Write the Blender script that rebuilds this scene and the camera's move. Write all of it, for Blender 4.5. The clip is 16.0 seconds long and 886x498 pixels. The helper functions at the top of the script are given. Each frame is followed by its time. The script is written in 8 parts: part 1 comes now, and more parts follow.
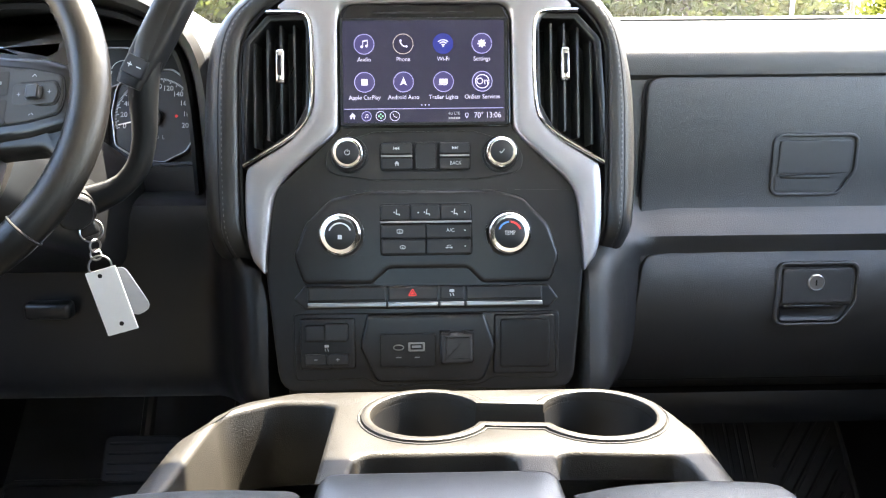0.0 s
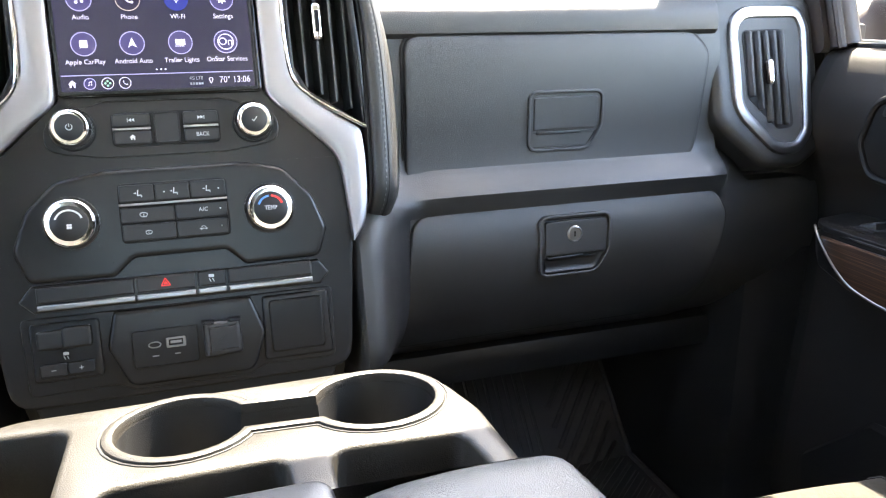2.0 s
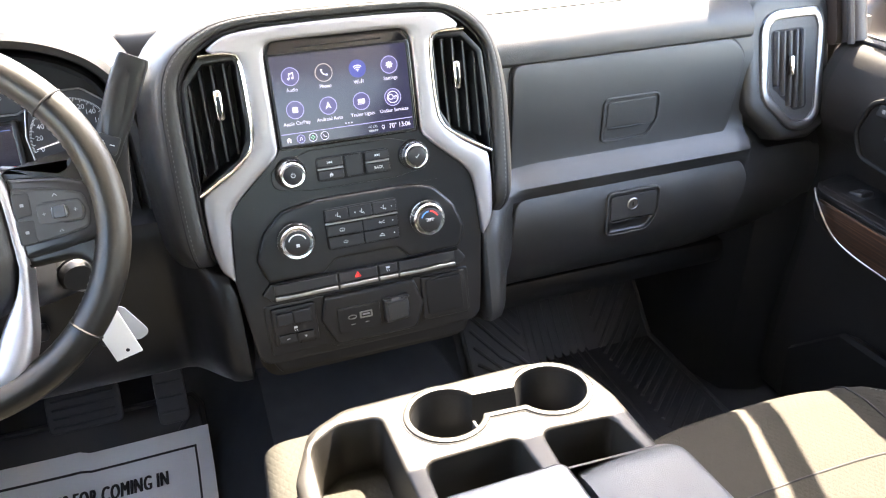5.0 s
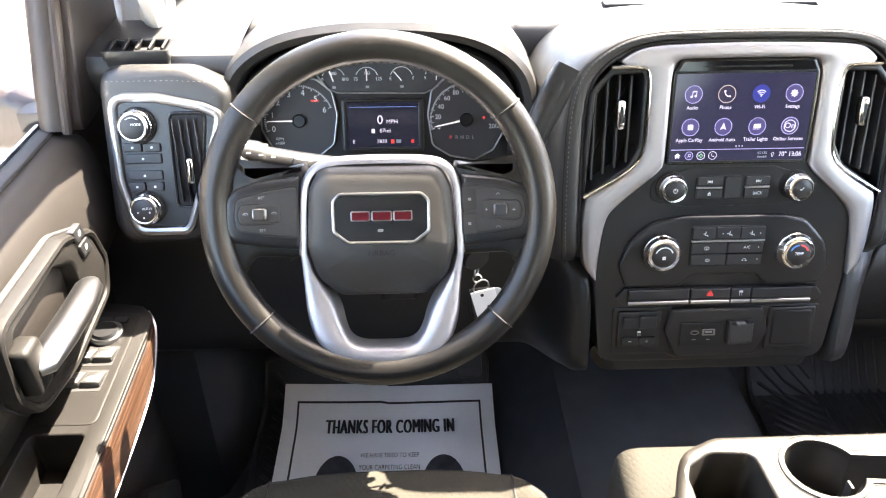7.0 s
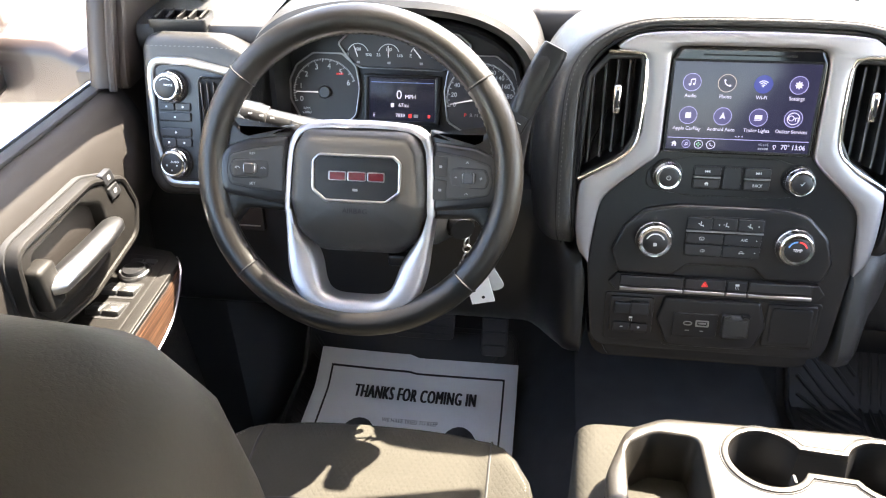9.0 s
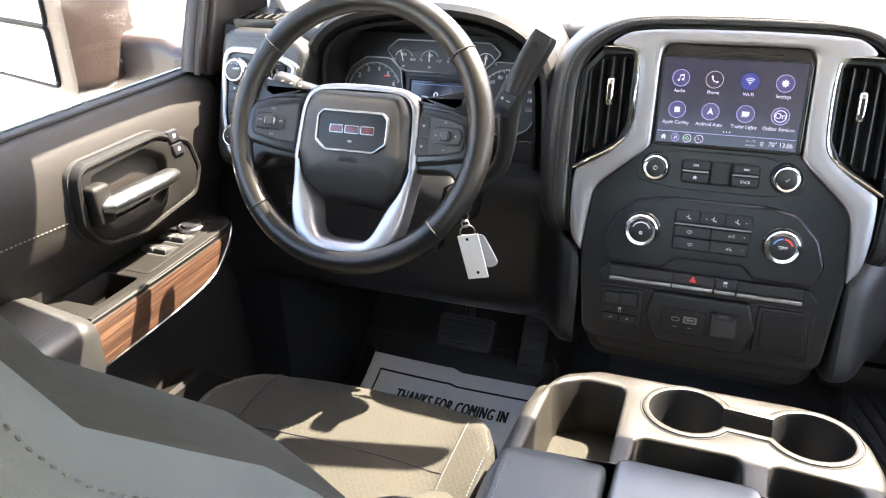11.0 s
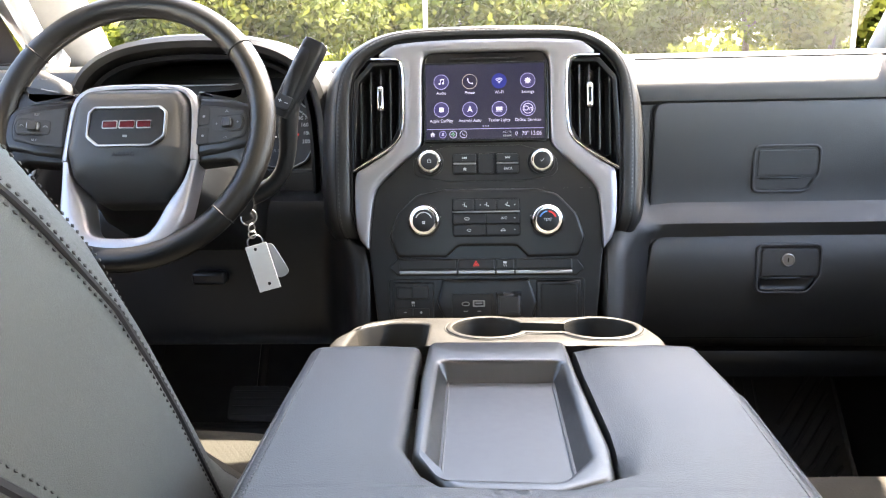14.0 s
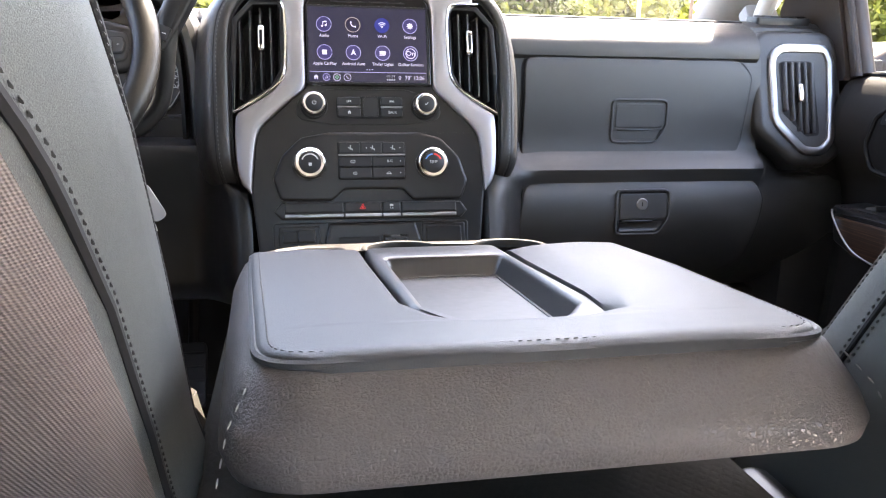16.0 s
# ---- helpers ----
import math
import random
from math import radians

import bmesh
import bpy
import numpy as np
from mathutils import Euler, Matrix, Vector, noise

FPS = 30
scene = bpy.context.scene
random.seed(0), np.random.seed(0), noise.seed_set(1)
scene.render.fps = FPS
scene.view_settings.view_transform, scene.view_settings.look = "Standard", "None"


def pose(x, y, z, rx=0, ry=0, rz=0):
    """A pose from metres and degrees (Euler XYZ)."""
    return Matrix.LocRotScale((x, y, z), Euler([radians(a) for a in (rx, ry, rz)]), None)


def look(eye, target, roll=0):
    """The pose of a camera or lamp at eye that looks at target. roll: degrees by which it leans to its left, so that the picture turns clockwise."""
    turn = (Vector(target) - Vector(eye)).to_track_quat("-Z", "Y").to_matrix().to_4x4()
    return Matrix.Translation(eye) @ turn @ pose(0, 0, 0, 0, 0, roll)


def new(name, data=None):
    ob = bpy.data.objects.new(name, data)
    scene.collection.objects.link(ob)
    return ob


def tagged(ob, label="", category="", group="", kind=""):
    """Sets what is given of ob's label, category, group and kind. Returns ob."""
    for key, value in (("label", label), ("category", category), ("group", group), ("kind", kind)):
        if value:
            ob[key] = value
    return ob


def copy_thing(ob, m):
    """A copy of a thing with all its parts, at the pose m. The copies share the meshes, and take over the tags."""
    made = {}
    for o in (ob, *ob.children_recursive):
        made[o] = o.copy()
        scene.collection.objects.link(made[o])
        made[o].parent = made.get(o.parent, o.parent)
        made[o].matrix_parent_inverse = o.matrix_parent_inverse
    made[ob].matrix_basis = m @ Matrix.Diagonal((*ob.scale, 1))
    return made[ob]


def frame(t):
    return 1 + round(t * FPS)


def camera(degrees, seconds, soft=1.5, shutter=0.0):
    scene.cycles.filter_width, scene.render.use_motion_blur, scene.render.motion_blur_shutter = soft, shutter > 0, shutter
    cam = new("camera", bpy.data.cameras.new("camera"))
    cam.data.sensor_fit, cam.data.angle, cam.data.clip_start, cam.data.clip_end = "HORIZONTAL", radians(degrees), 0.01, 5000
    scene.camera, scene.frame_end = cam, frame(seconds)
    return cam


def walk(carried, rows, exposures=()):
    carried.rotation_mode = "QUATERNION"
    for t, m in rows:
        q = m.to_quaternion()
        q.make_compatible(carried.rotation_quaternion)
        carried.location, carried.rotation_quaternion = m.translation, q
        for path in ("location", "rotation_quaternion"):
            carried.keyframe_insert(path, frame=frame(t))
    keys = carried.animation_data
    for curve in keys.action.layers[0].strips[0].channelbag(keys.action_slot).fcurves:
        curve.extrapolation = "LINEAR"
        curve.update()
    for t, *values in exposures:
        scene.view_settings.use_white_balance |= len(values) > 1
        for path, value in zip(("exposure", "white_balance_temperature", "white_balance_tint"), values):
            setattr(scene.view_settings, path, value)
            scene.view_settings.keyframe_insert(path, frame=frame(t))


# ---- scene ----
cam = camera(60.7, 16.0, soft=1.1)
PATH = [
    (0, (0.005, 0.001, 0.818), (0.039, 1.94, 0.328), -0.5),
    (0.5, (0.007, 0.018, 0.807), (0.098, 1.955, 0.317), -0.3),
    (1, (0.006, 0.028, 0.795), (0.216, 1.952, 0.291), -0.2),
    (1.5, (0.022, 0.045, 0.796), (0.419, 1.93, 0.258), -0.3),
    (2, (0.025, 0.046, 0.814), (0.622, 1.863, 0.228), -0.5),
    (2.5, (0.01, 0.008, 0.848), (0.777, 1.74, 0.206), -0.7),
    (3, (-0.011, -0.028, 0.881), (0.864, 1.634, 0.194), -1.1),
    (3.2, (-0.02, -0.041, 0.896), (0.879, 1.599, 0.188), -1.3),
    (5.3, (-0.243, -0.077, 1.167), (0.204, 1.562, 0.111), -1.0),
    (5.5, (-0.275, -0.069, 1.188), (0.081, 1.581, 0.115), -0.9),
    (6, (-0.336, -0.061, 1.21), (-0.142, 1.605, 0.12), -0.4),
    (6.5, (-0.381, -0.042, 1.216), (-0.276, 1.621, 0.109), -0.1),
    (7, (-0.414, -0.028, 1.212), (-0.36, 1.626, 0.089), -0.2),
    (7.5, (-0.426, -0.024, 1.208), (-0.409, 1.626, 0.078), -0.4),
    (8, (-0.413, -0.027, 1.211), (-0.413, 1.62, 0.077), -0.2),
    (8.5, (-0.344, -0.05, 1.21), (-0.424, 1.598, 0.079), -0.1),
    (9, (-0.251, -0.081, 1.207), (-0.492, 1.553, 0.08), -1.4),
    (9.5, (-0.156, -0.112, 1.191), (-0.556, 1.51, 0.092), -2.3),
    (9.7, (-0.126, -0.127, 1.182), (-0.58, 1.494, 0.102), -2.3),
    (12, (0.028, -0.226, 1.024), (-0.658, 1.502, 0.287), -1.1),
    (12.5, (0.03, -0.24, 0.998), (-0.627, 1.528, 0.331), -1.7),
    (13, (0.028, -0.253, 0.94), (-0.47, 1.599, 0.372), -1.7),
    (13.5, (0.017, -0.277, 0.894), (-0.268, 1.638, 0.396), -1.4),
    (14, (-0.003, -0.301, 0.855), (-0.111, 1.641, 0.388), -1.3),
    (14.5, (-0.033, -0.314, 0.828), (0.015, 1.63, 0.36), -0.6),
    (15, (-0.059, -0.32, 0.809), (0.125, 1.616, 0.341), 0.1),
    (15.5, (-0.085, -0.323, 0.79), (0.207, 1.6, 0.324), 0.7),
    (16, (-0.115, -0.324, 0.772), (0.266, 1.584, 0.307), 1.0),
]
EXPOSURE = [(0.0, 4.92, 7250, 13), (1.5, 5.13, 7350, 13), (3.0, 5.25, 7350, 13), (5.5, 5.32, 7500, 17), (7.0, 5.13, 7500, 17), (9.5, 4.9, 7350, 16), (12.5, 4.7, 7450, 16), (14.0, 4.68, 7450, 16), (15.0, 4.68, 7450, 18), (16.0, 4.72, 7450, 20)]
walk(cam, [(t, look(eye, target, roll)) for t, eye, target, roll in PATH], EXPOSURE)

# ---- light ----
SUN_DIR = Vector((0.488, 0.456, 1.0)).normalized()          # towards the sun, through the windscreen from the passenger's side
world = bpy.data.worlds.new("world")
scene.world = world
world.use_nodes = True
wn = world.node_tree.nodes
sky = wn.new("ShaderNodeTexSky")
sky.sky_type = "NISHITA"
sky.sun_disc = False
sky.sun_elevation = math.asin(SUN_DIR.z)
sky.sun_rotation = math.atan2(SUN_DIR.x, SUN_DIR.y)
sky.air_density, sky.dust_density = 1.0, 2.0
world.node_tree.links.new(sky.outputs[0], wn["Background"].inputs[0])
wn["Background"].inputs[1].default_value = 0.12
sun = new("sun", bpy.data.lights.new("sun", "SUN"))
sun.data.energy, sun.data.angle, sun.data.color = 3.8, radians(0.5), (1.0, 0.95, 0.86)
sun.matrix_world = look(SUN_DIR * 30, (0, 0, 0))

# ---- shapes ----
WORLD_OF = {}
ID = Matrix.Identity(4)


def plane_pose(origin, up, right=(1, 0, 0)):
    """A pose whose x runs along right, y along up and z out of that plane."""
    r, u = Vector(right).normalized(), Vector(up).normalized()
    u = (u - r * u.dot(r)).normalized()
    m = Matrix((r, u, r.cross(u))).transposed().to_4x4()
    m.translation = origin
    return m


def thing(name, label, category, m=ID, group="", kind=""):
    ob = new(name)
    ob.empty_display_size = 0.02
    ob.matrix_basis = m
    WORLD_OF[ob] = m.copy()
    return tagged(ob, label, category, group, kind)


def skin(name, bm, material, smooth):
    """Cleans a bmesh and turns it into a shaded mesh."""
    bmesh.ops.remove_doubles(bm, verts=bm.verts, dist=4e-6)
    bmesh.ops.recalc_face_normals(bm, faces=bm.faces)
    me = bpy.data.meshes.new(name)
    bm.to_mesh(me)
    bm.free()
    me.materials.append(material)
    if smooth:
        me.shade_smooth()
        me.set_sharp_from_angle(angle=radians(smooth))
    return me


def part(name, bm, material, parent, label="", m=None, smooth=38):
    """Links bm, given in the frame m (the parent's own where m is left out), as one mesh under parent."""
    w = WORLD_OF[parent]
    if m is not None:
        bm.transform(w.inverted() @ m)
    ob = new(name, skin(name, bm, material, smooth))
    ob.parent = parent
    WORLD_OF[ob] = w
    return tagged(ob, label)


def solid(name, bm, material, label, category, m=ID, kind="", smooth=38, group=""):
    """One mesh as a thing of its own."""
    ob = new(name, skin(name, bm, material, smooth))
    ob.matrix_basis = m
    WORLD_OF[ob] = m.copy()
    return tagged(ob, label, category, group, kind)


def area(p):
    return sum(a[0] * b[1] - b[0] * a[1] for a, b in zip(p, p[1:] + p[:1])) / 2


def ccw(p):
    return p if area(p) > 0 else p[::-1]


def mm(*pts):
    return [tuple(c / 1000 for c in p) for p in pts]


def fillet(pts, r, n=4):
    """Rounds the corners of a closed outline; a point may carry its own radius as a third number."""
    out = []
    k = len(pts)
    for i in range(k):
        p, a, b = Vector(pts[i][:2]), Vector(pts[i - 1][:2]), Vector(pts[(i + 1) % k][:2])
        rr = pts[i][2] if len(pts[i]) > 2 else r
        da, db = a - p, b - p
        la, lb = da.length, db.length
        if rr <= 0 or la < 1e-9 or lb < 1e-9:
            out.append((p.x, p.y))
            continue
        da, db = da / la, db / lb
        half = math.acos(max(-1, min(1, da.dot(db)))) / 2
        if half > radians(88):
            out.append((p.x, p.y))
            continue
        d = min(rr / math.tan(half), 0.49 * la, 0.49 * lb)
        for j in range(n + 1):
            t = j / n
            q = (p + da * d) * (1 - t) ** 2 + p * 2 * t * (1 - t) + (p + db * d) * t ** 2
            out.append((q.x, q.y))
    return out


def inset(poly, d):
    """A closed counter-clockwise outline moved inwards by d (outwards: minus)."""
    k, out = len(poly), []
    for i in range(k):
        p, a, b = Vector(poly[i]), Vector(poly[i - 1]), Vector(poly[(i + 1) % k])
        e1, e2 = (p - a), (b - p)
        if e1.length < 1e-9 or e2.length < 1e-9:
            e1 = e2 = (b - a)
        e1, e2 = e1.normalized(), e2.normalized()
        n1, n2 = Vector((-e1.y, e1.x)), Vector((-e2.y, e2.x))
        s = n1 + n2
        s = s / max(s.length_squared / 2, 0.6) if s.length > 1e-6 else n1
        q = p + s * d
        out.append((q.x, q.y))
    # draw together runs of edges that have turned over
    flip = [(out[(i + 1) % k][0] - out[i][0]) * (poly[(i + 1) % k][0] - poly[i][0]) + (out[(i + 1) % k][1] - out[i][1]) * (poly[(i + 1) % k][1] - poly[i][1]) < 0 for i in range(k)]
    if any(flip) and not all(flip):
        first = next(i for i in range(k) if not flip[i])
        i = first + 1
        while i < first + k:
            if flip[i % k]:
                j = i
                while flip[j % k]:
                    j += 1
                run = [m % k for m in range(i, j + 1)]
                c = (sum(out[m][0] for m in run) / len(run), sum(out[m][1] for m in run) / len(run))
                for m in run:
                    out[m] = c
                i = j + 1
            else:
                i += 1
    return out


def clip_poly(poly, y, above=True):
    """The part of an outline above (or below) a level."""
    out, k = [], len(poly)
    for i in range(k):
        a, b = poly[i], poly[(i + 1) % k]
        ia, ib = (a[1] >= y) == above, (b[1] >= y) == above
        if ia:
            out.append(a)
        if ia != ib:
            t = (y - a[1]) / (b[1] - a[1])
            out.append((a[0] + t * (b[0] - a[0]), y))
    return out


def circle(x, y, r, n=32, ry=None, start=0.0):
    return [(x + r * math.cos(start + 2 * math.pi * i / n), y + (ry or r) * math.sin(start + 2 * math.pi * i / n)) for i in range(n)]


def rect(x0, y0, x1, y1, r=0.0, n=4):
    return fillet([(x0, y0), (x1, y0), (x1, y1), (x0, y1)], r, n) if r else [(x0, y0), (x1, y0), (x1, y1), (x0, y1)]


def resample(pts, n, closed=False):
    p = [Vector(q) for q in pts]
    if closed:
        p.append(p[0])
    acc = [0.0]
    for a, b in zip(p, p[1:]):
        acc.append(acc[-1] + (b - a).length)
    out, j = [], 0
    for i in range(n):
        s = acc[-1] * i / (n if closed else n - 1)
        while j < len(p) - 2 and acc[j + 1] < s:
            j += 1
        t = (s - acc[j]) / max(acc[j + 1] - acc[j], 1e-9)
        out.append(tuple(p[j].lerp(p[j + 1], min(max(t, 0), 1))))
    return out


def smooth_path(pts, n, closed=False, rounds=2):
    """A path cut at the corners (Chaikin) and spaced evenly."""
    p = [tuple(q) for q in pts]
    for _ in range(rounds):
        q = []
        k = len(p)
        for i in range(k if closed else k - 1):
            a, b = Vector(p[i]), Vector(p[(i + 1) % k])
            q += [tuple(a.lerp(b, 0.25)), tuple(a.lerp(b, 0.75))]
        if not closed:
            q = [p[0]] + q + [p[-1]]
        p = q
    return resample(p, n, closed)


def loops_bm(loops, closed=True, cap_first=True, cap_last=True, bm=None):
    """A skin over loops of equally many 3D points."""
    bm = bm or bmesh.new()
    rows = [[bm.verts.new(p) for p in loop] for loop in loops]
    k = len(rows[0])
    for a, b in zip(rows, rows[1:]):
        for i in range(k if closed else k - 1):
            j = (i + 1) % k
            bm.faces.new((a[i], a[j], b[j], b[i]))
    if closed and cap_first:
        bm.faces.new(rows[0][::-1])
    if closed and cap_last:
        bm.faces.new(rows[-1])
    return bm


def plate_bm(outline, z0, z1, bev=0.001, steps=2, back=True, bm=None):
    """An outline as a slab from z0 up to z1 with rounded front edges."""
    o = ccw(outline)
    loops = [[(x, y, z0) for x, y in o]]
    for i in range(steps + 1):
        a = math.pi / 2 * i / steps
        loops.append([(x, y, z1 - bev + bev * math.sin(a)) for x, y in inset(o, bev * (1 - math.cos(a)))] if bev else [(x, y, z1) for x, y in o])
        if not bev:
            break
    if bev:
        loops.append([(x, y, z1) for x, y in inset(o, bev * 1.6)])
    return loops_bm(loops, cap_first=back, bm=bm)


def holed_bm(outer, holes, z0, z1, bev=0.002, hole_bev=0.002, depths=(), taper=0.0, floors=True):
    """A slab with rounded edges and pits: each hole goes down by its depth, with a floor."""
    bm = bmesh.new()
    o = ccw(outer)

    def ring(pts, z):
        return [bm.verts.new((x, y, z)) for x, y in pts]

    def skin(a, b):
        for i in range(len(a)):
            j = (i + 1) % len(a)
            bm.faces.new((a[i], a[j], b[j], b[i]))

    def edges(r):
        return [bm.edges.get((r[i], r[(i + 1) % len(r)])) for i in range(len(r))]

    rows = [ring(o, z0)]
    for i in range(4):
        a = math.pi / 2 * i / 3
        rows.append(ring(inset(o, bev * (1 - math.cos(a))), z1 - bev + bev * math.sin(a)))
    for a, b in zip(rows, rows[1:]):
        skin(a, b)
    border = edges(rows[-1])
    for h, depth in zip(holes, depths):
        h = ccw(h)
        hr = []
        for i in range(4):
            a = math.pi / 2 * i / 3
            hr.append(ring(inset(h, -hole_bev * (1 - math.sin(a))), z1 - hole_bev + hole_bev * math.cos(a)))
        hr.append(ring(inset(h, taper), z1 - depth))
        for a, b in zip(hr, hr[1:]):
            skin(a, b)
        if floors:
            bm.faces.new(hr[-1])
        border += edges(hr[0])
    bmesh.ops.triangle_fill(bm, use_beauty=True, edges=border)
    return bm


def ring_bm(outer, inner, z0, z1, bev=0.001, bm=None):
    """A frame between two outlines with equally many points, rounded on both front edges."""
    o, i_ = ccw(outer), ccw(inner)
    loops = [[(x, y, z0) for x, y in o], [(x, y, z1 - bev) for x, y in o], [(x, y, z1 - 0.3 * bev) for x, y in inset(o, 0.3 * bev)], [(x, y, z1) for x, y in inset(o, bev)],
             [(x, y, z1) for x, y in inset(i_, -bev)], [(x, y, z1 - 0.3 * bev) for x, y in inset(i_, -0.3 * bev)], [(x, y, z1 - bev) for x, y in i_], [(x, y, z0) for x, y in i_]]
    return loops_bm(loops, cap_first=False, cap_last=False, bm=bm)


def molding_bm(path, profile, closed=True, ends=True):
    """Sweeps a closed profile of (outwards, up) along a path in the plane."""
    k, loops = len(path), []
    for i in range(k):
        p = Vector(path[i])
        a = Vector(path[i - 1]) if closed or i else p
        b = Vector(path[(i + 1) % k]) if closed or i < k - 1 else p
        e1, e2 = p - a, b - p
        e1 = e1.normalized() if e1.length > 1e-9 else e2.normalized()
        e2 = e2.normalized() if e2.length > 1e-9 else e1
        s = Vector((e1.y, -e1.x)) + Vector((e2.y, -e2.x))
        s = s / max(s.length_squared / 2, 0.5)
        loops.append([(p.x + s.x * u, p.y + s.y * u, v) for u, v in profile])
    if closed:
        loops.append(loops[0])
        bm = loops_bm(loops, cap_first=False, cap_last=False)
        bmesh.ops.remove_doubles(bm, verts=bm.verts, dist=1e-6)
        return bm
    return loops_bm(loops, cap_first=ends, cap_last=ends)


def tube_bm(path, radius, n=10, bm=None, flat=1.0):
    """A round bar along a 3D path; radius may be a list."""
    p = [Vector(q) for q in path]
    loops, ref = [], None
    for i, c in enumerate(p):
        d = (p[min(i + 1, len(p) - 1)] - p[max(i - 1, 0)]).normalized()
        ref = ref if ref is not None else (Vector((0, 0, 1)) if abs(d.z) < 0.9 else Vector((1, 0, 0)))
        x = (ref - d * ref.dot(d)).normalized()
        y = d.cross(x)
        ref = x
        r = radius[i] if isinstance(radius, (list, tuple)) else radius
        loops.append([tuple(c + x * r * math.cos(2 * math.pi * j / n) + y * r * flat * math.sin(2 * math.pi * j / n)) for j in range(n)])
    return loops_bm(loops, bm=bm)


def lathe_bm(profile, n=32, bm=None):
    """Turns (radius, height) round z."""
    return loops_bm([[(r * math.cos(2 * math.pi * i / n), r * math.sin(2 * math.pi * i / n), h) for i in range(n)] for r, h in profile], bm=bm)


def rbox_bm(sx, sy, sz, r, seg=3, bm=None, m=ID):
    """A block with rounded edges, centred."""
    b = bmesh.new()
    bmesh.ops.create_cube(b, size=1, matrix=Matrix.Diagonal((sx, sy, sz, 1)))
    bmesh.ops.bevel(b, geom=b.edges, offset=min(r, 0.49 * min(sx, sy, sz)), segments=seg, profile=0.5, affect="EDGES")
    b.transform(m)
    if bm is None:
        return b
    return merge(bm, b)


def merge(bm, other):
    me = bpy.data.meshes.new("merge")
    other.to_mesh(me)
    other.free()
    bm.from_mesh(me)
    bpy.data.meshes.remove(me)
    return bm


def stitches_bm(path, length=0.0042, gap=0.0022, r=0.00055):
    """A seam's row of thread stitches along a 3D path."""
    p = [Vector(q) for q in path]
    total = sum((b - a).length for a, b in zip(p, p[1:]))
    n = max(2, int(total / (length + gap)))
    q = [Vector(v) for v in resample(path, 2 * n)]
    bm = bmesh.new()
    for i in range(n):
        a, b = q[2 * i], q[2 * i + 1]
        d = b - a
        if d.length < 1e-6:
            continue
        x = d.orthogonal().normalized() * r
        y = d.normalized().cross(x)
        c = (a + b) / 2
        loops = [[tuple(a + v * 0.5) for v in (x, y, -x, -y)], [tuple(c + v * 1.3) for v in (x, y, -x, -y)], [tuple(b + v * 0.5) for v in (x, y, -x, -y)]]
        loops_bm(loops, bm=bm)
    return bm


def text_bm(words, size, spacing=1.0, width=1.0, shear=0.0, depth=0.0002):
    cu = bpy.data.curves.new("text", "FONT")
    cu.body, cu.size, cu.align_x, cu.align_y = words, size, "CENTER", "CENTER"
    cu.space_character, cu.shear, cu.extrude, cu.resolution_u = spacing, shear, depth, 3
    ob = bpy.data.objects.new("text", cu)
    scene.collection.objects.link(ob)
    me = bpy.data.meshes.new_from_object(ob)
    bm = bmesh.new()
    bm.from_mesh(me)
    bpy.data.objects.remove(ob)
    bpy.data.meshes.remove(me)
    if width != 1.0:
        bm.transform(Matrix.Diagonal((width, 1, 1, 1)))
    return bm


def letters(words, size, x, y, z, material, parent, m, width=1.0, turn=0.0, name="lettering", label="", shear=0.0, depth=0.0002):
    bm = text_bm(words, size, width=width, shear=shear, depth=depth)
    return part(name, bm, material, parent, label, m @ pose(x, y, z, 0, 0, turn), smooth=0)


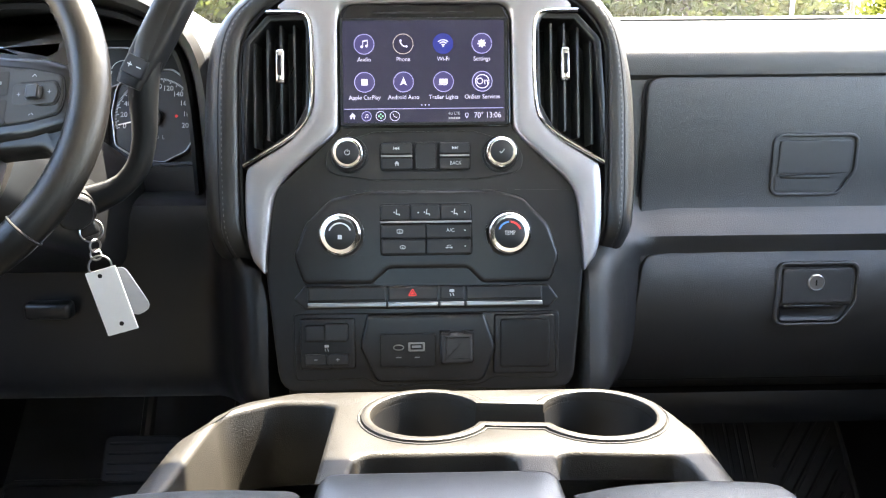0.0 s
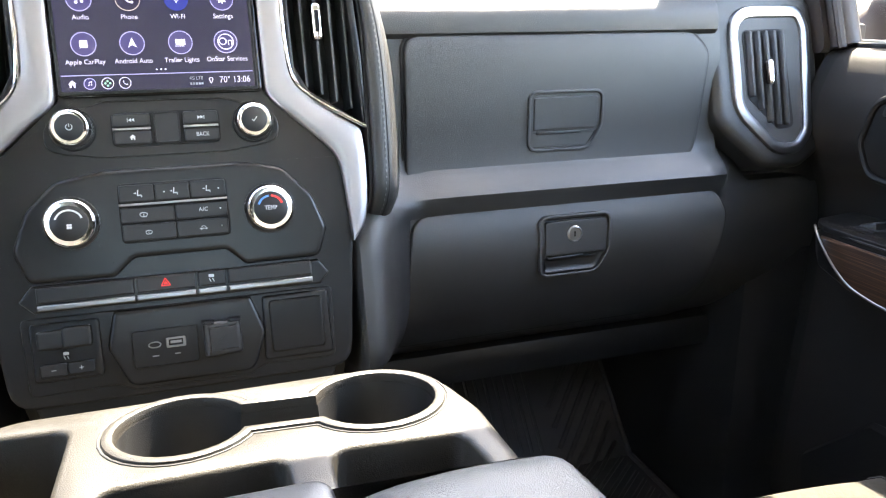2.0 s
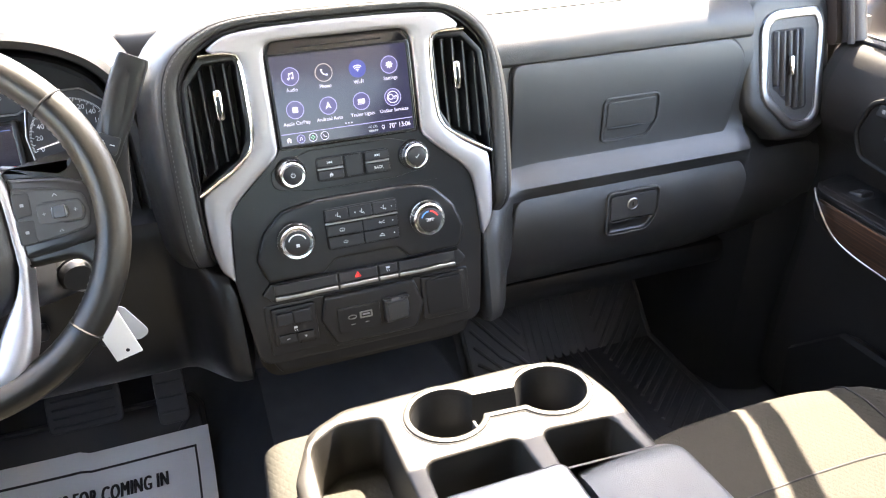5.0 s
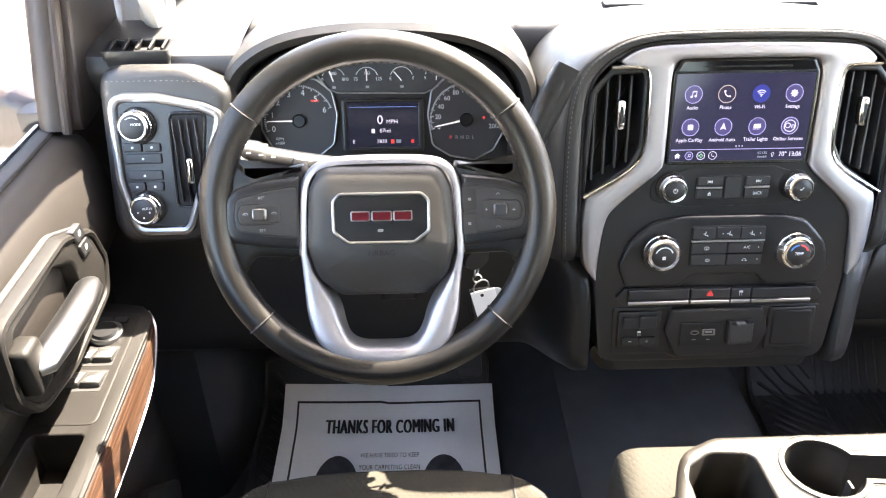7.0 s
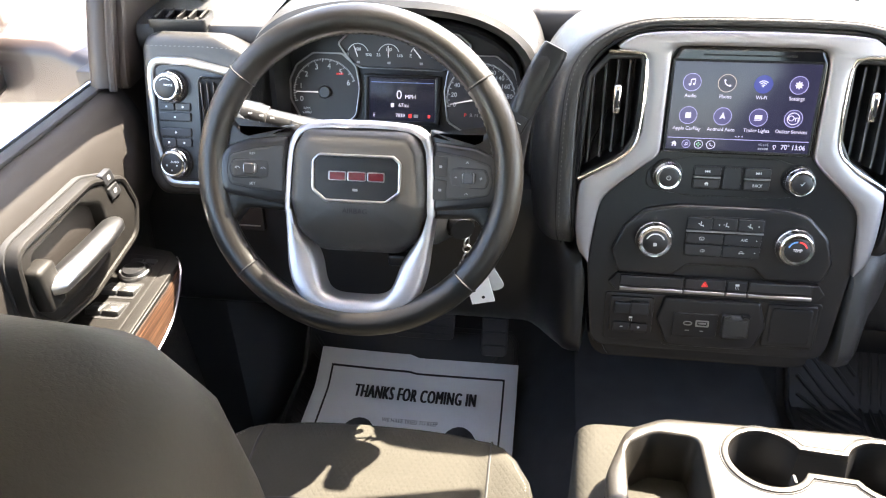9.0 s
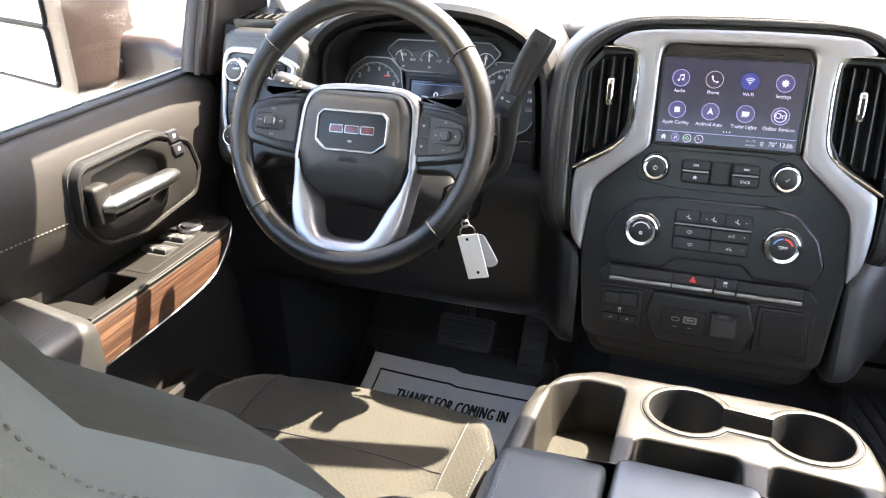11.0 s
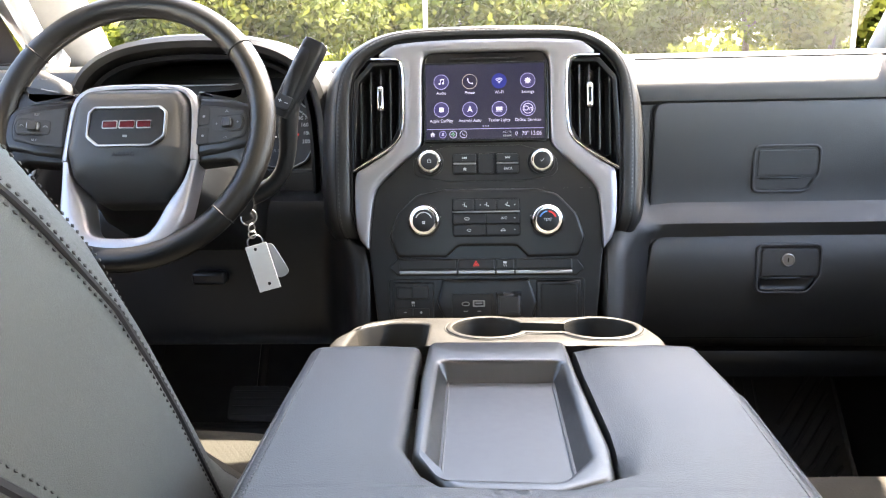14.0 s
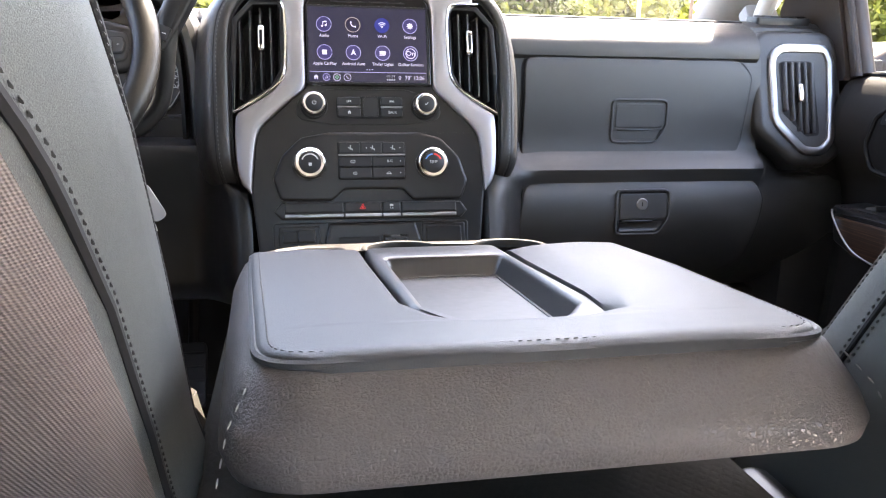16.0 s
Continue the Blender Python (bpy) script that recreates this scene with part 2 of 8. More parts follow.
# ---- materials ----
def material(name, colour, rough=0.5, metal=0.0, grain=0.0, grain_scale=900.0, vary=0.12, vary_scale=6.0, kind="noise", spec=0.5, emit=None, emit_strength=0.0, sheen=0.0, rough_vary=0.08, coat=0.0, deep=0.0012):
    mat = bpy.data.materials.new(name)
    mat.use_nodes = True
    nt = mat.node_tree
    n, l = nt.nodes, nt.links
    b = n["Principled BSDF"]
    b.inputs["Metallic"].default_value = metal
    b.inputs["Specular IOR Level"].default_value = spec
    b.inputs["Coat Weight"].default_value = coat
    b.inputs["Coat Roughness"].default_value = 0.08
    if sheen:
        b.inputs["Sheen Weight"].default_value = sheen
    at = n.new("ShaderNodeTexCoord").outputs["Object"]
    big = n.new("ShaderNodeTexNoise")
    big.inputs["Scale"].default_value, big.inputs["Detail"].default_value = vary_scale, 5
    fine = n.new("ShaderNodeTexNoise")
    fine.inputs["Scale"].default_value, fine.inputs["Detail"].default_value = vary_scale * 23, 3
    l.new(at, big.inputs["Vector"]), l.new(at, fine.inputs["Vector"])
    add = n.new("ShaderNodeMath")
    add.operation = "MULTIPLY_ADD"
    add.inputs[1].default_value = 0.35
    l.new(fine.outputs[0], add.inputs[0]), l.new(big.outputs[0], add.inputs[2])
    ramp = n.new("ShaderNodeMapRange")
    ramp.inputs[1].default_value, ramp.inputs[2].default_value = 0.4, 0.95
    ramp.inputs[3].default_value, ramp.inputs[4].default_value = 1 - vary, 1 + vary
    l.new(add.outputs[0], ramp.inputs[0])
    mul = n.new("ShaderNodeVectorMath")
    mul.operation = "SCALE"
    mul.inputs[0].default_value = colour
    l.new(ramp.outputs[0], mul.inputs["Scale"])
    l.new(mul.outputs[0], b.inputs["Base Color"])
    rr = n.new("ShaderNodeMapRange")
    rr.inputs[1].default_value, rr.inputs[2].default_value = 0.4, 0.95
    rr.inputs[3].default_value, rr.inputs[4].default_value = max(rough - rough_vary, 0.02), min(rough + rough_vary, 1)
    l.new(add.outputs[0], rr.inputs[0]), l.new(rr.outputs[0], b.inputs["Roughness"])
    if grain:
        if kind == "leather":
            tex = n.new("ShaderNodeTexVoronoi")
            tex.feature = "DISTANCE_TO_EDGE"
            tex.inputs["Scale"].default_value = grain_scale
            warp = n.new("ShaderNodeTexNoise")
            warp.inputs["Scale"].default_value = grain_scale * 0.6
            mix = n.new("ShaderNodeVectorMath")
            mix.operation = "MULTIPLY_ADD"
            mix.inputs[1].default_value = (0.8 / grain_scale,) * 3
            l.new(warp.outputs["Color"], mix.inputs[0]), l.new(at, mix.inputs[2]), l.new(mix.outputs[0], tex.inputs["Vector"])
            clip = n.new("ShaderNodeMath")
            clip.operation, clip.inputs[1].default_value = "MINIMUM", 0.25
            l.new(tex.outputs["Distance"], clip.inputs[0])
            height = clip.outputs[0]
        elif kind == "diamond":
            wave = []
            for d in ((330, 235, 235), (330, -235, -235)):
                dot, sine, size = n.new("ShaderNodeVectorMath"), n.new("ShaderNodeMath"), n.new("ShaderNodeMath")
                dot.operation, sine.operation, size.operation = "DOT_PRODUCT", "SINE", "ABSOLUTE"
                dot.inputs[1].default_value = d
                l.new(at, dot.inputs[0]), l.new(dot.outputs["Value"], sine.inputs[0]), l.new(sine.outputs[0], size.inputs[0])
                wave.append(size.outputs[0])
            mx, both = n.new("ShaderNodeMath"), n.new("ShaderNodeMath")
            mx.operation, both.operation = "MINIMUM", "MULTIPLY_ADD"
            l.new(wave[0], mx.inputs[0]), l.new(wave[1], mx.inputs[1])
            tex = n.new("ShaderNodeTexNoise")
            tex.inputs["Scale"].default_value = grain_scale
            l.new(at, tex.inputs["Vector"]), l.new(mx.outputs[0], both.inputs[0]), l.new(tex.outputs[0], both.inputs[2])
            both.inputs[1].default_value = 0.7
            height = both.outputs[0]
        elif kind == "weave":
            wx, wy = n.new("ShaderNodeTexWave"), n.new("ShaderNodeTexWave")
            wx.bands_direction, wy.bands_direction = "DIAGONAL", "Z"
            for w in (wx, wy):
                w.inputs["Scale"].default_value = grain_scale
                w.inputs["Distortion"].default_value = 0.6
                l.new(at, w.inputs["Vector"])
            mx = n.new("ShaderNodeMath")
            mx.operation = "ADD"
            l.new(wx.outputs["Fac"], mx.inputs[0]), l.new(wy.outputs["Fac"], mx.inputs[1])
            height = mx.outputs[0]
            dark = n.new("ShaderNodeMapRange")
            dark.inputs[2].default_value, dark.inputs[3].default_value, dark.inputs[4].default_value = 2.0, 0.6, 1.15
            l.new(height, dark.inputs[0])
            m2 = n.new("ShaderNodeVectorMath")
            m2.operation = "SCALE"
            l.new(mul.outputs[0], m2.inputs[0]), l.new(dark.outputs[0], m2.inputs["Scale"]), l.new(m2.outputs[0], b.inputs["Base Color"])
        else:
            tex = n.new("ShaderNodeTexNoise")
            tex.inputs["Scale"].default_value, tex.inputs["Detail"].default_value = grain_scale, 2
            l.new(at, tex.inputs["Vector"])
            height = tex.outputs[0]
        bump = n.new("ShaderNodeBump")
        bump.inputs["Strength"].default_value, bump.inputs["Distance"].default_value = grain, deep if kind == "leather" else 0.0006
        l.new(height, bump.inputs["Height"]), l.new(bump.outputs[0], b.inputs["Normal"])
    if emit:
        b.inputs["Emission Color"].default_value = (*emit, 1)
        b.inputs["Emission Strength"].default_value = emit_strength
    return mat


def glass_material(name, tint=(1, 1, 1)):
    """Thin clear glass: straight through with a slight tint, and a mirror gloss that grows towards grazing."""
    mat = bpy.data.materials.new(name)
    mat.use_nodes = True
    n, l = mat.node_tree.nodes, mat.node_tree.links
    n.remove(n["Principled BSDF"])
    clear, gloss, edge, power, fres, mix = n.new("ShaderNodeBsdfTransparent"), n.new("ShaderNodeBsdfGlossy"), n.new("ShaderNodeLayerWeight"), n.new("ShaderNodeMath"), n.new("ShaderNodeMath"), n.new("ShaderNodeMixShader")
    clear.inputs["Color"].default_value = (*tint, 1)
    gloss.inputs["Roughness"].default_value = 0.0
    edge.inputs["Blend"].default_value = 0.5
    power.operation, power.inputs[1].default_value = "POWER", 5.0
    fres.operation, fres.inputs[1].default_value, fres.inputs[2].default_value = "MULTIPLY_ADD", 0.6, 0.03
    l.new(edge.outputs["Facing"], power.inputs[0]), l.new(power.outputs[0], fres.inputs[0])
    l.new(fres.outputs[0], mix.inputs[0]), l.new(clear.outputs[0], mix.inputs[1]), l.new(gloss.outputs[0], mix.inputs[2])
    l.new(mix.outputs[0], n["Material Output"].inputs["Surface"])
    return mat


def wood_material():
    mat = material("wood_trim", (0.16, 0.07, 0.03), 0.35, grain=0.0, coat=0.3)
    nt = mat.node_tree
    n, l = nt.nodes, nt.links
    at = n.new("ShaderNodeTexCoord").outputs["Object"]
    mp = n.new("ShaderNodeMapping")
    mp.inputs["Scale"].default_value = (30.0, 7.0, 620.0)
    tex = n.new("ShaderNodeTexNoise")
    tex.inputs["Scale"].default_value, tex.inputs["Detail"].default_value = 1.0, 3
    ramp = n.new("ShaderNodeValToRGB")
    e = ramp.color_ramp.elements
    e[0].position, e[0].color = 0.38, (0.016, 0.008, 0.0052, 1)
    e[1].position, e[1].color = 0.70, (0.100, 0.052, 0.030, 1)
    mid = e.new(0.5)
    mid.color = (0.024, 0.0120, 0.0075, 1)
    l.new(at, mp.inputs["Vector"]), l.new(mp.outputs[0], tex.inputs["Vector"]), l.new(tex.outputs[0], ramp.inputs[0])
    l.new(ramp.outputs[0], n["Principled BSDF"].inputs["Base Color"])
    return mat


WHEEL_LEATHER = material("wheel_leather", (0.0065, 0.0058, 0.0053), 0.34, spec=0.42, grain=0.12, grain_scale=700, kind="leather", vary=0.2)
LEATHER = material("black_leather", (0.0175, 0.0170, 0.0166), 0.40, spec=0.6, grain=0.3, grain_scale=620, kind="leather", vary=0.15)
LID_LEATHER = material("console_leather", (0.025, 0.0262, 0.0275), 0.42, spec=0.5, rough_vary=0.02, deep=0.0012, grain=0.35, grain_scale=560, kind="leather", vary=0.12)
# console leather again, base colour raised to stand in for sheen from behind
LID_SIDE_LIT = material("console_side_leather_lit", (0.073, 0.060, 0.055), 0.36, spec=0.8, rough_vary=0.02, deep=0.0011, grain=0.8, grain_scale=380, kind="leather", vary=0.12)
SOFT = material("soft_dash_plastic", (0.021, 0.021, 0.0213), 0.40, spec=0.75, grain=0.5, grain_scale=560, kind="leather", vary=0.15)
HARD = material("hard_black_plastic", (0.0095, 0.0098, 0.0107), 0.36, spec=0.36, grain=0.08, grain_scale=1500, vary=0.12)
SATIN = material("satin_black_panel", (0.0118, 0.0120, 0.0130), 0.30, spec=0.42, vary=0.1, rough_vary=0.03)
BUTTON = material("button_rubber", (0.012, 0.0125, 0.014), 0.42, rough_vary=0.03)
SEAM = material("seam_shadow_rubber", (0.008, 0.008, 0.009), 0.8)
HUB_SKIN = material("airbag_cover_plastic", (0.020, 0.0187, 0.0175), 0.45, spec=0.5, grain=0.25, grain_scale=800, kind="leather", vary=0.12)
GLOSS = material("gloss_black", (0.006, 0.006, 0.007), 0.08, vary=0.05, rough_vary=0.03)
SILVER = material("satin_silver_paint", (0.36, 0.352, 0.366), 0.42, metal=0.85, vary=0.02, rough_vary=0.0)
CHROME = material("chrome", (0.78, 0.77, 0.76), 0.09, metal=1.0, vary=0.02, rough_vary=0.0)
SATIN_CHROME = material("satin_chrome", (0.32, 0.325, 0.335), 0.30, metal=1.0, vary=0.02, rough_vary=0.0)
TRAY = material("console_tray_plastic", (0.020, 0.0205, 0.022), 0.36, spec=0.8, grain=0.2, grain_scale=1200)
PADS = material("switch_pad_plastic", (0.020, 0.0188, 0.0178), 0.5, grain=0.15, grain_scale=1500)
CUP = material("black_cup_plastic", (0.009, 0.009, 0.0092), 0.4, grain=0.2, grain_scale=1200, vary=0.15)
BIN = material("console_plastic", (0.0145, 0.0128, 0.0104), 0.45, spec=0.4, grain=0.55, grain_scale=1100, vary=0.16, vary_scale=14)
DOOR_SKIN = material("door_vinyl", (0.0130, 0.0112, 0.0101), 0.55, spec=0.2, grain=0.35, grain_scale=640, kind="leather", vary=0.14)
DOOR_HARD = material("door_plastic", (0.0078, 0.0071, 0.0065), 0.55, spec=0.2, grain=0.35, grain_scale=1200, vary=0.14)
CLOTH = material("seat_cloth", (0.0265, 0.0248, 0.0205), 0.88, spec=0.15, grain=0.6, grain_scale=1500, kind="diamond", vary=0.14)
SIDE_VINYL = material("seat_side_vinyl", (0.075, 0.081, 0.078), 0.55, spec=0.2, grain=0.3, grain_scale=900, kind="leather", vary=0.08)
RESTRAINT = material("head_restraint_cloth", (0.0135, 0.0120, 0.0095), 0.6, spec=0.3, grain=0.1, grain_scale=500, kind="leather", vary=0.12)
WEAVE = material("seat_back_weave", (0.165, 0.136, 0.124), 0.8, grain=0.7, grain_scale=250, kind="weave", vary=0.1)
THREAD = material("grey_thread", (0.14, 0.14, 0.135), 0.7)
SEAT_THREAD = material("seat_thread", (0.035, 0.036, 0.035), 0.7)
DARK_THREAD = material("dark_thread", (0.02, 0.02, 0.02), 0.7)
CARPET = material("black_carpet", (0.030, 0.031, 0.034), 0.95, grain=1.0, grain_scale=1300, vary=0.35, vary_scale=20)
RUBBER = material("rubber_mat", (0.024, 0.024, 0.027), 0.55, grain=0.2, grain_scale=1500, vary=0.2)
RIBBED = material("ribbed_rubber", (0.035, 0.035, 0.038), 0.4, spec=0.7, vary=0.15)
PAPER = material("paper", (0.72, 0.74, 0.78), 0.75, grain=0.1, grain_scale=400, vary=0.05)
INK = material("ink", (0.02, 0.02, 0.025), 0.7)
SHOE_INK = material("speckled_ink", (0.035, 0.035, 0.04), 0.7, vary=0.9, vary_scale=30)
MARK = material("white_print", (0.62, 0.63, 0.65), 0.6)
DIM_MARK = material("grey_print", (0.26, 0.26, 0.27), 0.6)
RED_MARK = material("red_print", (0.55, 0.03, 0.03), 0.5, emit=(1.0, 0.05, 0.04), emit_strength=0.0248)
BLUE_MARK = material("blue_print", (0.08, 0.25, 0.6), 0.5)
BADGE_RED = material("badge_red", (0.075, 0.006, 0.010), 0.2, coat=0.4)
SCREEN_BG = material("screen_glass", (0.006, 0.006, 0.010), 0.12, emit=(0.030, 0.032, 0.075), emit_strength=0.0372, vary=0.03, rough_vary=0.03)
ICON_BG = material("icon_disc", (0.01, 0.01, 0.03), 0.2, emit=(0.12, 0.11, 0.36), emit_strength=0.02232)
ICON_BLUE = material("icon_blue", (0.01, 0.01, 0.05), 0.2, emit=(0.05, 0.08, 0.55), emit_strength=0.02232)
ICON_DARK = material("icon_dark", (0.01, 0.01, 0.02), 0.2, emit=(0.05, 0.045, 0.10), emit_strength=0.02232)
ICON_RIM = material("icon_rim", (0.1, 0.1, 0.2), 0.3, emit=(0.42, 0.40, 0.75), emit_strength=0.0341)
ICON_WARM = material("icon_warm", (0.1, 0.1, 0.1), 0.3, emit=(0.60, 0.50, 0.45), emit_strength=0.0341)
GLYPH = material("screen_glyph", (0.2, 0.2, 0.3), 0.3, emit=(0.78, 0.77, 0.95), emit_strength=0.0341)
GLYPH_GREEN = material("screen_green", (0.05, 0.2, 0.1), 0.3, emit=(0.35, 0.65, 0.55), emit_strength=0.0341)
LCD_BG = material("lcd_background", (0.006, 0.006, 0.009), 0.15, emit=(0.010, 0.012, 0.028), emit_strength=0.0341)
LCD_BLUE = material("lcd_blue", (0.02, 0.04, 0.1), 0.3, emit=(0.10, 0.18, 0.50), emit_strength=0.0341)
NEEDLE = material("needle", (0.5, 0.5, 0.52), 0.4, emit=(0.8, 0.8, 0.85), emit_strength=0.0372)
DIAL = material("dial_face", (0.024, 0.024, 0.027), 0.5)
TAG_PLASTIC = material("white_tag", (0.80, 0.80, 0.78), 0.35, vary=0.04)
CLEAR_TAG = material("grey_tag", (0.42, 0.43, 0.44), 0.3, vary=0.06)
HEADLINER = material("headliner", (0.52, 0.505, 0.47), 0.9, grain=0.5, grain_scale=1200)
PILLAR = material("pillar_trim", (0.34, 0.33, 0.31), 0.6, grain=0.3, grain_scale=1200)
DARK_TRIM = material("dark_door_frame", (0.024, 0.0172, 0.0145), 0.5, grain=0.2, grain_scale=900)
GLASS = glass_material("clear_glass", (0.90, 0.915, 0.905))
PRIVACY = glass_material("tinted_rear_glass", (0.60, 0.62, 0.61))
MIRROR = material("mirror_silver", (0.6, 0.61, 0.62), 0.02, metal=1.0, vary=0.0, rough_vary=0.0)
BODY_BROWN = material("bronze_body_paint", (0.034, 0.024, 0.021), 0.38, metal=0.3, coat=0.3)
WOOD = wood_material()

# ---- cab shell ----
def box_bm(x0, y0, z0, x1, y1, z1, r=0.004):
    return rbox_bm(x1 - x0, y1 - y0, z1 - z0, r, 2, m=Matrix.Translation(((x0 + x1) / 2, (y0 + y1) / 2, (z0 + z1) / 2)))


floor_bm = bmesh.new()
gx = [-0.92 + 1.84 * i / 46 for i in range(47)]
gy = [-1.5, -1.0, -0.5, 0.0, 0.3, 0.5, 0.7, 0.8, 0.9, 1.0, 1.08, 1.15, 1.22, 1.30, 1.38, 1.46, 1.55, 1.65]


def floor_height(x, y):
    """Flat cab floor, tunnel in the middle and toe board ahead."""
    z = 0.0
    d = abs(x - 0.01)
    z += 0.17 * max(0.0, min(1.0, (0.27 - d) / 0.09)) * max(0.0, min(1.0, (1.9 - y) / 0.4))
    if y > 1.15:
        z += 1.15 * (y - 1.15)
    return z


rows = [[floor_bm.verts.new((x, y, floor_height(x, y))) for x in gx] for y in gy]
for a, b in zip(rows, rows[1:]):
    for i in range(len(gx) - 1):
        floor_bm.faces.new((a[i], a[i + 1], b[i + 1], b[i]))
low = bmesh.ops.extrude_face_region(floor_bm, geom=list(floor_bm.faces))
for v in low["geom"]:
    if isinstance(v, bmesh.types.BMVert):
        v.co.z -= 0.03
solid("floor", floor_bm, CARPET, "black carpeted truck cab floor with centre tunnel", "floor", kind="structure")

wall_bm = box_bm(-0.95, 1.545, -0.25, 0.95, 1.66, 0.866)
solid("wall_front", wall_bm, HARD, "dark firewall behind the dashboard", "wall", kind="structure")
solid("wall_rear", box_bm(-0.95, -1.56, -0.03, 0.95, -1.50, 0.88), CARPET, "dark trimmed rear wall of the cab", "wall", kind="structure")
for side, nm in ((-1, "wall_left"), (1, "wall_right")):
    bm = bmesh.new()
    if side < 0:
        merge(bm, box_bm(-0.95, -1.52, -0.03, -0.90, -0.30, 0.78))
    else:
        merge(bm, box_bm(0.90, -1.52, -0.03, 0.95, -0.30, 0.06))
        merge(bm, box_bm(0.90, -1.52, 0.05, 0.95, -1.34, 0.78))
    merge(bm, box_bm(min(side * 0.88, side * 0.95), 0.92, -0.03, max(side * 0.88, side * 0.95), 1.62, 0.80))
    merge(bm, box_bm(min(side * 0.86, side * 0.93), -0.34, 0.0, max(side * 0.86, side * 0.93), -0.22, 1.24))
    merge(bm, box_bm(min(side * 0.84, side * 0.92), -1.52, 0.70, max(side * 0.84, side * 0.92), -1.36, 1.24))
    merge(bm, box_bm(min(side * 0.92, side * 0.96), -0.24, -0.03, max(side * 0.92, side * 0.96), 0.95, 0.05))
    solid(nm, bm, DARK_TRIM, "dark trimmed cab side with pillars", "wall", kind="structure")

# dark tinted panes round the rear half
for side, nm in ((-1, "window_rear_left"),):
    solid(nm, box_bm(side * 0.905 - 0.002, -1.40, 0.77, side * 0.905 + 0.002, -0.28, 1.27, 0.0005), PRIVACY, "tinted rear side window", "window", kind="structure")
solid("window_back", box_bm(-0.92, -1.532, 0.87, 0.92, -1.528, 1.28, 0.0005), PRIVACY, "tinted rear window", "window", kind="structure")

# roof with a rounded edge, its headliner below
roof_bm = plate_bm(fillet([(-0.80, -1.55), (0.80, -1.55), (0.80, 0.48), (0.66, 0.73), (-0.66, 0.73), (-0.80, 0.48)], 0.08, 5), 1.265, 1.33, 0.02)
solid("ceiling", roof_bm, HEADLINER, "light grey headliner of the cab roof", "ceiling", kind="structure")
for side in (-1, 1):
    solid("roof_rail", tube_bm([(side * 0.80, -1.5, 1.25), (side * 0.80, 0.2, 1.25), (side * 0.79, 0.42, 1.245)], 0.055, 10), HEADLINER, "light grey roof rail above the door window", "roof rail", kind="structure")

# windscreen pillars
for side in (-1, 1):
    a, b = Vector((side * 0.85, 1.32, 0.85)), Vector((side * 0.66, 0.42, 1.27))
    loops = []
    for i in range(9):
        t = i / 8
        c = a.lerp(b, t) + Vector((0, 0, 0.055 * math.sin(math.pi * t)))
        w, h = 0.075 + 0.010 * (1 - t), 0.045
        loops.append([(c.x + w * math.cos(q) * 0.9, c.y + 0.4 * w * math.sin(q), c.z + h * math.sin(q) + 0.012 * math.cos(q) * -side) for q in [2 * math.pi * k / 14 for k in range(14)]])
    solid("windscreen_pillar", loops_bm(loops), PILLAR, "light grey windscreen pillar trim", "pillar", kind="structure")

for side in (-1, 1):
    gh = thing("grab_handle", "light beige grab handle on the windscreen pillar", "grab handle", pose(side * 0.80, 1.06, 0.93), "grab handles")
    part("grip", tube_bm(smooth_path([(side * 0.805, 1.10, 0.868), (side * 0.792, 1.075, 0.880), (side * 0.775, 1.02, 0.925), (side * 0.745, 0.88, 1.04), (side * 0.745, 0.86, 1.065)], 20), [0.030] + [0.026] * 18 + [0.020], 12, flat=0.6), HEADLINER, gh, "", ID)
    part("pad", plate_bm(rect(-0.035, -0.03, 0.035, 0.03, 0.015), -0.02, 0.006, 0.004), PILLAR, gh, "", plane_pose((side * 0.81, 1.10, 0.88), (0, 0.6, 0.8)))

# windscreen
bm = bmesh.new()
rows = [[bm.verts.new((x * (0.80 - 0.16 * t), 1.50 - 0.95 * t + 0.05 * (1 - x * x) * (1 - t), 0.84 + 0.44 * t + 0.045 * math.sin(math.pi * t))) for x in [-1 + i / 6 for i in range(13)]] for t in [j / 8 for j in range(9)]]
for a, b in zip(rows, rows[1:]):
    for i in range(12):
        bm.faces.new((a[i], a[i + 1], b[i + 1], b[i]))
shell = bmesh.ops.extrude_face_region(bm, geom=list(bm.faces))
for v in shell["geom"]:
    if isinstance(v, bmesh.types.BMVert):
        v.co += Vector((0, 0.0018, 0.0036))
solid("window_front", bm, GLASS, "clear windscreen glass", "windscreen", kind="structure")

# ---- dashboard ----
dashboard = thing("dashboard", "black soft-touch truck dashboard with stitched leather hoods", "dashboard", pose(0, 1.0, 0.6))


def section_loft(xs, section_of, n=44):
    """Skins (y, z) sections over the stations xs."""
    return loops_bm([[(x, y, z) for y, z in smooth_path(section_of(x), n, rounds=2)] for x in xs], closed=False)


# top pad, from the windscreen down over the brow
def top_section(x):
    return [(1.56, 0.845), (1.40, 0.868), (1.20, 0.872), (1.04, 0.869), (0.985, 0.863), (0.945, 0.849), (0.924, 0.834), (0.9135, 0.818), (0.9115, 0.804), (0.9135, 0.794), (0.925, 0.785)]


def end_section(x):
    if x > 0:
        return [(1.56, 0.845), (1.40, 0.868), (1.20, 0.872), (1.04, 0.869), (1.005, 0.866), (0.985, 0.860), (0.978, 0.845), (0.978, 0.80), (0.985, 0.70)]
    return [(1.56, 0.845), (1.40, 0.868), (1.20, 0.872), (1.05, 0.870), (0.975, 0.866), (0.955, 0.856), (0.955, 0.83), (0.98, 0.79)]


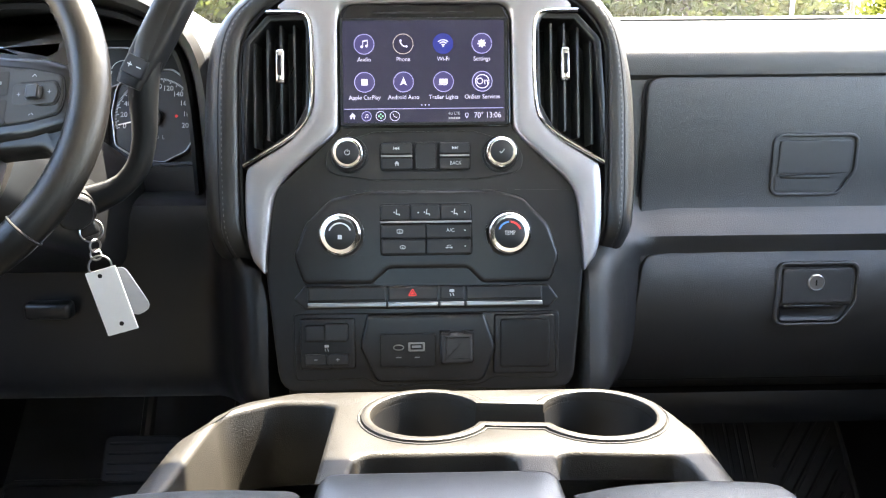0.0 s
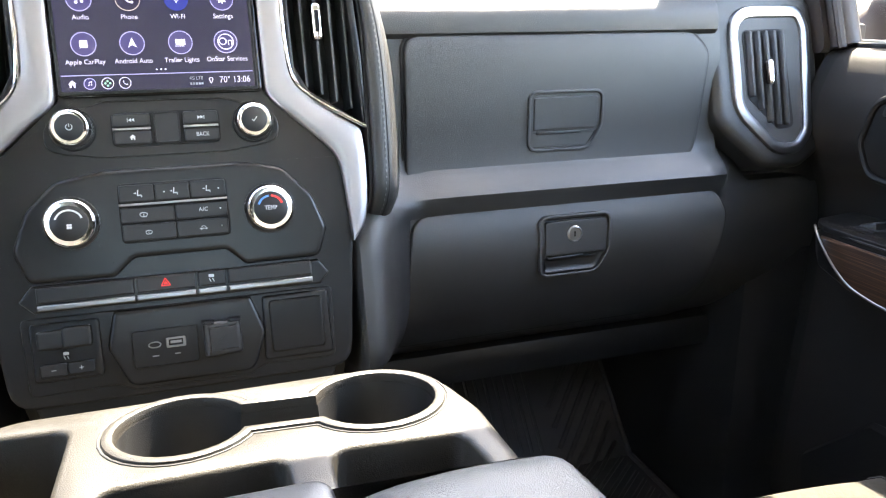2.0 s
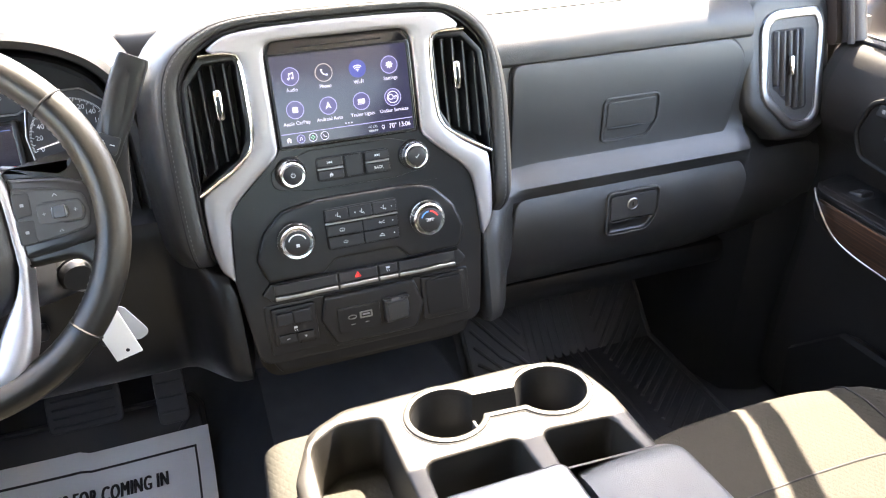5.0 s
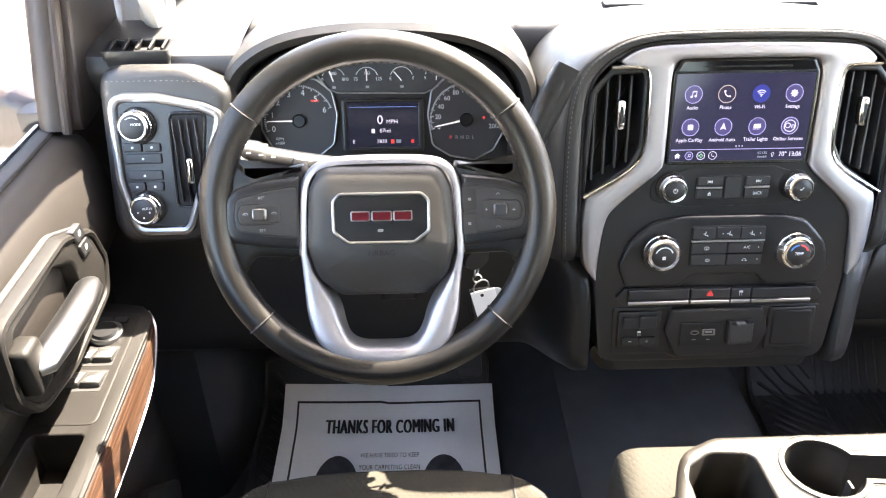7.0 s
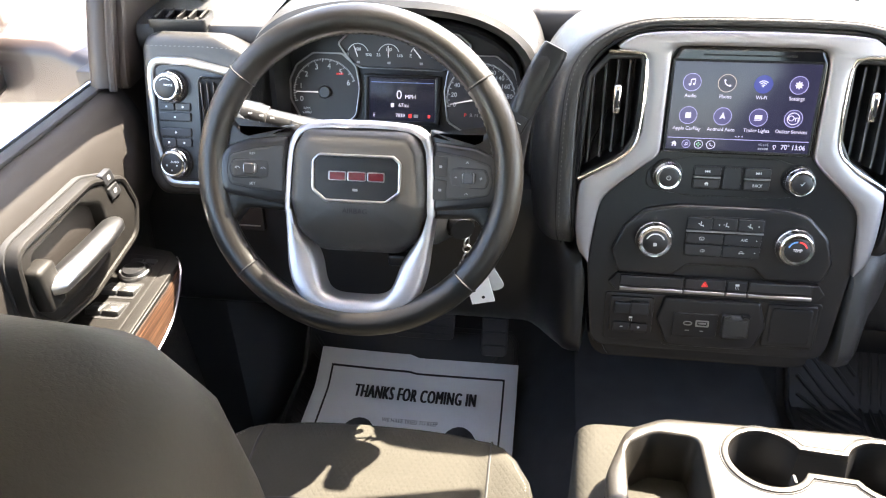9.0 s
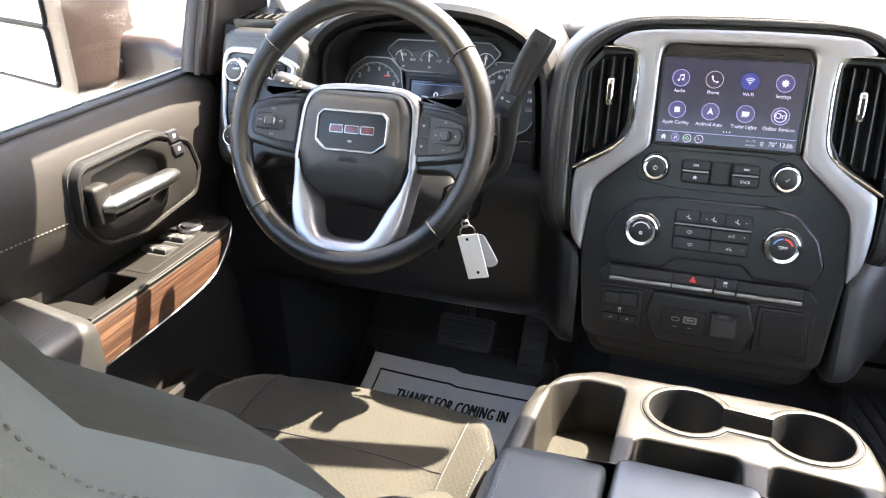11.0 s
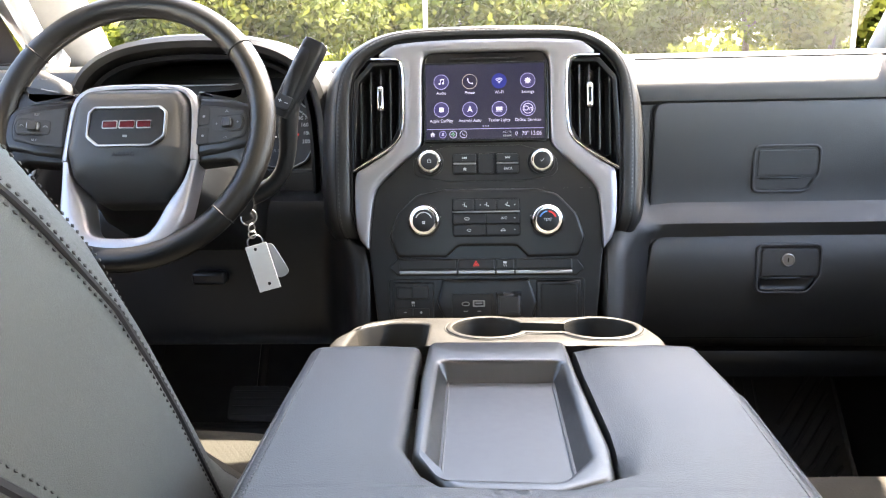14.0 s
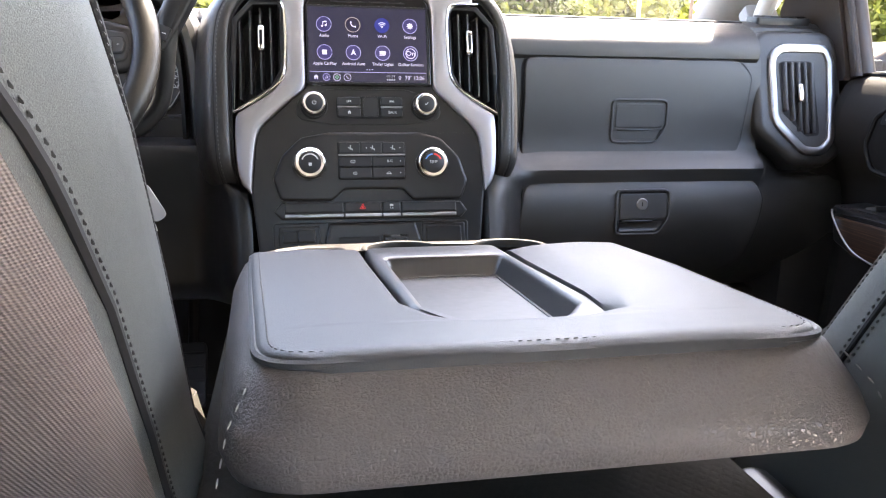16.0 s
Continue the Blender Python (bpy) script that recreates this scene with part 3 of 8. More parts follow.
def middle_section(x):
    return [(1.56, 0.845), (1.40, 0.868), (1.25, 0.872), (1.12, 0.868), (1.09, 0.858), (1.085, 0.83), (1.09, 0.70)]


part("top_pad", section_loft([0.20 + 0.492 * i / 12 for i in range(13)], top_section), SOFT, dashboard, m=ID)
part("top_pad", section_loft([-0.27 + 0.48 * i / 10 for i in range(11)], middle_section), SOFT, dashboard, m=ID)
part("top_pad", section_loft([-0.665 + 0.40 * i / 10 for i in range(11)], middle_section), SOFT, dashboard, m=ID)
for s in (-1, 1):
    part("end_pad", section_loft([s * (0.678 + 0.222 * i / 6) if s > 0 else s * (0.655 + 0.245 * i / 6) for i in range(7)], end_section), SOFT, dashboard, m=ID)
part("defrost_slot", box_bm(-0.13, 1.122, 0.860, 0.20, 1.150, 0.8745, 0.004), SEAM, dashboard, "", ID)
# seam along the top pad
part("top_seam", tube_bm([(x, 0.9565 + 0.004 * math.sin(3 * x), 0.8605) for x in [0.24 + 0.44 * i / 20 for i in range(21)]], 0.0016, 6), SEAM, dashboard, m=ID)


# passenger face behind the two boxes, with the ledge between them
UPPER_Y = [(0.60, 0.898), (0.625, 0.9035), (0.645, 0.9075), (0.67, 0.9085), (0.70, 0.9075), (0.74, 0.9085), (0.77, 0.911), (0.79, 0.9155), (0.81, 0.924)]
LOWER_Y = [(0.36, 0.975), (0.38, 0.952), (0.40, 0.9330), (0.43, 0.9100), (0.46, 0.8930), (0.49, 0.8815), (0.52, 0.8755), (0.55, 0.8755), (0.57, 0.8800), (0.587, 0.8880), (0.60, 0.896)]


def soft_curve(points, n=60):
    p = smooth_path([(z, y) for z, y in points], n, rounds=2)
    return [q[0] for q in p], [q[1] for q in p]


UPPER_ZY, LOWER_ZY = soft_curve(UPPER_Y), soft_curve(LOWER_Y)


def upper_y(z):
    """The upper glove box face at a height."""
    return float(np.interp(z, *UPPER_ZY))


def lower_y(z):
    """The lower glove box face at a height, rounded forward in its upper half."""
    return float(np.interp(z, *LOWER_ZY))


def face_section(x):
    return [(0.96, 0.80), (0.922, 0.806)] + [(upper_y(z) + 0.003, z) for z in (0.795, 0.77, 0.74, 0.70, 0.675, 0.658)] + [(0.9085, 0.646), (0.903, 0.637), (0.894, 0.629), (0.884, 0.621), (0.8765, 0.612), (0.8745, 0.603), (0.8790, 0.5955), (0.886, 0.590)] + [(lower_y(z) + 0.003, z) for z in (0.575, 0.55, 0.52, 0.49, 0.46, 0.43, 0.405)] + [(0.985, 0.362), (1.06, 0.335), (1.30, 0.33)]


def stack_y(z):
    """The centre stack's face at a height."""
    return 0.872 + 0.25 * (max(z, 0.45) - 0.832)


def cheek(x, sec, drops, top):
    """Padded end beside the stack: comes forward to the stack's face, drops, then turns in."""
    d = abs(x)
    e = max(0.0, min(1.0, (0.264 - d) / 0.070))
    e = e * e * (3 - 2 * e)
    drop = float(np.interp(d, (0.168, 0.173, 0.184, 0.200, 0.215, 0.242, 0.262, 0.300), drops))
    turn = 0.085 * max(0.0, (0.180 - d) / 0.014) ** 2
    out = []
    for y, z in sec:
        if z > top:
            out.append((y, z))
            continue
        zz = z - drop * max(0.0, min(1.0, (z - 0.42) / 0.12))
        near = min(y, stack_y(zz) - 0.006 + (y - 0.868 if z > 0.60 else 0.010) * 0.5)
        k = e * max(0.0, min(1.0, (z - 0.36) / 0.10))
        out.append((y + (near - y) * k + turn, zz))
    return out


def bolster_section(x):
    if x > 0.70:
        return [(y + (0.075 * min(1.0, (x - 0.70) / 0.02) if z > 0.645 else 0.042 * min(1.0, (x - 0.70) / 0.04) if z > 0.595 else 0.012 * min(1.0, (x - 0.70) / 0.04)), z) for y, z in face_section(x)]
    return cheek(x, face_section(x), (0.069, 0.050, 0.036, 0.026, 0.019, 0.010, 0.005, 0.0), 0.64)


part("passenger_face", section_loft([0.166, 0.169, 0.172, 0.176, 0.182, 0.19, 0.20, 0.212, 0.225, 0.24, 0.26, 0.28] + [0.30 + 0.40 * i / 14 for i in range(15)] + [0.705, 0.712, 0.72, 0.76, 0.82, 0.90], bolster_section, 60), SOFT, dashboard, m=ID)


def face_panel(name, outline, depth_at, thick, bev, mat, label="", lip=-0.012, parent=dashboard):
    """A panel that follows the dashboard's face: outline in (x, z), depth_at gives the face's y at a height."""
    o = ccw(outline)
    rim = [(0.0, lip)] + [(bev * (1 - math.cos(a)), thick - bev + bev * math.sin(a)) for a in [math.pi / 2 * i / 5 for i in range(6)]]
    loops = [[(x, depth_at(z) - h, z) for x, z in inset(o, d)] for d, h in rim]
    cx, cz = sum(p[0] for p in o) / len(o), sum(p[1] for p in o) / len(o)
    last = inset(o, bev)
    for k in (0.97, 0.93, 0.87, 0.80, 0.72, 0.63, 0.54, 0.45, 0.36, 0.27, 0.18, 0.10, 0.03):
        loops.append([(cx + (x - cx) * k, depth_at(cz + (z - cz) * k) - thick, cz + (z - cz) * k) for x, z in last])
    return part(name, loops_bm(loops), mat, parent, label, ID, smooth=50)


def dense(outline, n=150):
    return resample(outline + [outline[0]], n)[:-1]


upper = dense(fillet(mm((264, 794, 22), (655, 794, 30), (679, 768, 24), (664, 634, 18), (320, 632, 60), (261, 619, 9)), 0.02, 6))
lower = dense(fillet(mm((262, 587, 26), (690, 590, 24), (704, 556, 30), (690, 440, 30), (640, 400, 60), (236, 400, 20), (250, 500, 80)), 0.02, 6))
face_panel("upper_gap", inset(ccw(upper), -0.0036), lambda z: upper_y(z) + 0.003, 0.0014, 0.0004, SEAM)
face_panel("lower_gap", inset(ccw(lower), -0.0040), lambda z: lower_y(z) + 0.003, 0.0014, 0.0004, SEAM)
upper_glove = face_panel("upper_glove_box_door", upper, upper_y, 0.0035, 0.0030, SOFT, "upper glove box door, closed")
lower_glove = face_panel("lower_glove_box_door", lower, lower_y, 0.0035, 0.0030, SOFT, "lower glove box door, closed")


def glove_latch(outline, y, lean, parent, lock):
    """Latch set in the door: raised rim, flush paddle and a rounded finger pocket below it."""
    o = ccw(outline)
    zs = [p[1] for p in o]
    xs = [p[0] for p in o]
    zc = (min(zs) + max(zs)) / 2
    o = [(x, z - zc) for x, z in o]
    m = plane_pose((0, y, zc), (0, lean, 1))
    cut = min(zs) - zc + 0.34 * (max(zs) - min(zs))
    part("latch_rim", ring_bm(inset(o, -0.0040), inset(o, 0.0002), -0.003, 0.0030, 0.0018), SOFT, parent, "", m)
    part("latch_pocket", plate_bm(inset(o, 0.0002), -0.006, -0.0030, 0.0002), SEAM, parent, "", m)
    part("latch_paddle", plate_bm(clip_poly(inset(o, 0.0044), cut), -0.003, 0.0016, 0.0014), SOFT, parent, "", m)
    low = clip_poly(inset(o, 0.0012), cut - 0.0022, False)
    part("finger_pocket", loops_bm([[(x, z, h) for x, z in inset(low, d)] for d, h in ((0.0010, 0.0010), (0.0016, -0.0004), (0.0040, -0.0018), (0.0070, -0.0026))], cap_first=False), HARD, parent, "", m)
    part("finger_lip", rbox_bm(0.62 * (max(xs) - min(xs)), 0.0042, 0.005, 0.0018, 2, m=Matrix.Translation((min(xs) + 0.40 * (max(xs) - min(xs)), cut - 0.0040, -0.0012))), SATIN, parent, "", m)
    if lock:
        c = m @ pose((min(xs) + max(xs)) / 2 - 0.002, max(zs) - zc - 0.022, 0.0008)
        part("lock_cylinder", lathe_bm([(0.0105, 0.0), (0.0105, 0.0015), (0.0090, 0.0028), (0.0084, 0.0016), (0.0001, 0.0016)], 28), SATIN_CHROME, parent, "bright key lock", c)
        part("key_slot", plate_bm(rect(-0.0009, -0.0035, 0.0009, 0.0035, 0.0005), 0.0, 0.0021, 0.0001), SEAM, parent, "", c)


glove_latch(fillet(mm((422, 655, 10), (503, 655, 16), (519, 682, 18), (519, 723, 10), (422, 723, 10)), 0.004, 6), upper_y(0.689) - 0.0035, 0.0, upper_glove, False)
glove_latch(fillet(mm((427, 500, 10), (503, 500, 16), (521, 526, 18), (521, 572, 10), (427, 572, 10)), 0.004, 6), lower_y(0.536) - 0.0040, 0.06, lower_glove, True)

# kick panel below the glove boxes and sides
part("lower_valance", box_bm(0.20, 0.98, 0.30, 0.90, 1.35, 0.36, 0.02), HARD, dashboard, m=ID)

# ---- driver's hood over the instruments ----
HOOD = [(-0.674, 0.640), (-0.676, 0.76), (-0.672, 0.825), (-0.650, 0.862), (-0.60, 0.892), (-0.535, 0.905), (-0.465, 0.908), (-0.395, 0.905), (-0.335, 0.893), (-0.285, 0.864), (-0.262, 0.825), (-0.255, 0.76), (-0.255, 0.640)]


def hood_ring(grow, y, rise=0.0, n=56):
    p = smooth_path(HOOD, n, rounds=3)
    out = []
    for i, (x, z) in enumerate(p):
        a, b = Vector(p[max(i - 1, 0)]), Vector(p[min(i + 1, n - 1)])
        d = (b - a).normalized()
        out.append((x - d.y * grow, y, z + d.x * grow + rise))
    return out


part("instrument_hood", loops_bm([hood_ring(-0.022, 0.985), hood_ring(-0.020, 0.945), hood_ring(-0.012, 0.924), hood_ring(-0.002, 0.918), hood_ring(0.006, 0.925), hood_ring(0.009, 0.95), hood_ring(0.010, 1.02, -0.002), hood_ring(0.006, 1.12, -0.010), hood_ring(-0.002, 1.24, -0.024), hood_ring(-0.02, 1.36, -0.045)], closed=False), LEATHER, dashboard, "stitched leather hood over the instruments", ID)
part("hood_lip", loops_bm([hood_ring(-0.0215, 0.938), hood_ring(-0.024, 0.928), hood_ring(-0.030, 0.932), hood_ring(-0.032, 0.952), hood_ring(-0.028, 1.00), hood_ring(-0.030, 1.03)], closed=False), HARD, dashboard, "", ID)
part("hood_stitching", stitches_bm([(x, y, z + 0.0004) for x, y, z in hood_ring(0.0102, 0.965)][6:-6]), THREAD, dashboard, "", ID)

# knee panels on the driver's side
def knee_section(x):
    return [(1.0, 0.66), (0.90, 0.655), (0.885, 0.64), (0.882, 0.56), (0.876, 0.47), (0.874, 0.425), (0.885, 0.405), (0.93, 0.395), (1.10, 0.40)]


def knee_end(x):
    return cheek(x, knee_section(x), (0.092, 0.085, 0.066, 0.060, 0.050, 0.018, 0.0, 0.0), 0.70)


part("knee_panel", section_loft([-0.665 + 0.36 * i / 12 for i in range(13)] + [-0.29, -0.275, -0.262, -0.25, -0.238, -0.226, -0.214, -0.202, -0.192, -0.184, -0.177, -0.172, -0.169, -0.166], knee_end), HARD, dashboard, "", ID)
part("side_knee_panel", section_loft([-0.90, -0.85, -0.78, -0.70, -0.668], lambda x: [(y + 0.012, z - 0.012) for y, z in knee_section(x)]), HARD, dashboard, "", ID)
part("release_handle", rbox_bm(0.055, 0.02, 0.022, 0.006, 3, m=Matrix.Translation((-0.45, 0.868, 0.53))), SATIN, dashboard, "", ID)
part("brake_switch", plate_bm(rect(-0.024, -0.022, 0.024, 0.022, 0.003), -0.004, 0.004, 0.0015), SATIN, dashboard, "parking brake switch", plane_pose((-0.705, 0.893, 0.575), (0, 0.1, 1)))
part("brake_switch_line", plate_bm(rect(-0.018, -0.014, 0.018, -0.0115), 0, 0.0046, 0.0003), SATIN_CHROME, dashboard, "", plane_pose((-0.705, 0.893, 0.575), (0, 0.1, 1)))

# ---- centre pod hood ----
STACK = plane_pose((0, 0.872, 0.832), (0, 0.2425, 0.970))
ARCH_OUT = mm((-240, -255), (-250, -200), (-252, -80), (-247, -2), (-228, 42), (-188, 72), (-142, 87), (-60, 92), (60, 92), (144, 87), (190, 70), (222, 34), (238, -18), (243, -80), (240, -200), (225, -255))
ARCH_IN = mm((-182, -258), (-203, -228), (-205, -130), (-205, -24), (-199, 16), (-174, 45), (-132, 66), (-60, 68), (60, 68), (144, 66), (180, 43), (203, 12), (206, -28), (205, -120), (201, -230), (180, -258))


def arch(t, z, grow=0.0, n=72):
    """A line between the pod's inner (0) and outer (1) edge, at height z over the stack's plane."""
    a, b = smooth_path(ARCH_IN, n, rounds=2), smooth_path(ARCH_OUT, n, rounds=2)
    out = []
    for i in range(n):
        p = Vector(a[i]).lerp(Vector(b[i]), t)
        d = Vector(b[i]) - Vector(a[i])
        p = p + d.normalized() * grow
        sink = max(0.0, min(1.0, (-0.196 - p.y) / 0.045))
        out.append((p.x, p.y, z - 0.045 * sink * sink))
    return out


centre_pod = thing("centre_pod", "black stitched leather hood round the centre stack", "dashboard trim", STACK)
part("leather_arch", loops_bm([arch(0, -0.04), arch(0, 0.001), arch(0.04, 0.0050), arch(0.10, 0.0070), arch(0.25, 0.0080), arch(0.40, 0.0072), arch(0.47, 0.0054), arch(0.53, 0.0050), arch(0.66, 0.0010), arch(0.80, -0.0075), arch(0.92, -0.019), arch(1.0, -0.031), arch(1.0, -0.046, 0.005), arch(1.0, -0.064, 0.011), arch(1.0, -0.085, 0.014), arch(1.0, -0.14, 0.014), arch(1.0, -0.26, 0.008)], closed=False), LEATHER, centre_pod)
part("arch_seam", tube_bm([(x, y, z) for x, y, z in arch(0.475, 0.0048)], 0.0011, 6), SEAM, centre_pod)
part("arch_stitching", stitches_bm([(x, y, z) for x, y, z in arch(0.38, 0.0076)]), THREAD, centre_pod)
part("arch_liner", loops_bm([arch(0, 0.0015, -0.0005), arch(0, 0.0015, -0.0035), arch(0, -0.03, -0.0035)], closed=False), SEAM, centre_pod)

# ---- centre stack ----
stack = thing("centre_stack", "black centre stack with satin silver trim and switch rows", "centre stack", STACK)
body = fillet(mm((-97, 44), (-97, -92), (-170, -158), (-178, -250), (-163, -384, 25), (163, -384, 25), (176, -250), (170, -160), (99, -92), (99, 44)), 0.004)
part("body", plate_bm(body, -0.22, 0.0, 0.003), SATIN, stack)
S_OUT = mm((-178, -252), (-197, -229), (-199, -137), (-186, -129), (-139, -101), (-123, -72), (-121, -60), (-121, 14), (-130, 35), (-165, 39), (-150, 52), (-126, 62), (0, 65), (138, 62), (156, 52), (170, 38), (133, 34), (124, 14), (126, -60), (128, -72), (141, -101), (186, -129), (197, -136), (195, -228), (176, -252))
S_IN = mm((-176, -251), (-175, -232), (-169, -172), (-160, -152), (-124, -120), (-96, -98), (-94, -84), (-94, 16), (-93, 29), (-91, 36), (-88, 41), (-80, 45), (0, 45), (84, 45), (92, 41), (95, 36), (97, 29), (98, 16), (98, -84), (100, -98), (126, -122), (161, -153), (170, -174), (174, -232), (175, -251))


def soften(pts, rounds=2):
    """Cuts the corners of an open line, keeping its ends."""
    for _ in range(rounds):
        q = [pts[0]]
        for a, b in zip(pts, pts[1:]):
            q += [tuple(Vector(a).lerp(Vector(b), 0.25)), tuple(Vector(a).lerp(Vector(b), 0.75))]
        pts = q + [pts[-1]]
    return pts


trim_rows = []
for a, b in zip(soften(S_OUT), soften(S_IN)):
    a, b = Vector(a), Vector(b)
    trim_rows.append([(*a.lerp(b, t), h) for t, h in ((0, -0.03), (0, 0.0035), (0.025, 0.0056), (0.08, 0.0066), (0.40, 0.0080), (0.70, 0.0080), (0.90, 0.0072), (0.965, 0.0055), (1, 0.002), (1, -0.03))])
part("silver_trim", loops_bm(trim_rows), SILVER, stack, "satin silver trim", smooth=60)


def face(name, outline, z0, z1, mat, parent, bev=0.0008, label="", steps=2):
    return part(name, plate_bm(outline, z0, z1, bev, steps), mat, parent, label, STACK)


# pedestal below and column sides
part("lower_valance", plate_bm(fillet(mm((-150, -300), (-152, -372), (-138, -402, 12), (140, -402, 12), (152, -372), (150, -300)), 0.008), -0.2, -0.006, 0.004), HARD, stack, "", STACK)
part("chin", loops_bm([[(x, y, z) for x, y in fillet(mm((-170, -380), (-150, -425, 30), (150, -425, 30), (170, -380)), 0.02)] for z in (-0.05, -0.20)]), HARD, stack, "", STACK)


# display
display = thing("infotainment_display", "dark touch screen with two rows of round app icons", "touch screen", STACK)
bezel_out = fillet(mm((-93, -92, 6), (97, -92, 6), (97, 26, 12), (87, 45, 8), (-83, 45, 8), (-93, 26, 12)), 0.006, 5)
part("bezel", plate_bm(bezel_out, -0.01, 0.0045, 0.003, 3), GLOSS, display, "gloss black bezel")
part("brow_slot", plate_bm(rect(-0.055, 0.0335, 0.058, 0.0355, 0.0009), 0, 0.0052, 0.0004), HARD, display)
part("inner_frame", ring_bm(rect(-0.0915, -0.0895, 0.0925, 0.029, 0.002), rect(-0.0885, -0.0865, 0.0895, 0.026, 0.002), 0.0, 0.0056, 0.0006), HARD, display)
part("glass", plate_bm(rect(-0.0885, -0.0865, 0.0895, 0.026, 0.001), 0, 0.0050, 0.0002), SCREEN_BG, display, "lit dark blue screen")
ZG = 0.0052


def bits(name, polys, mat, parent, z=ZG, h=0.0002, label=""):
    """Flat print made of several outlines."""
    bm = bmesh.new()
    for p in polys:
        plate_bm(p, z, z + h, 0, bm=bm)
    return part(name, bm, mat, parent, label, STACK, smooth=0)


def marks(items, mat, parent, z, name="button_mark"):
    """Each (kind, x, y, half-size) as a printed mark of its own."""
    for kind, x, y, size in items:
        bits(name, glyph(kind, x, y, size), mat, parent, z)


def arc(cx, cy, r, w, a0, a1, n=14):
    ang = [radians(a0 + (a1 - a0) * i / n) for i in range(n + 1)]
    return [(cx + (r + w / 2) * math.cos(a), cy + (r + w / 2) * math.sin(a)) for a in ang] + [(cx + (r - w / 2) * math.cos(a), cy + (r - w / 2) * math.sin(a)) for a in ang[::-1]]


def bar(x0, y0, x1, y1, w):
    d = Vector((x1 - x0, y1 - y0)).normalized() * (w / 2)
    return [(x0 - d.y, y0 + d.x), (x0 + d.y, y0 - d.x), (x1 + d.y, y1 - d.x), (x1 - d.y, y1 + d.x)]


def glyph(kind, x, y, s):
    """Outlines of a small pictogram of half-size s."""
    if kind == "note":
        return [circle(x - 0.45 * s, y - 0.5 * s, 0.26 * s, 12), circle(x + 0.45 * s, y - 0.35 * s, 0.26 * s, 12), bar(x - 0.24 * s, y - 0.5 * s, x - 0.24 * s, y + 0.6 * s, 0.14 * s), bar(x + 0.64 * s, y - 0.35 * s, x + 0.64 * s, y + 0.75 * s, 0.14 * s), bar(x - 0.3 * s, y + 0.55 * s, x + 0.7 * s, y + 0.72 * s, 0.26 * s)]
    if kind == "phone":
        return [arc(x + 0.5 * s, y + 0.5 * s, 1.0 * s, 0.24 * s, 165, 285), circle(x - 0.48 * s, y + 0.62 * s, 0.24 * s, 10), circle(x + 0.66 * s, y - 0.5 * s, 0.24 * s, 10)]
    if kind == "wifi":
        return [arc(x, y - 0.6 * s, 0.45 * s, 0.2 * s, 45, 135), arc(x, y - 0.6 * s, 0.9 * s, 0.2 * s, 45, 135), arc(x, y - 0.6 * s, 1.32 * s, 0.2 * s, 45, 135), circle(x, y - 0.5 * s, 0.17 * s, 10)]
    if kind == "gear":
        pts = []
        for i in range(32):
            r = (0.85 if i % 4 < 2 else 0.6) * s
            pts.append((x + r * math.cos(2 * math.pi * i / 32), y + r * math.sin(2 * math.pi * i / 32)))
        return [pts]
    if kind == "square":
        return [rect(x - 0.62 * s, y - 0.62 * s, x + 0.62 * s, y + 0.62 * s, 0.2 * s)]
    if kind == "arrow":
        return [[(x, y + 0.95 * s), (x - 0.7 * s, y - 0.7 * s), (x, y - 0.3 * s), (x + 0.7 * s, y - 0.7 * s)]]
    if kind == "trailer":
        return [rect(x - 0.8 * s, y - 0.4 * s, x + 0.8 * s, y + 0.55 * s, 0.08 * s), bar(x - 0.9 * s, y - 0.6 * s, x + 0.6 * s, y - 0.6 * s, 0.14 * s)]
    if kind == "home":
        return [[(x - 0.9 * s, y), (x, y + 0.9 * s), (x + 0.9 * s, y), (x + 0.6 * s, y), (x + 0.6 * s, y - 0.75 * s), (x + 0.2 * s, y - 0.75 * s), (x + 0.2 * s, y - 0.2 * s), (x - 0.2 * s, y - 0.2 * s), (x - 0.2 * s, y - 0.75 * s), (x - 0.6 * s, y - 0.75 * s), (x - 0.6 * s, y)]]
    if kind == "power":
        return [arc(x, y, 0.75 * s, 0.2 * s, 120, 420, 18), bar(x, y + 0.1 * s, x, y + 0.95 * s, 0.2 * s)]
    if kind == "tick":
        return [bar(x - 0.7 * s, y, x - 0.15 * s, y - 0.6 * s, 0.2 * s), bar(x - 0.2 * s, y - 0.6 * s, x + 0.8 * s, y + 0.7 * s, 0.2 * s)]
    if kind == "prev":
        return [bar(x - 0.9 * s, y - 0.5 * s, x - 0.9 * s, y + 0.5 * s, 0.16 * s), [(x - 0.75 * s, y), (x, y + 0.5 * s), (x, y - 0.5 * s)], [(x, y), (x + 0.75 * s, y + 0.5 * s), (x + 0.75 * s, y - 0.5 * s)]]
    if kind == "next":
        return [bar(x + 0.9 * s, y - 0.5 * s, x + 0.9 * s, y + 0.5 * s, 0.16 * s), [(x + 0.75 * s, y), (x, y - 0.5 * s), (x, y + 0.5 * s)], [(x, y), (x - 0.75 * s, y - 0.5 * s), (x - 0.75 * s, y + 0.5 * s)]]
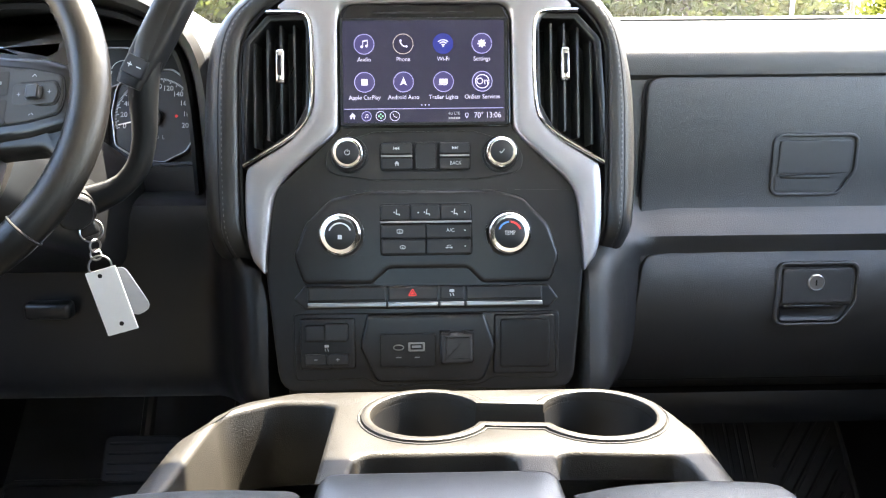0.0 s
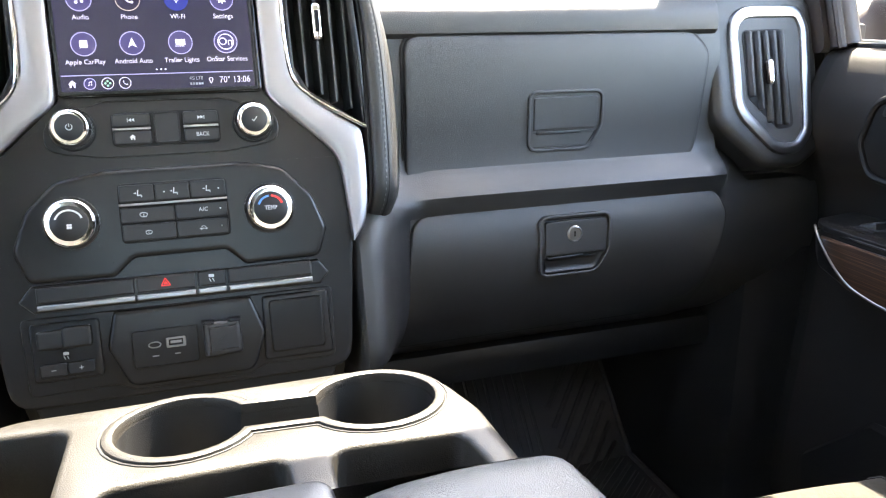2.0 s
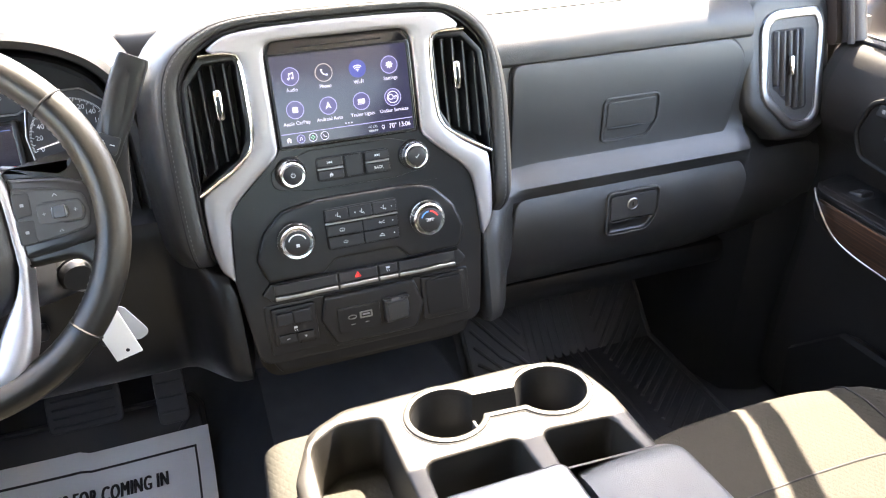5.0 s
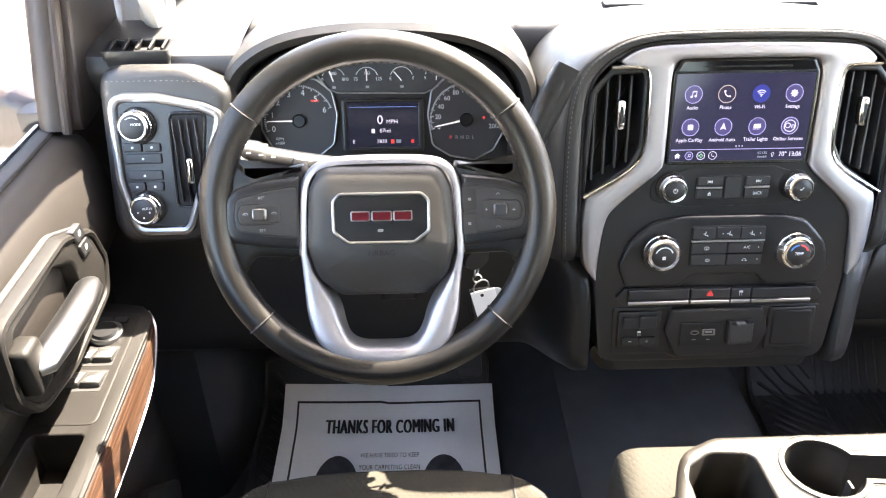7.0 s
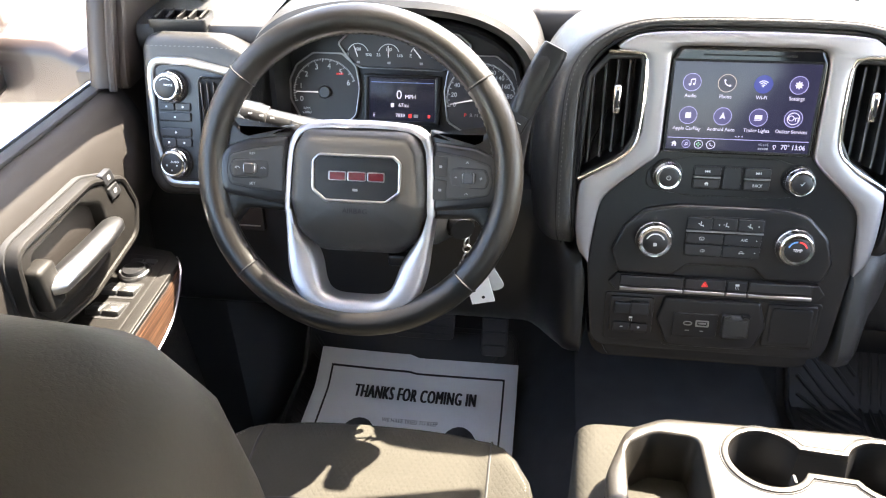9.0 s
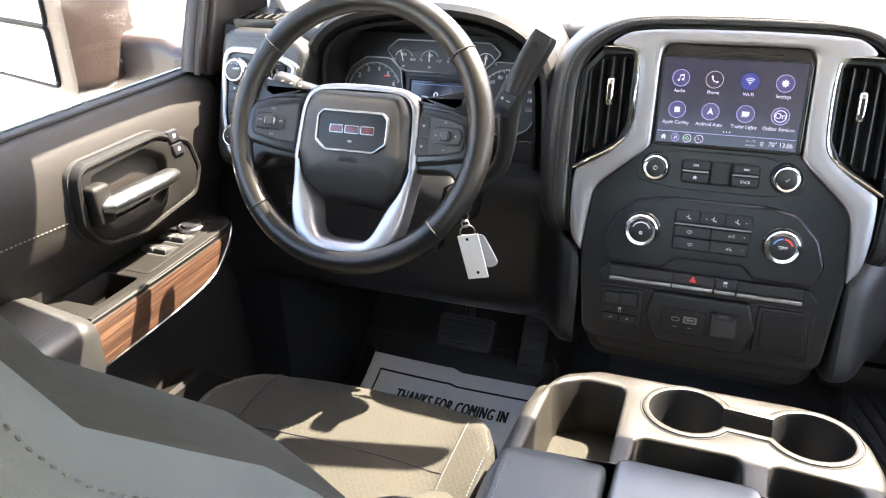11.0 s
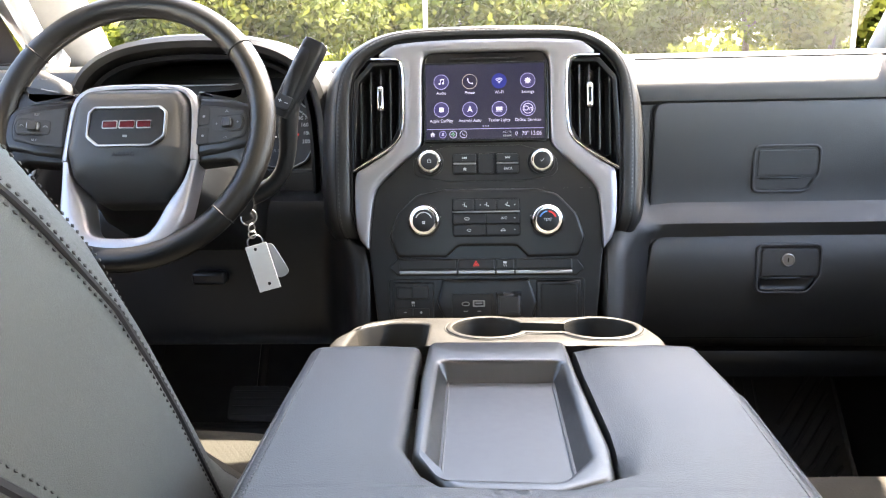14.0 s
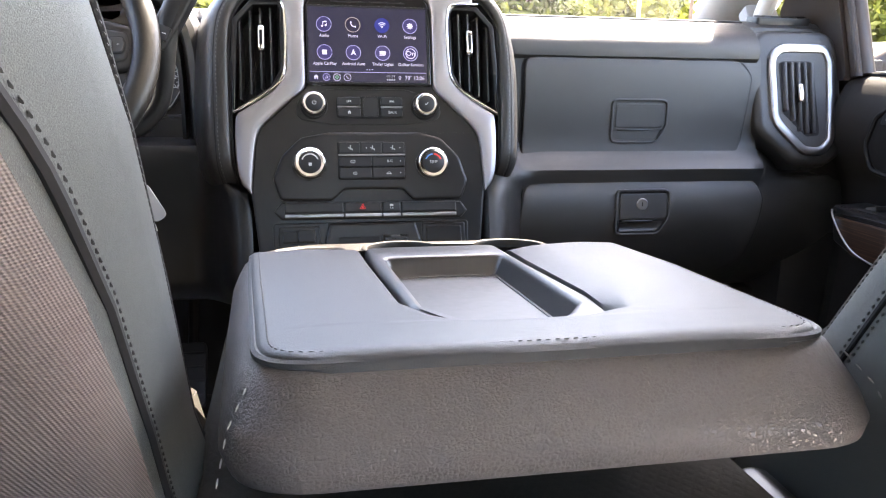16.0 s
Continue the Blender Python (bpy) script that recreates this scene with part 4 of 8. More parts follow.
    if kind == "seat":
        return [bar(x, y + 0.9 * s, x - 0.2 * s, y - 0.3 * s, 0.26 * s), bar(x - 0.3 * s, y - 0.4 * s, x + 0.7 * s, y - 0.4 * s, 0.26 * s), bar(x + 0.7 * s, y - 0.4 * s, x + 0.7 * s, y - 0.9 * s, 0.2 * s), [(x - 1.1 * s, y + 0.1 * s), (x - 0.5 * s, y + 0.3 * s), (x - 0.5 * s, y - 0.1 * s)]]
    if kind == "fan":
        return [circle(x + 0.38 * s * math.cos(a), y + 0.38 * s * math.sin(a), 0.3 * s, 10) for a in (0.8, 2.37, 3.94, 5.5)]
    if kind == "defrost":
        return [arc(x, y - 0.6 * s, 1.0 * s, 0.16 * s, 30, 150), bar(x - 0.85 * s, y - 0.1 * s, x - 0.5 * s, y - 0.6 * s, 0.16 * s), bar(x + 0.85 * s, y - 0.1 * s, x + 0.5 * s, y - 0.6 * s, 0.16 * s), bar(x - 0.5 * s, y - 0.6 * s, x + 0.5 * s, y - 0.6 * s, 0.16 * s), bar(x, y - 0.7 * s, x, y + 0.1 * s, 0.14 * s)]
    if kind == "car":
        return [bar(x - 1.0 * s, y - 0.3 * s, x + 1.0 * s, y - 0.3 * s, 0.18 * s), arc(x, y - 0.3 * s, 0.62 * s, 0.16 * s, 20, 160), circle(x - 0.6 * s, y - 0.4 * s, 0.24 * s, 10), circle(x + 0.6 * s, y - 0.4 * s, 0.24 * s, 10)]
    if kind == "triangle":
        return [bar(x - 0.9 * s, y - 0.6 * s, x + 0.9 * s, y - 0.6 * s, 0.2 * s), bar(x - 0.9 * s, y - 0.6 * s, x, y + 0.9 * s, 0.2 * s), bar(x + 0.9 * s, y - 0.6 * s, x, y + 0.9 * s, 0.2 * s), [(x - 0.42 * s, y - 0.3 * s), (x + 0.42 * s, y - 0.3 * s), (x, y + 0.4 * s)]]
    if kind == "pin":
        return [arc(x, y + 0.25 * s, 0.5 * s, 0.2 * s, -20, 200), bar(x - 0.45 * s, y + 0.05 * s, x, y - 0.9 * s, 0.2 * s), bar(x + 0.45 * s, y + 0.05 * s, x, y - 0.9 * s, 0.2 * s)]
    if kind == "skid":
        return [rect(x - 0.6 * s, y + 0.1 * s, x + 0.6 * s, y + 0.8 * s, 0.2 * s), bar(x - 0.5 * s, y - 0.1 * s, x - 0.2 * s, y - 0.9 * s, 0.16 * s), bar(x + 0.2 * s, y - 0.1 * s, x + 0.5 * s, y - 0.9 * s, 0.16 * s)]
    return [circle(x, y, s, 12)]


ICON_X = (-0.0650, -0.0220, 0.0222, 0.0650)
ROW_A, ROW_B = 0.0, -0.0420
apps = [("Audio", "note", ICON_X[0], ROW_A, ICON_BG, ICON_RIM), ("Phone", "phone", ICON_X[1], ROW_A, ICON_DARK, ICON_WARM), ("Wi-Fi", "wifi", ICON_X[2], ROW_A, ICON_BLUE, ICON_BLUE), ("Settings", "gear", ICON_X[3], ROW_A, ICON_BG, ICON_RIM),
        ("Apple CarPlay", "square", ICON_X[0], ROW_B, ICON_BG, ICON_RIM), ("Android Auto", "arrow", ICON_X[1], ROW_B, ICON_BG, ICON_RIM), ("Trailer Lights", "trailer", ICON_X[2], ROW_B, ICON_BG, ICON_RIM), ("OnStar Services", "ring", ICON_X[3], ROW_B, ICON_BG, ICON_RIM)]
for words, pic, x, y, bg, rim in apps:
    disc = part("app_icon", plate_bm(circle(x, y, 0.0110, 28), ZG - 0.0002, ZG, 0), bg, display, "", STACK, smooth=0)
    bits("icon_rim", [arc(x, y, 0.0110, 0.0009, 0, 357, 40)], rim, disc, ZG, 0.00025)
    if pic == "ring":
        letters("On", 0.0105, x, y, ZG + 0.0001, GLYPH, disc, STACK, name="icon_glyph")
        bits("icon_ring", [arc(x, y, 0.0074, 0.0010, 0, 357, 30)], GLYPH, disc, ZG + 0.0001)
    else:
        bits("icon_glyph", glyph(pic, x, y, 0.0058), GLYPH, disc, ZG + 0.0001)
    letters(words, 0.0066, x, y - 0.0170, ZG, GLYPH, display, STACK, width=0.92, name="app_name")
bits("status_line", [bar(-0.0875, -0.0715, 0.0885, -0.0715, 0.0009)], ICON_RIM, display)
bits("page_dots", [circle(-0.0022 + 0.004 * i, -0.0675, 0.0009, 10) for i in range(3)], GLYPH, display)
bits("home_symbol", glyph("home", -0.0785, -0.0795, 0.0042), GLYPH, display)
for x, pic, mt, col in ((-0.0632, "note", ICON_BG, GLYPH), (-0.0475, "dot", ICON_DARK, GLYPH_GREEN), (-0.0320, "phone", ICON_DARK, GLYPH)):
    d = part("shortcut", plate_bm(circle(x, -0.0795, 0.0052, 24), ZG - 0.0002, ZG, 0), mt, display, "", STACK, smooth=0)
    bits("shortcut_rim", [arc(x, -0.0795, 0.0052, 0.0007, 0, 357, 30)], GLYPH if pic != "note" else ICON_RIM, d, ZG, 0.0003)
    bits("shortcut_glyph", glyph(pic, x, -0.0795, 0.0027) if pic != "dot" else [circle(x + 0.0021 * a, -0.0795 + 0.0021 * b, 0.0011, 8) for a, b in ((1, 0), (-1, 0), (0, 1), (0, -1))], col, d, ZG + 0.0001)
bits("signal_bars", [rect(0.0275 + 0.0026 * i, -0.0835, 0.0294 + 0.0026 * i, -0.0812) for i in range(5)], DIM_MARK, display)
letters("4G LTE", 0.0042, 0.0335, -0.0772, ZG, DIM_MARK, display, STACK, name="signal_text")
bits("pin_symbol", glyph("pin", 0.0475, -0.0795, 0.0034), GLYPH, display)
letters("70\u00b0 13:06", 0.0088, 0.0705, -0.0795, ZG, GLYPH, display, STACK, width=0.88, name="clock_text")


# knobs
def knob(x, y, r, h, cap_r, m, parent, name="control_knob", ridges=40, glyphs=()):
    """A turned knob: bright knurled skirt, dark flat cap."""
    mk = m @ pose(x, y, 0)
    k = part(name, lathe_bm([(r * 1.10, 0.0), (r * 1.10, 0.002), (r * 1.04, 0.004)], 40), HARD, parent, "", mk)
    bm = bmesh.new()
    loops = []
    for rr, hh, amp in ((1.0, 0.003, 0.0), (1.0, 0.42 * h, 0.022), (0.985, 0.62 * h, 0.022), (0.95, 0.66 * h, 0.0), (0.90, 0.90 * h, 0.0), (0.86, 0.965 * h, 0.0), (0.80, h, 0.0), (cap_r / r, h * 0.985, 0.0)):
        loops.append([(r * (rr + (amp if i % 2 else -amp)) * math.cos(2 * math.pi * i / (2 * ridges)), r * (rr + (amp if i % 2 else -amp)) * math.sin(2 * math.pi * i / (2 * ridges)), hh) for i in range(2 * ridges)])
    loops_bm(loops, bm=bm)
    part("knob_ring", bm, CHROME, k, "bright knurled ring", mk, smooth=30)
    part("knob_cap", lathe_bm([(cap_r, h * 0.9), (cap_r, h * 0.99), (cap_r * 0.96, h * 1.005), (0.0002, h * 1.0)], 40), BUTTON, k, "", mk)
    for g, mt in glyphs:
        bm = bmesh.new()
        for p in g:
            plate_bm(p, h * 1.004, h * 1.004 + 0.0003, 0, bm=bm)
        part("knob_mark", bm, mt, k, "", mk, smooth=0)
    return k


radio = thing("radio_control_panel", "radio controls with two bright knobs and push buttons", "radio controls", STACK)
face("pad", fillet(mm((-55, -96), (-108, -112, 20), (-110, -142, 20), (-58, -150), (58, -150), (110, -142, 20), (108, -112, 20), (55, -96)), 0.01, 5), -0.004, 0.0016, SATIN, radio, 0.001)
knob(-0.0830, -0.1215, 0.0188, 0.0245, 0.0125, STACK, radio, glyphs=((glyph("power", 0, 0, 0.0036), MARK),))
knob(0.0840, -0.1220, 0.0188, 0.0245, 0.0125, STACK, radio, glyphs=((glyph("tick", 0, 0, 0.0034), MARK),))
face("button_well", fillet(mm((-50, -107), (52, -107), (52, -141), (-50, -141)), 0.008, 5), 0, 0.0022, SEAM, radio, 0.001)
for x0, x1, y0, y1 in ((-48, -13.5, -121.5, -109), (-48, -13.5, -138.5, -125.5), (17, 50, -121.5, -109), (17, 50, -138.5, -125.5)):
    face("push_button", fillet(mm((x0, y0), (x1, y0), (x1, y1), (x0, y1)), 0.0028, 4), 0.001, 0.0052, BUTTON, radio, 0.0012)
for x0, x1 in ((-48, -13.5), (17, 50)):
    face("bright_strip", mm((x0, -124.7), (x1, -124.7), (x1, -122.3), (x0, -122.3)), 0.001, 0.0056, SATIN_CHROME, radio, 0.0006)
face("rocker", fillet(mm((-10, -138.5), (13, -138.5), (13, -108.5), (-10, -108.5)), 0.003, 4), 0.001, 0.0042, BUTTON, radio, 0.0012)
part("rocker_rim", ring_bm(rect(-0.0102, -0.1385, 0.0132, -0.1085, 0.003), rect(-0.0088, -0.1371, 0.0118, -0.1099, 0.0025), 0.002, 0.0047, 0.0004), HARD, radio, "", STACK)
marks([("prev", -0.0305, -0.1152, 0.0038), ("next", 0.0335, -0.1152, 0.0038), ("home", -0.0305, -0.1320, 0.0032)], MARK, radio, 0.0052)
letters("BACK", 0.0058, 0.0345, -0.1320, 0.0053, MARK, radio, STACK, width=0.85)

climate = thing("climate_control_panel", "climate controls with two bright knobs and flat buttons", "climate controls", STACK)
hv = fillet(mm((-146, -232, 14), (-132, -197, 24), (-104, -170, 24), (-60, -162, 30), (74, -162, 30), (107, -170, 24), (136, -200, 24), (148, -236, 14), (138, -264, 10), (63, -265, 8), (46, -248, 10), (-41, -248, 10), (-60, -265, 8), (-135, -264, 10)), 0.01, 6)
face("raised_pad", hv, -0.002, 0.0075, SATIN, climate, 0.004, steps=3)
knob(-0.0915, -0.2098, 0.0255, 0.030, 0.0165, STACK, climate, glyphs=((glyph("fan", 0, -0.003, 0.0042), MARK), ([arc(0, 0, 0.0120, 0.0016, 20, 160)], MARK)))
knob(0.0910, -0.2105, 0.0255, 0.030, 0.0165, STACK, climate, glyphs=(([arc(0, 0, 0.0120, 0.0020, 20, 85)], RED_MARK), ([arc(0, 0, 0.0120, 0.0020, 95, 160)], BLUE_MARK)))
letters("TEMP", 0.0062, 0.0910, -0.2105, 0.0305, MARK, climate, STACK, width=0.8)
face("button_well", fillet(mm((-50, -177), (-44, -176), (46, -176), (52, -178), (52, -234), (-50, -234)), 0.006, 5), 0.005, 0.0088, SEAM, climate, 0.001)
for x0, x1 in ((-48.5, -17), (-16, 16), (17, 50)):
    face("mode_button", fillet(mm((x0, -194.5), (x1, -194.5), (x1, -178), (x0, -178)), 0.002), 0.006, 0.0112, BUTTON, climate, 0.001)
face("bright_strip", mm((-49.5, -198), (51, -198), (51, -195.6), (-49.5, -195.6)), 0.006, 0.0122, SATIN_CHROME, climate, 0.0006)
for y0, y1 in ((-214.5, -199.5), (-232, -216)):
    for x0, x1 in ((-48.5, 0.2), (1.2, 50)):
        face("mode_button", fillet(mm((x0, y0), (x1, y0), (x1, y1), (x0, y1)), 0.002), 0.006, 0.0112, BUTTON, climate, 0.001)
marks([("seat", -0.0310, -0.1865, 0.0040), ("seat", 0.0020, -0.1865, 0.0040), ("seat", 0.0325, -0.1865, 0.0040), ("defrost", -0.0280, -0.2065, 0.0042), ("defrost", -0.0250, -0.2240, 0.0036), ("car", 0.0260, -0.2240, 0.0040)], MARK, climate, 0.0112)
letters("A/C", 0.0056, 0.0275, -0.2065, 0.0113, MARK, climate, STACK)
marks([("dot", 0.0435, -0.1865, 0.0008), ("dot", -0.0075, -0.1865, 0.0008), ("dot", 0.0435, -0.2065, 0.0008), ("dot", 0.0435, -0.2240, 0.0008)], MARK, climate, 0.0112, "indicator_lamp")

switches = thing("switch_bar", "row of dark switches over a bright strip", "switch bar", STACK)
face("bar_body", fillet(mm((-146, -280), (-134, -266), (136, -268), (146, -282), (136, -293), (-134, -292)), 0.002), -0.004, 0.006, SATIN, switches, 0.002)
for x0, x1 in ((-130, -44), (-42, 13), (15, 42), (44, 128)):
    face("switch", fillet(mm((x0, -283), (x1, -283), (x1, -267.5), (x0, -267.5)), 0.0015), 0.0, 0.0098, BUTTON, switches, 0.0018)
    face("bright_strip", fillet(mm((x0, -290), (x1, -290), (x1, -284.6), (x0, -284.6)), 0.0006), 0.0, 0.0112, SATIN_CHROME, switches, 0.0015)
bits("hazard_mark", glyph("triangle", -0.0150, -0.2748, 0.0048), RED_MARK, switches, 0.0098)
bits("skid_mark", glyph("skid", 0.0283, -0.2748, 0.0045), MARK, switches, 0.0098)

sockets = thing("accessory_panel", "lower panel with brake controller, charging ports and covers", "accessory panel", STACK)
tray = fillet(mm((-148, -297), (-146, -372, 8), (-70, -370), (-52, -378, 6), (58, -378, 6), (74, -370), (146, -372, 8), (148, -297)), 0.006)
face("panel", tray, -0.004, 0.0018, SATIN, sockets, 0.0015)
face("centre_console", fillet(mm((-66, -298), (-74, -333, 10), (-56, -373, 12), (62, -373, 12), (76, -335, 10), (64, -298)), 0.006, 5), 0, 0.0085, SATIN, sockets, 0.004, steps=3)
face("brake_controller", fillet(mm((-140, -302), (-79, -302), (-79, -358), (-140, -358)), 0.004), 0, 0.0055, SATIN, sockets, 0.002)
face("gain_slide", fillet(mm((-134, -309), (-86, -309), (-86, -327), (-134, -327)), 0.003), 0, 0.0105, BUTTON, sockets, 0.002)
face("gain_tab", fillet(mm((-112, -307), (-86, -307), (-86, -327), (-112, -327)), 0.003), 0, 0.0125, BUTTON, sockets, 0.002)
for x0, x1 in ((-134, -110.5), (-109.5, -86)):
    face("gain_button", fillet(mm((x0, -341), (x1, -341), (x1, -353), (x0, -353)), 0.002), 0, 0.0088, BUTTON, sockets, 0.001)
bits("gain_marks", [bar(-0.124, -0.347, -0.120, -0.347, 0.0009), bar(-0.100, -0.347, -0.096, -0.347, 0.0009), bar(-0.098, -0.345, -0.098, -0.349, 0.0009)] + glyph("skid", -0.110, -0.3340, 0.0042), MARK, sockets, 0.0089)
face("port_plate", rect(-0.0515, -0.356, 0.0095, -0.3195, 0.002), 0, 0.0105, HARD, sockets, 0.001)
part("small_port", ring_bm(circle(-0.0310, -0.3345, 0.0062, 24, 0.0034), circle(-0.0310, -0.3345, 0.0049, 24, 0.0021), 0.0, 0.0113, 0.0003), SATIN_CHROME, sockets, "", STACK)
part("large_port", ring_bm(rect(-0.0205, -0.3390, -0.0020, -0.3290, 0.0015), rect(-0.0180, -0.3370, -0.0045, -0.3310, 0.0008), 0.0, 0.0115, 0.0004), SATIN_CHROME, sockets, "", STACK)
face("port_tongue", rect(-0.0165, -0.3350, -0.0060, -0.3325), 0, 0.0112, DIM_MARK, sockets, 0.0002)
bits("port_marks", [bar(-0.034, -0.3455, -0.028, -0.3455, 0.0012), bar(-0.0135, -0.3455, -0.008, -0.3455, 0.0012)], DIM_MARK, sockets, 0.0105)
face("socket_cover", fillet(mm((15, -318), (51, -318), (52, -352), (15, -354)), 0.005, 5), 0, 0.0165, LEATHER, sockets, 0.004, "hinged power socket cover", 3)
for x in (0.020, 0.046):
    face("cover_hinge", rect(x - 0.006, -0.3205, x + 0.006, -0.3165, 0.001), 0, 0.0175, HARD, sockets, 0.001)
face("blank_frame", fillet(mm((75, -300), (142, -300), (144, -366), (73, -366)), 0.004), 0, 0.0048, SATIN, sockets, 0.0025, steps=3)
face("blank_cover", fillet(mm((81, -305), (136, -305), (136, -359), (81, -359)), 0.005, 5), 0, 0.0066, HARD, sockets, 0.002, "plain removable cover")

# ---- air vents beside the display ----
def slats_bm(poly_top, poly_bot, x0, x1, n, z, thick=0.0012, depth=0.016, lean=0.0):
    """Upright vanes as one list of boxes; returns a bmesh for each."""
    out = []
    for i in range(n):
        x = x0 + (x1 - x0) * (i + 0.5) / n
        out.append(rbox_bm(thick, poly_top(x) - poly_bot(x), depth, 0.0005, 1, m=Matrix.Translation((x, (poly_top(x) + poly_bot(x)) / 2, z - depth / 2)) @ pose(0, 0, 0, 0, lean, 0)))
    return out


def centre_vent(side):
    v = thing("air_vent", "black louvred air vent with bright frame and tab", "air vent", STACK, "vents beside the display")
    s = side
    out = mm((s * 122, -70, 14), (s * 121, 24, 8), (s * 128, 35, 4), (s * 172, 34, 6), (s * 198, 5, 14), (s * 202, -60, 10), (s * 201, -136, 2), (s * 138, -100, 14))
    o = ccw(fillet(out, 0.008, 5))
    part("surround", ring_bm(inset(o, 0.0), inset(o, 0.0085), -0.02, 0.004, 0.003), SATIN, v)
    chrome = [(x, y, 0.0062) for x, y in smooth_path(mm((s * 172, 36), (s * 131, 36), (s * 122, 27), (s * 122.5, -66), (s * 132, -94), (s * 199, -133)), 40, rounds=2)]
    part("bright_edge", tube_bm(chrome, 0.0022, 8), CHROME, v)
    part("cavity", plate_bm(inset(o, 0.007), -0.05, -0.036, 0.001), SEAM, v)
    part("cavity_wall", loops_bm([[(x, y, 0.001) for x, y in inset(o, 0.0083)], [(x, y, -0.04) for x, y in inset(o, 0.012)]], cap_first=False, cap_last=False), HARD, v)

    def top(x):
        return 0.024 if abs(x) < 0.165 else 0.024 - (abs(x) - 0.165) * 0.7

    def bot(x):
        return -0.085 - max(0.0, abs(x) - 0.135) * 0.52

    for bm in slats_bm(top, bot, s * 0.134, s * 0.194, 4, -0.004, 0.0030, 0.020, 10 * s):
        part("vane", bm, SOFT, v)
    tab = rbox_bm(0.0105, 0.038, 0.016, 0.0042, 3, m=Matrix.Translation((s * 0.157, -0.024, 0.004)))
    part("tab", tab, CHROME, v, "bright adjusting tab")
    part("tab_grip", rbox_bm(0.0045, 0.022, 0.002, 0.0008, 1, m=Matrix.Translation((s * 0.157, -0.024, 0.0122))), HARD, v)


centre_vent(-1)
centre_vent(1)

# ---- passenger's end vent ----
END_R = plane_pose((0.776, 0.913, 0.72), (0, 0.3, 0.954))
ev = thing("air_vent", "louvred end vent in a stitched pod with satin frame", "air vent", END_R)
pod = ccw(fillet(mm((-90, 134, 44), (70, 134, 40), (93, 100, 36), (82, -92, 30), (44, -114, 24), (-20, -112, 30), (-88, -50, 40)), 0.03, 7))
part("pod", plate_bm(pod, -0.12, 0.010, 0.014, 5), LEATHER, ev, "stitched leather pod")
part("pod_stitching", stitches_bm([(x, y, 0.0072) for x, y in inset(pod, 0.0065)] ), THREAD, ev)
po = ccw(fillet(mm((-61, 107, 46), (62, 107, 46), (74, 76, 40), (62, -72, 40), (38, -97, 34), (-4, -97, 44), (-63, -36, 56)), 0.02, 7))
part("satin_frame", ring_bm(po, inset(po, 0.0170), 0.0, 0.016, 0.006), SATIN_CHROME, ev, "satin metal frame")
part("inner_pad", plate_bm(inset(po, 0.0150), 0.0, 0.0112, 0.001), SOFT, ev)
part("vent_mouth", plate_bm(fillet(mm((-38, 74, 10), (30, 75, 10), (33, -60, 10), (6, -62, 10), (-38, -18, 12)), 0.01, 5), 0.0, 0.0118, 0.0004), SEAM, ev)
for i, x in enumerate((-0.035, -0.022, -0.009, 0.004, 0.017)):
    t = 0.072
    b = -0.057 + max(0.0, (-0.006 - x)) * 1.4
    part("vane", rbox_bm(0.0062, t - b, 0.012, 0.0028, 2, m=Matrix.Translation((x + 0.004, (t + b) / 2, 0.0125)) @ pose(0, 0, 0, 0, 18, -2)), SOFT, ev)
part("tab", rbox_bm(0.009, 0.034, 0.012, 0.004, 3, m=Matrix.Translation((-0.006, 0.014, 0.021))), CHROME, ev, "bright adjusting tab")

# demister slots on top of both ends
for side in (-1, 1):
    hw, vanes = (0.044, 5) if side < 0 else (0.055, 6)
    dv = thing("demister_vent", "slotted demister vent on the dashboard top", "air vent", plane_pose((side * 0.785, 0.965 if side < 0 else 1.010, 0.872), (0, 1, 0.10)), "demister vents")
    part("frame", ring_bm(rect(-hw, -0.02, hw, 0.02, 0.006), rect(-hw + 0.005, -0.015, hw - 0.005, 0.015, 0.004), -0.01, 0.003, 0.0015), HARD, dv)
    part("cavity", plate_bm(rect(-hw + 0.003, -0.017, hw - 0.003, 0.017, 0.004), -0.02, -0.006, 0), SEAM, dv)
    for i in range(vanes):
        part("vane", rbox_bm(0.004, 0.031, 0.014, 0.001, 1, m=Matrix.Translation(((i - (vanes - 1) / 2) * 0.017, 0, -0.001)) @ pose(0, 0, 0, 0, 22, 0)), DOOR_HARD, dv)

# ---- driver's end pod with light switches ----
END_L = plane_pose((-0.75, 0.862, 0.74), (0, 0.33, 0.944))
lp = thing("light_switch_pod", "stitched end pod with light switches and an air vent", "switch pod", END_L)
pod = ccw(fillet(mm((-73, 137, 34), (40, 136, 60), (98, 108, 30), (84, 40, 60), (45, -96, 24), (-58, -98, 24), (-74, -70, 40)), 0.03, 7))
part("pod", plate_bm(pod, -0.14, 0.004, 0.016, 5), LEATHER, lp, "stitched leather pod")
part("pod_stitching", stitches_bm([(x, 0.1165 - 0.10 * max(0, x - 0.02) ** 1.2, 0.0068) for x in [-0.06 + 0.14 * i / 30 for i in range(31)]]), THREAD, lp)
po = ccw(fillet(mm((-61, 103, 26), (0, 102, 60), (60, 89, 60), (88, 76, 18), (80, 46, 20), (38, -72, 24), (28, -84, 16), (-44, -84, 24), (-60, -10, 80)), 0.02, 8))
part("bright_frame", ring_bm(po, inset(po, 0.0125), 0.0, 0.0130, 0.0056), SATIN_CHROME, lp, "satin metal frame")
part("face", plate_bm(inset(po, 0.0065), 0.0, 0.0075, 0.001), SATIN, lp)


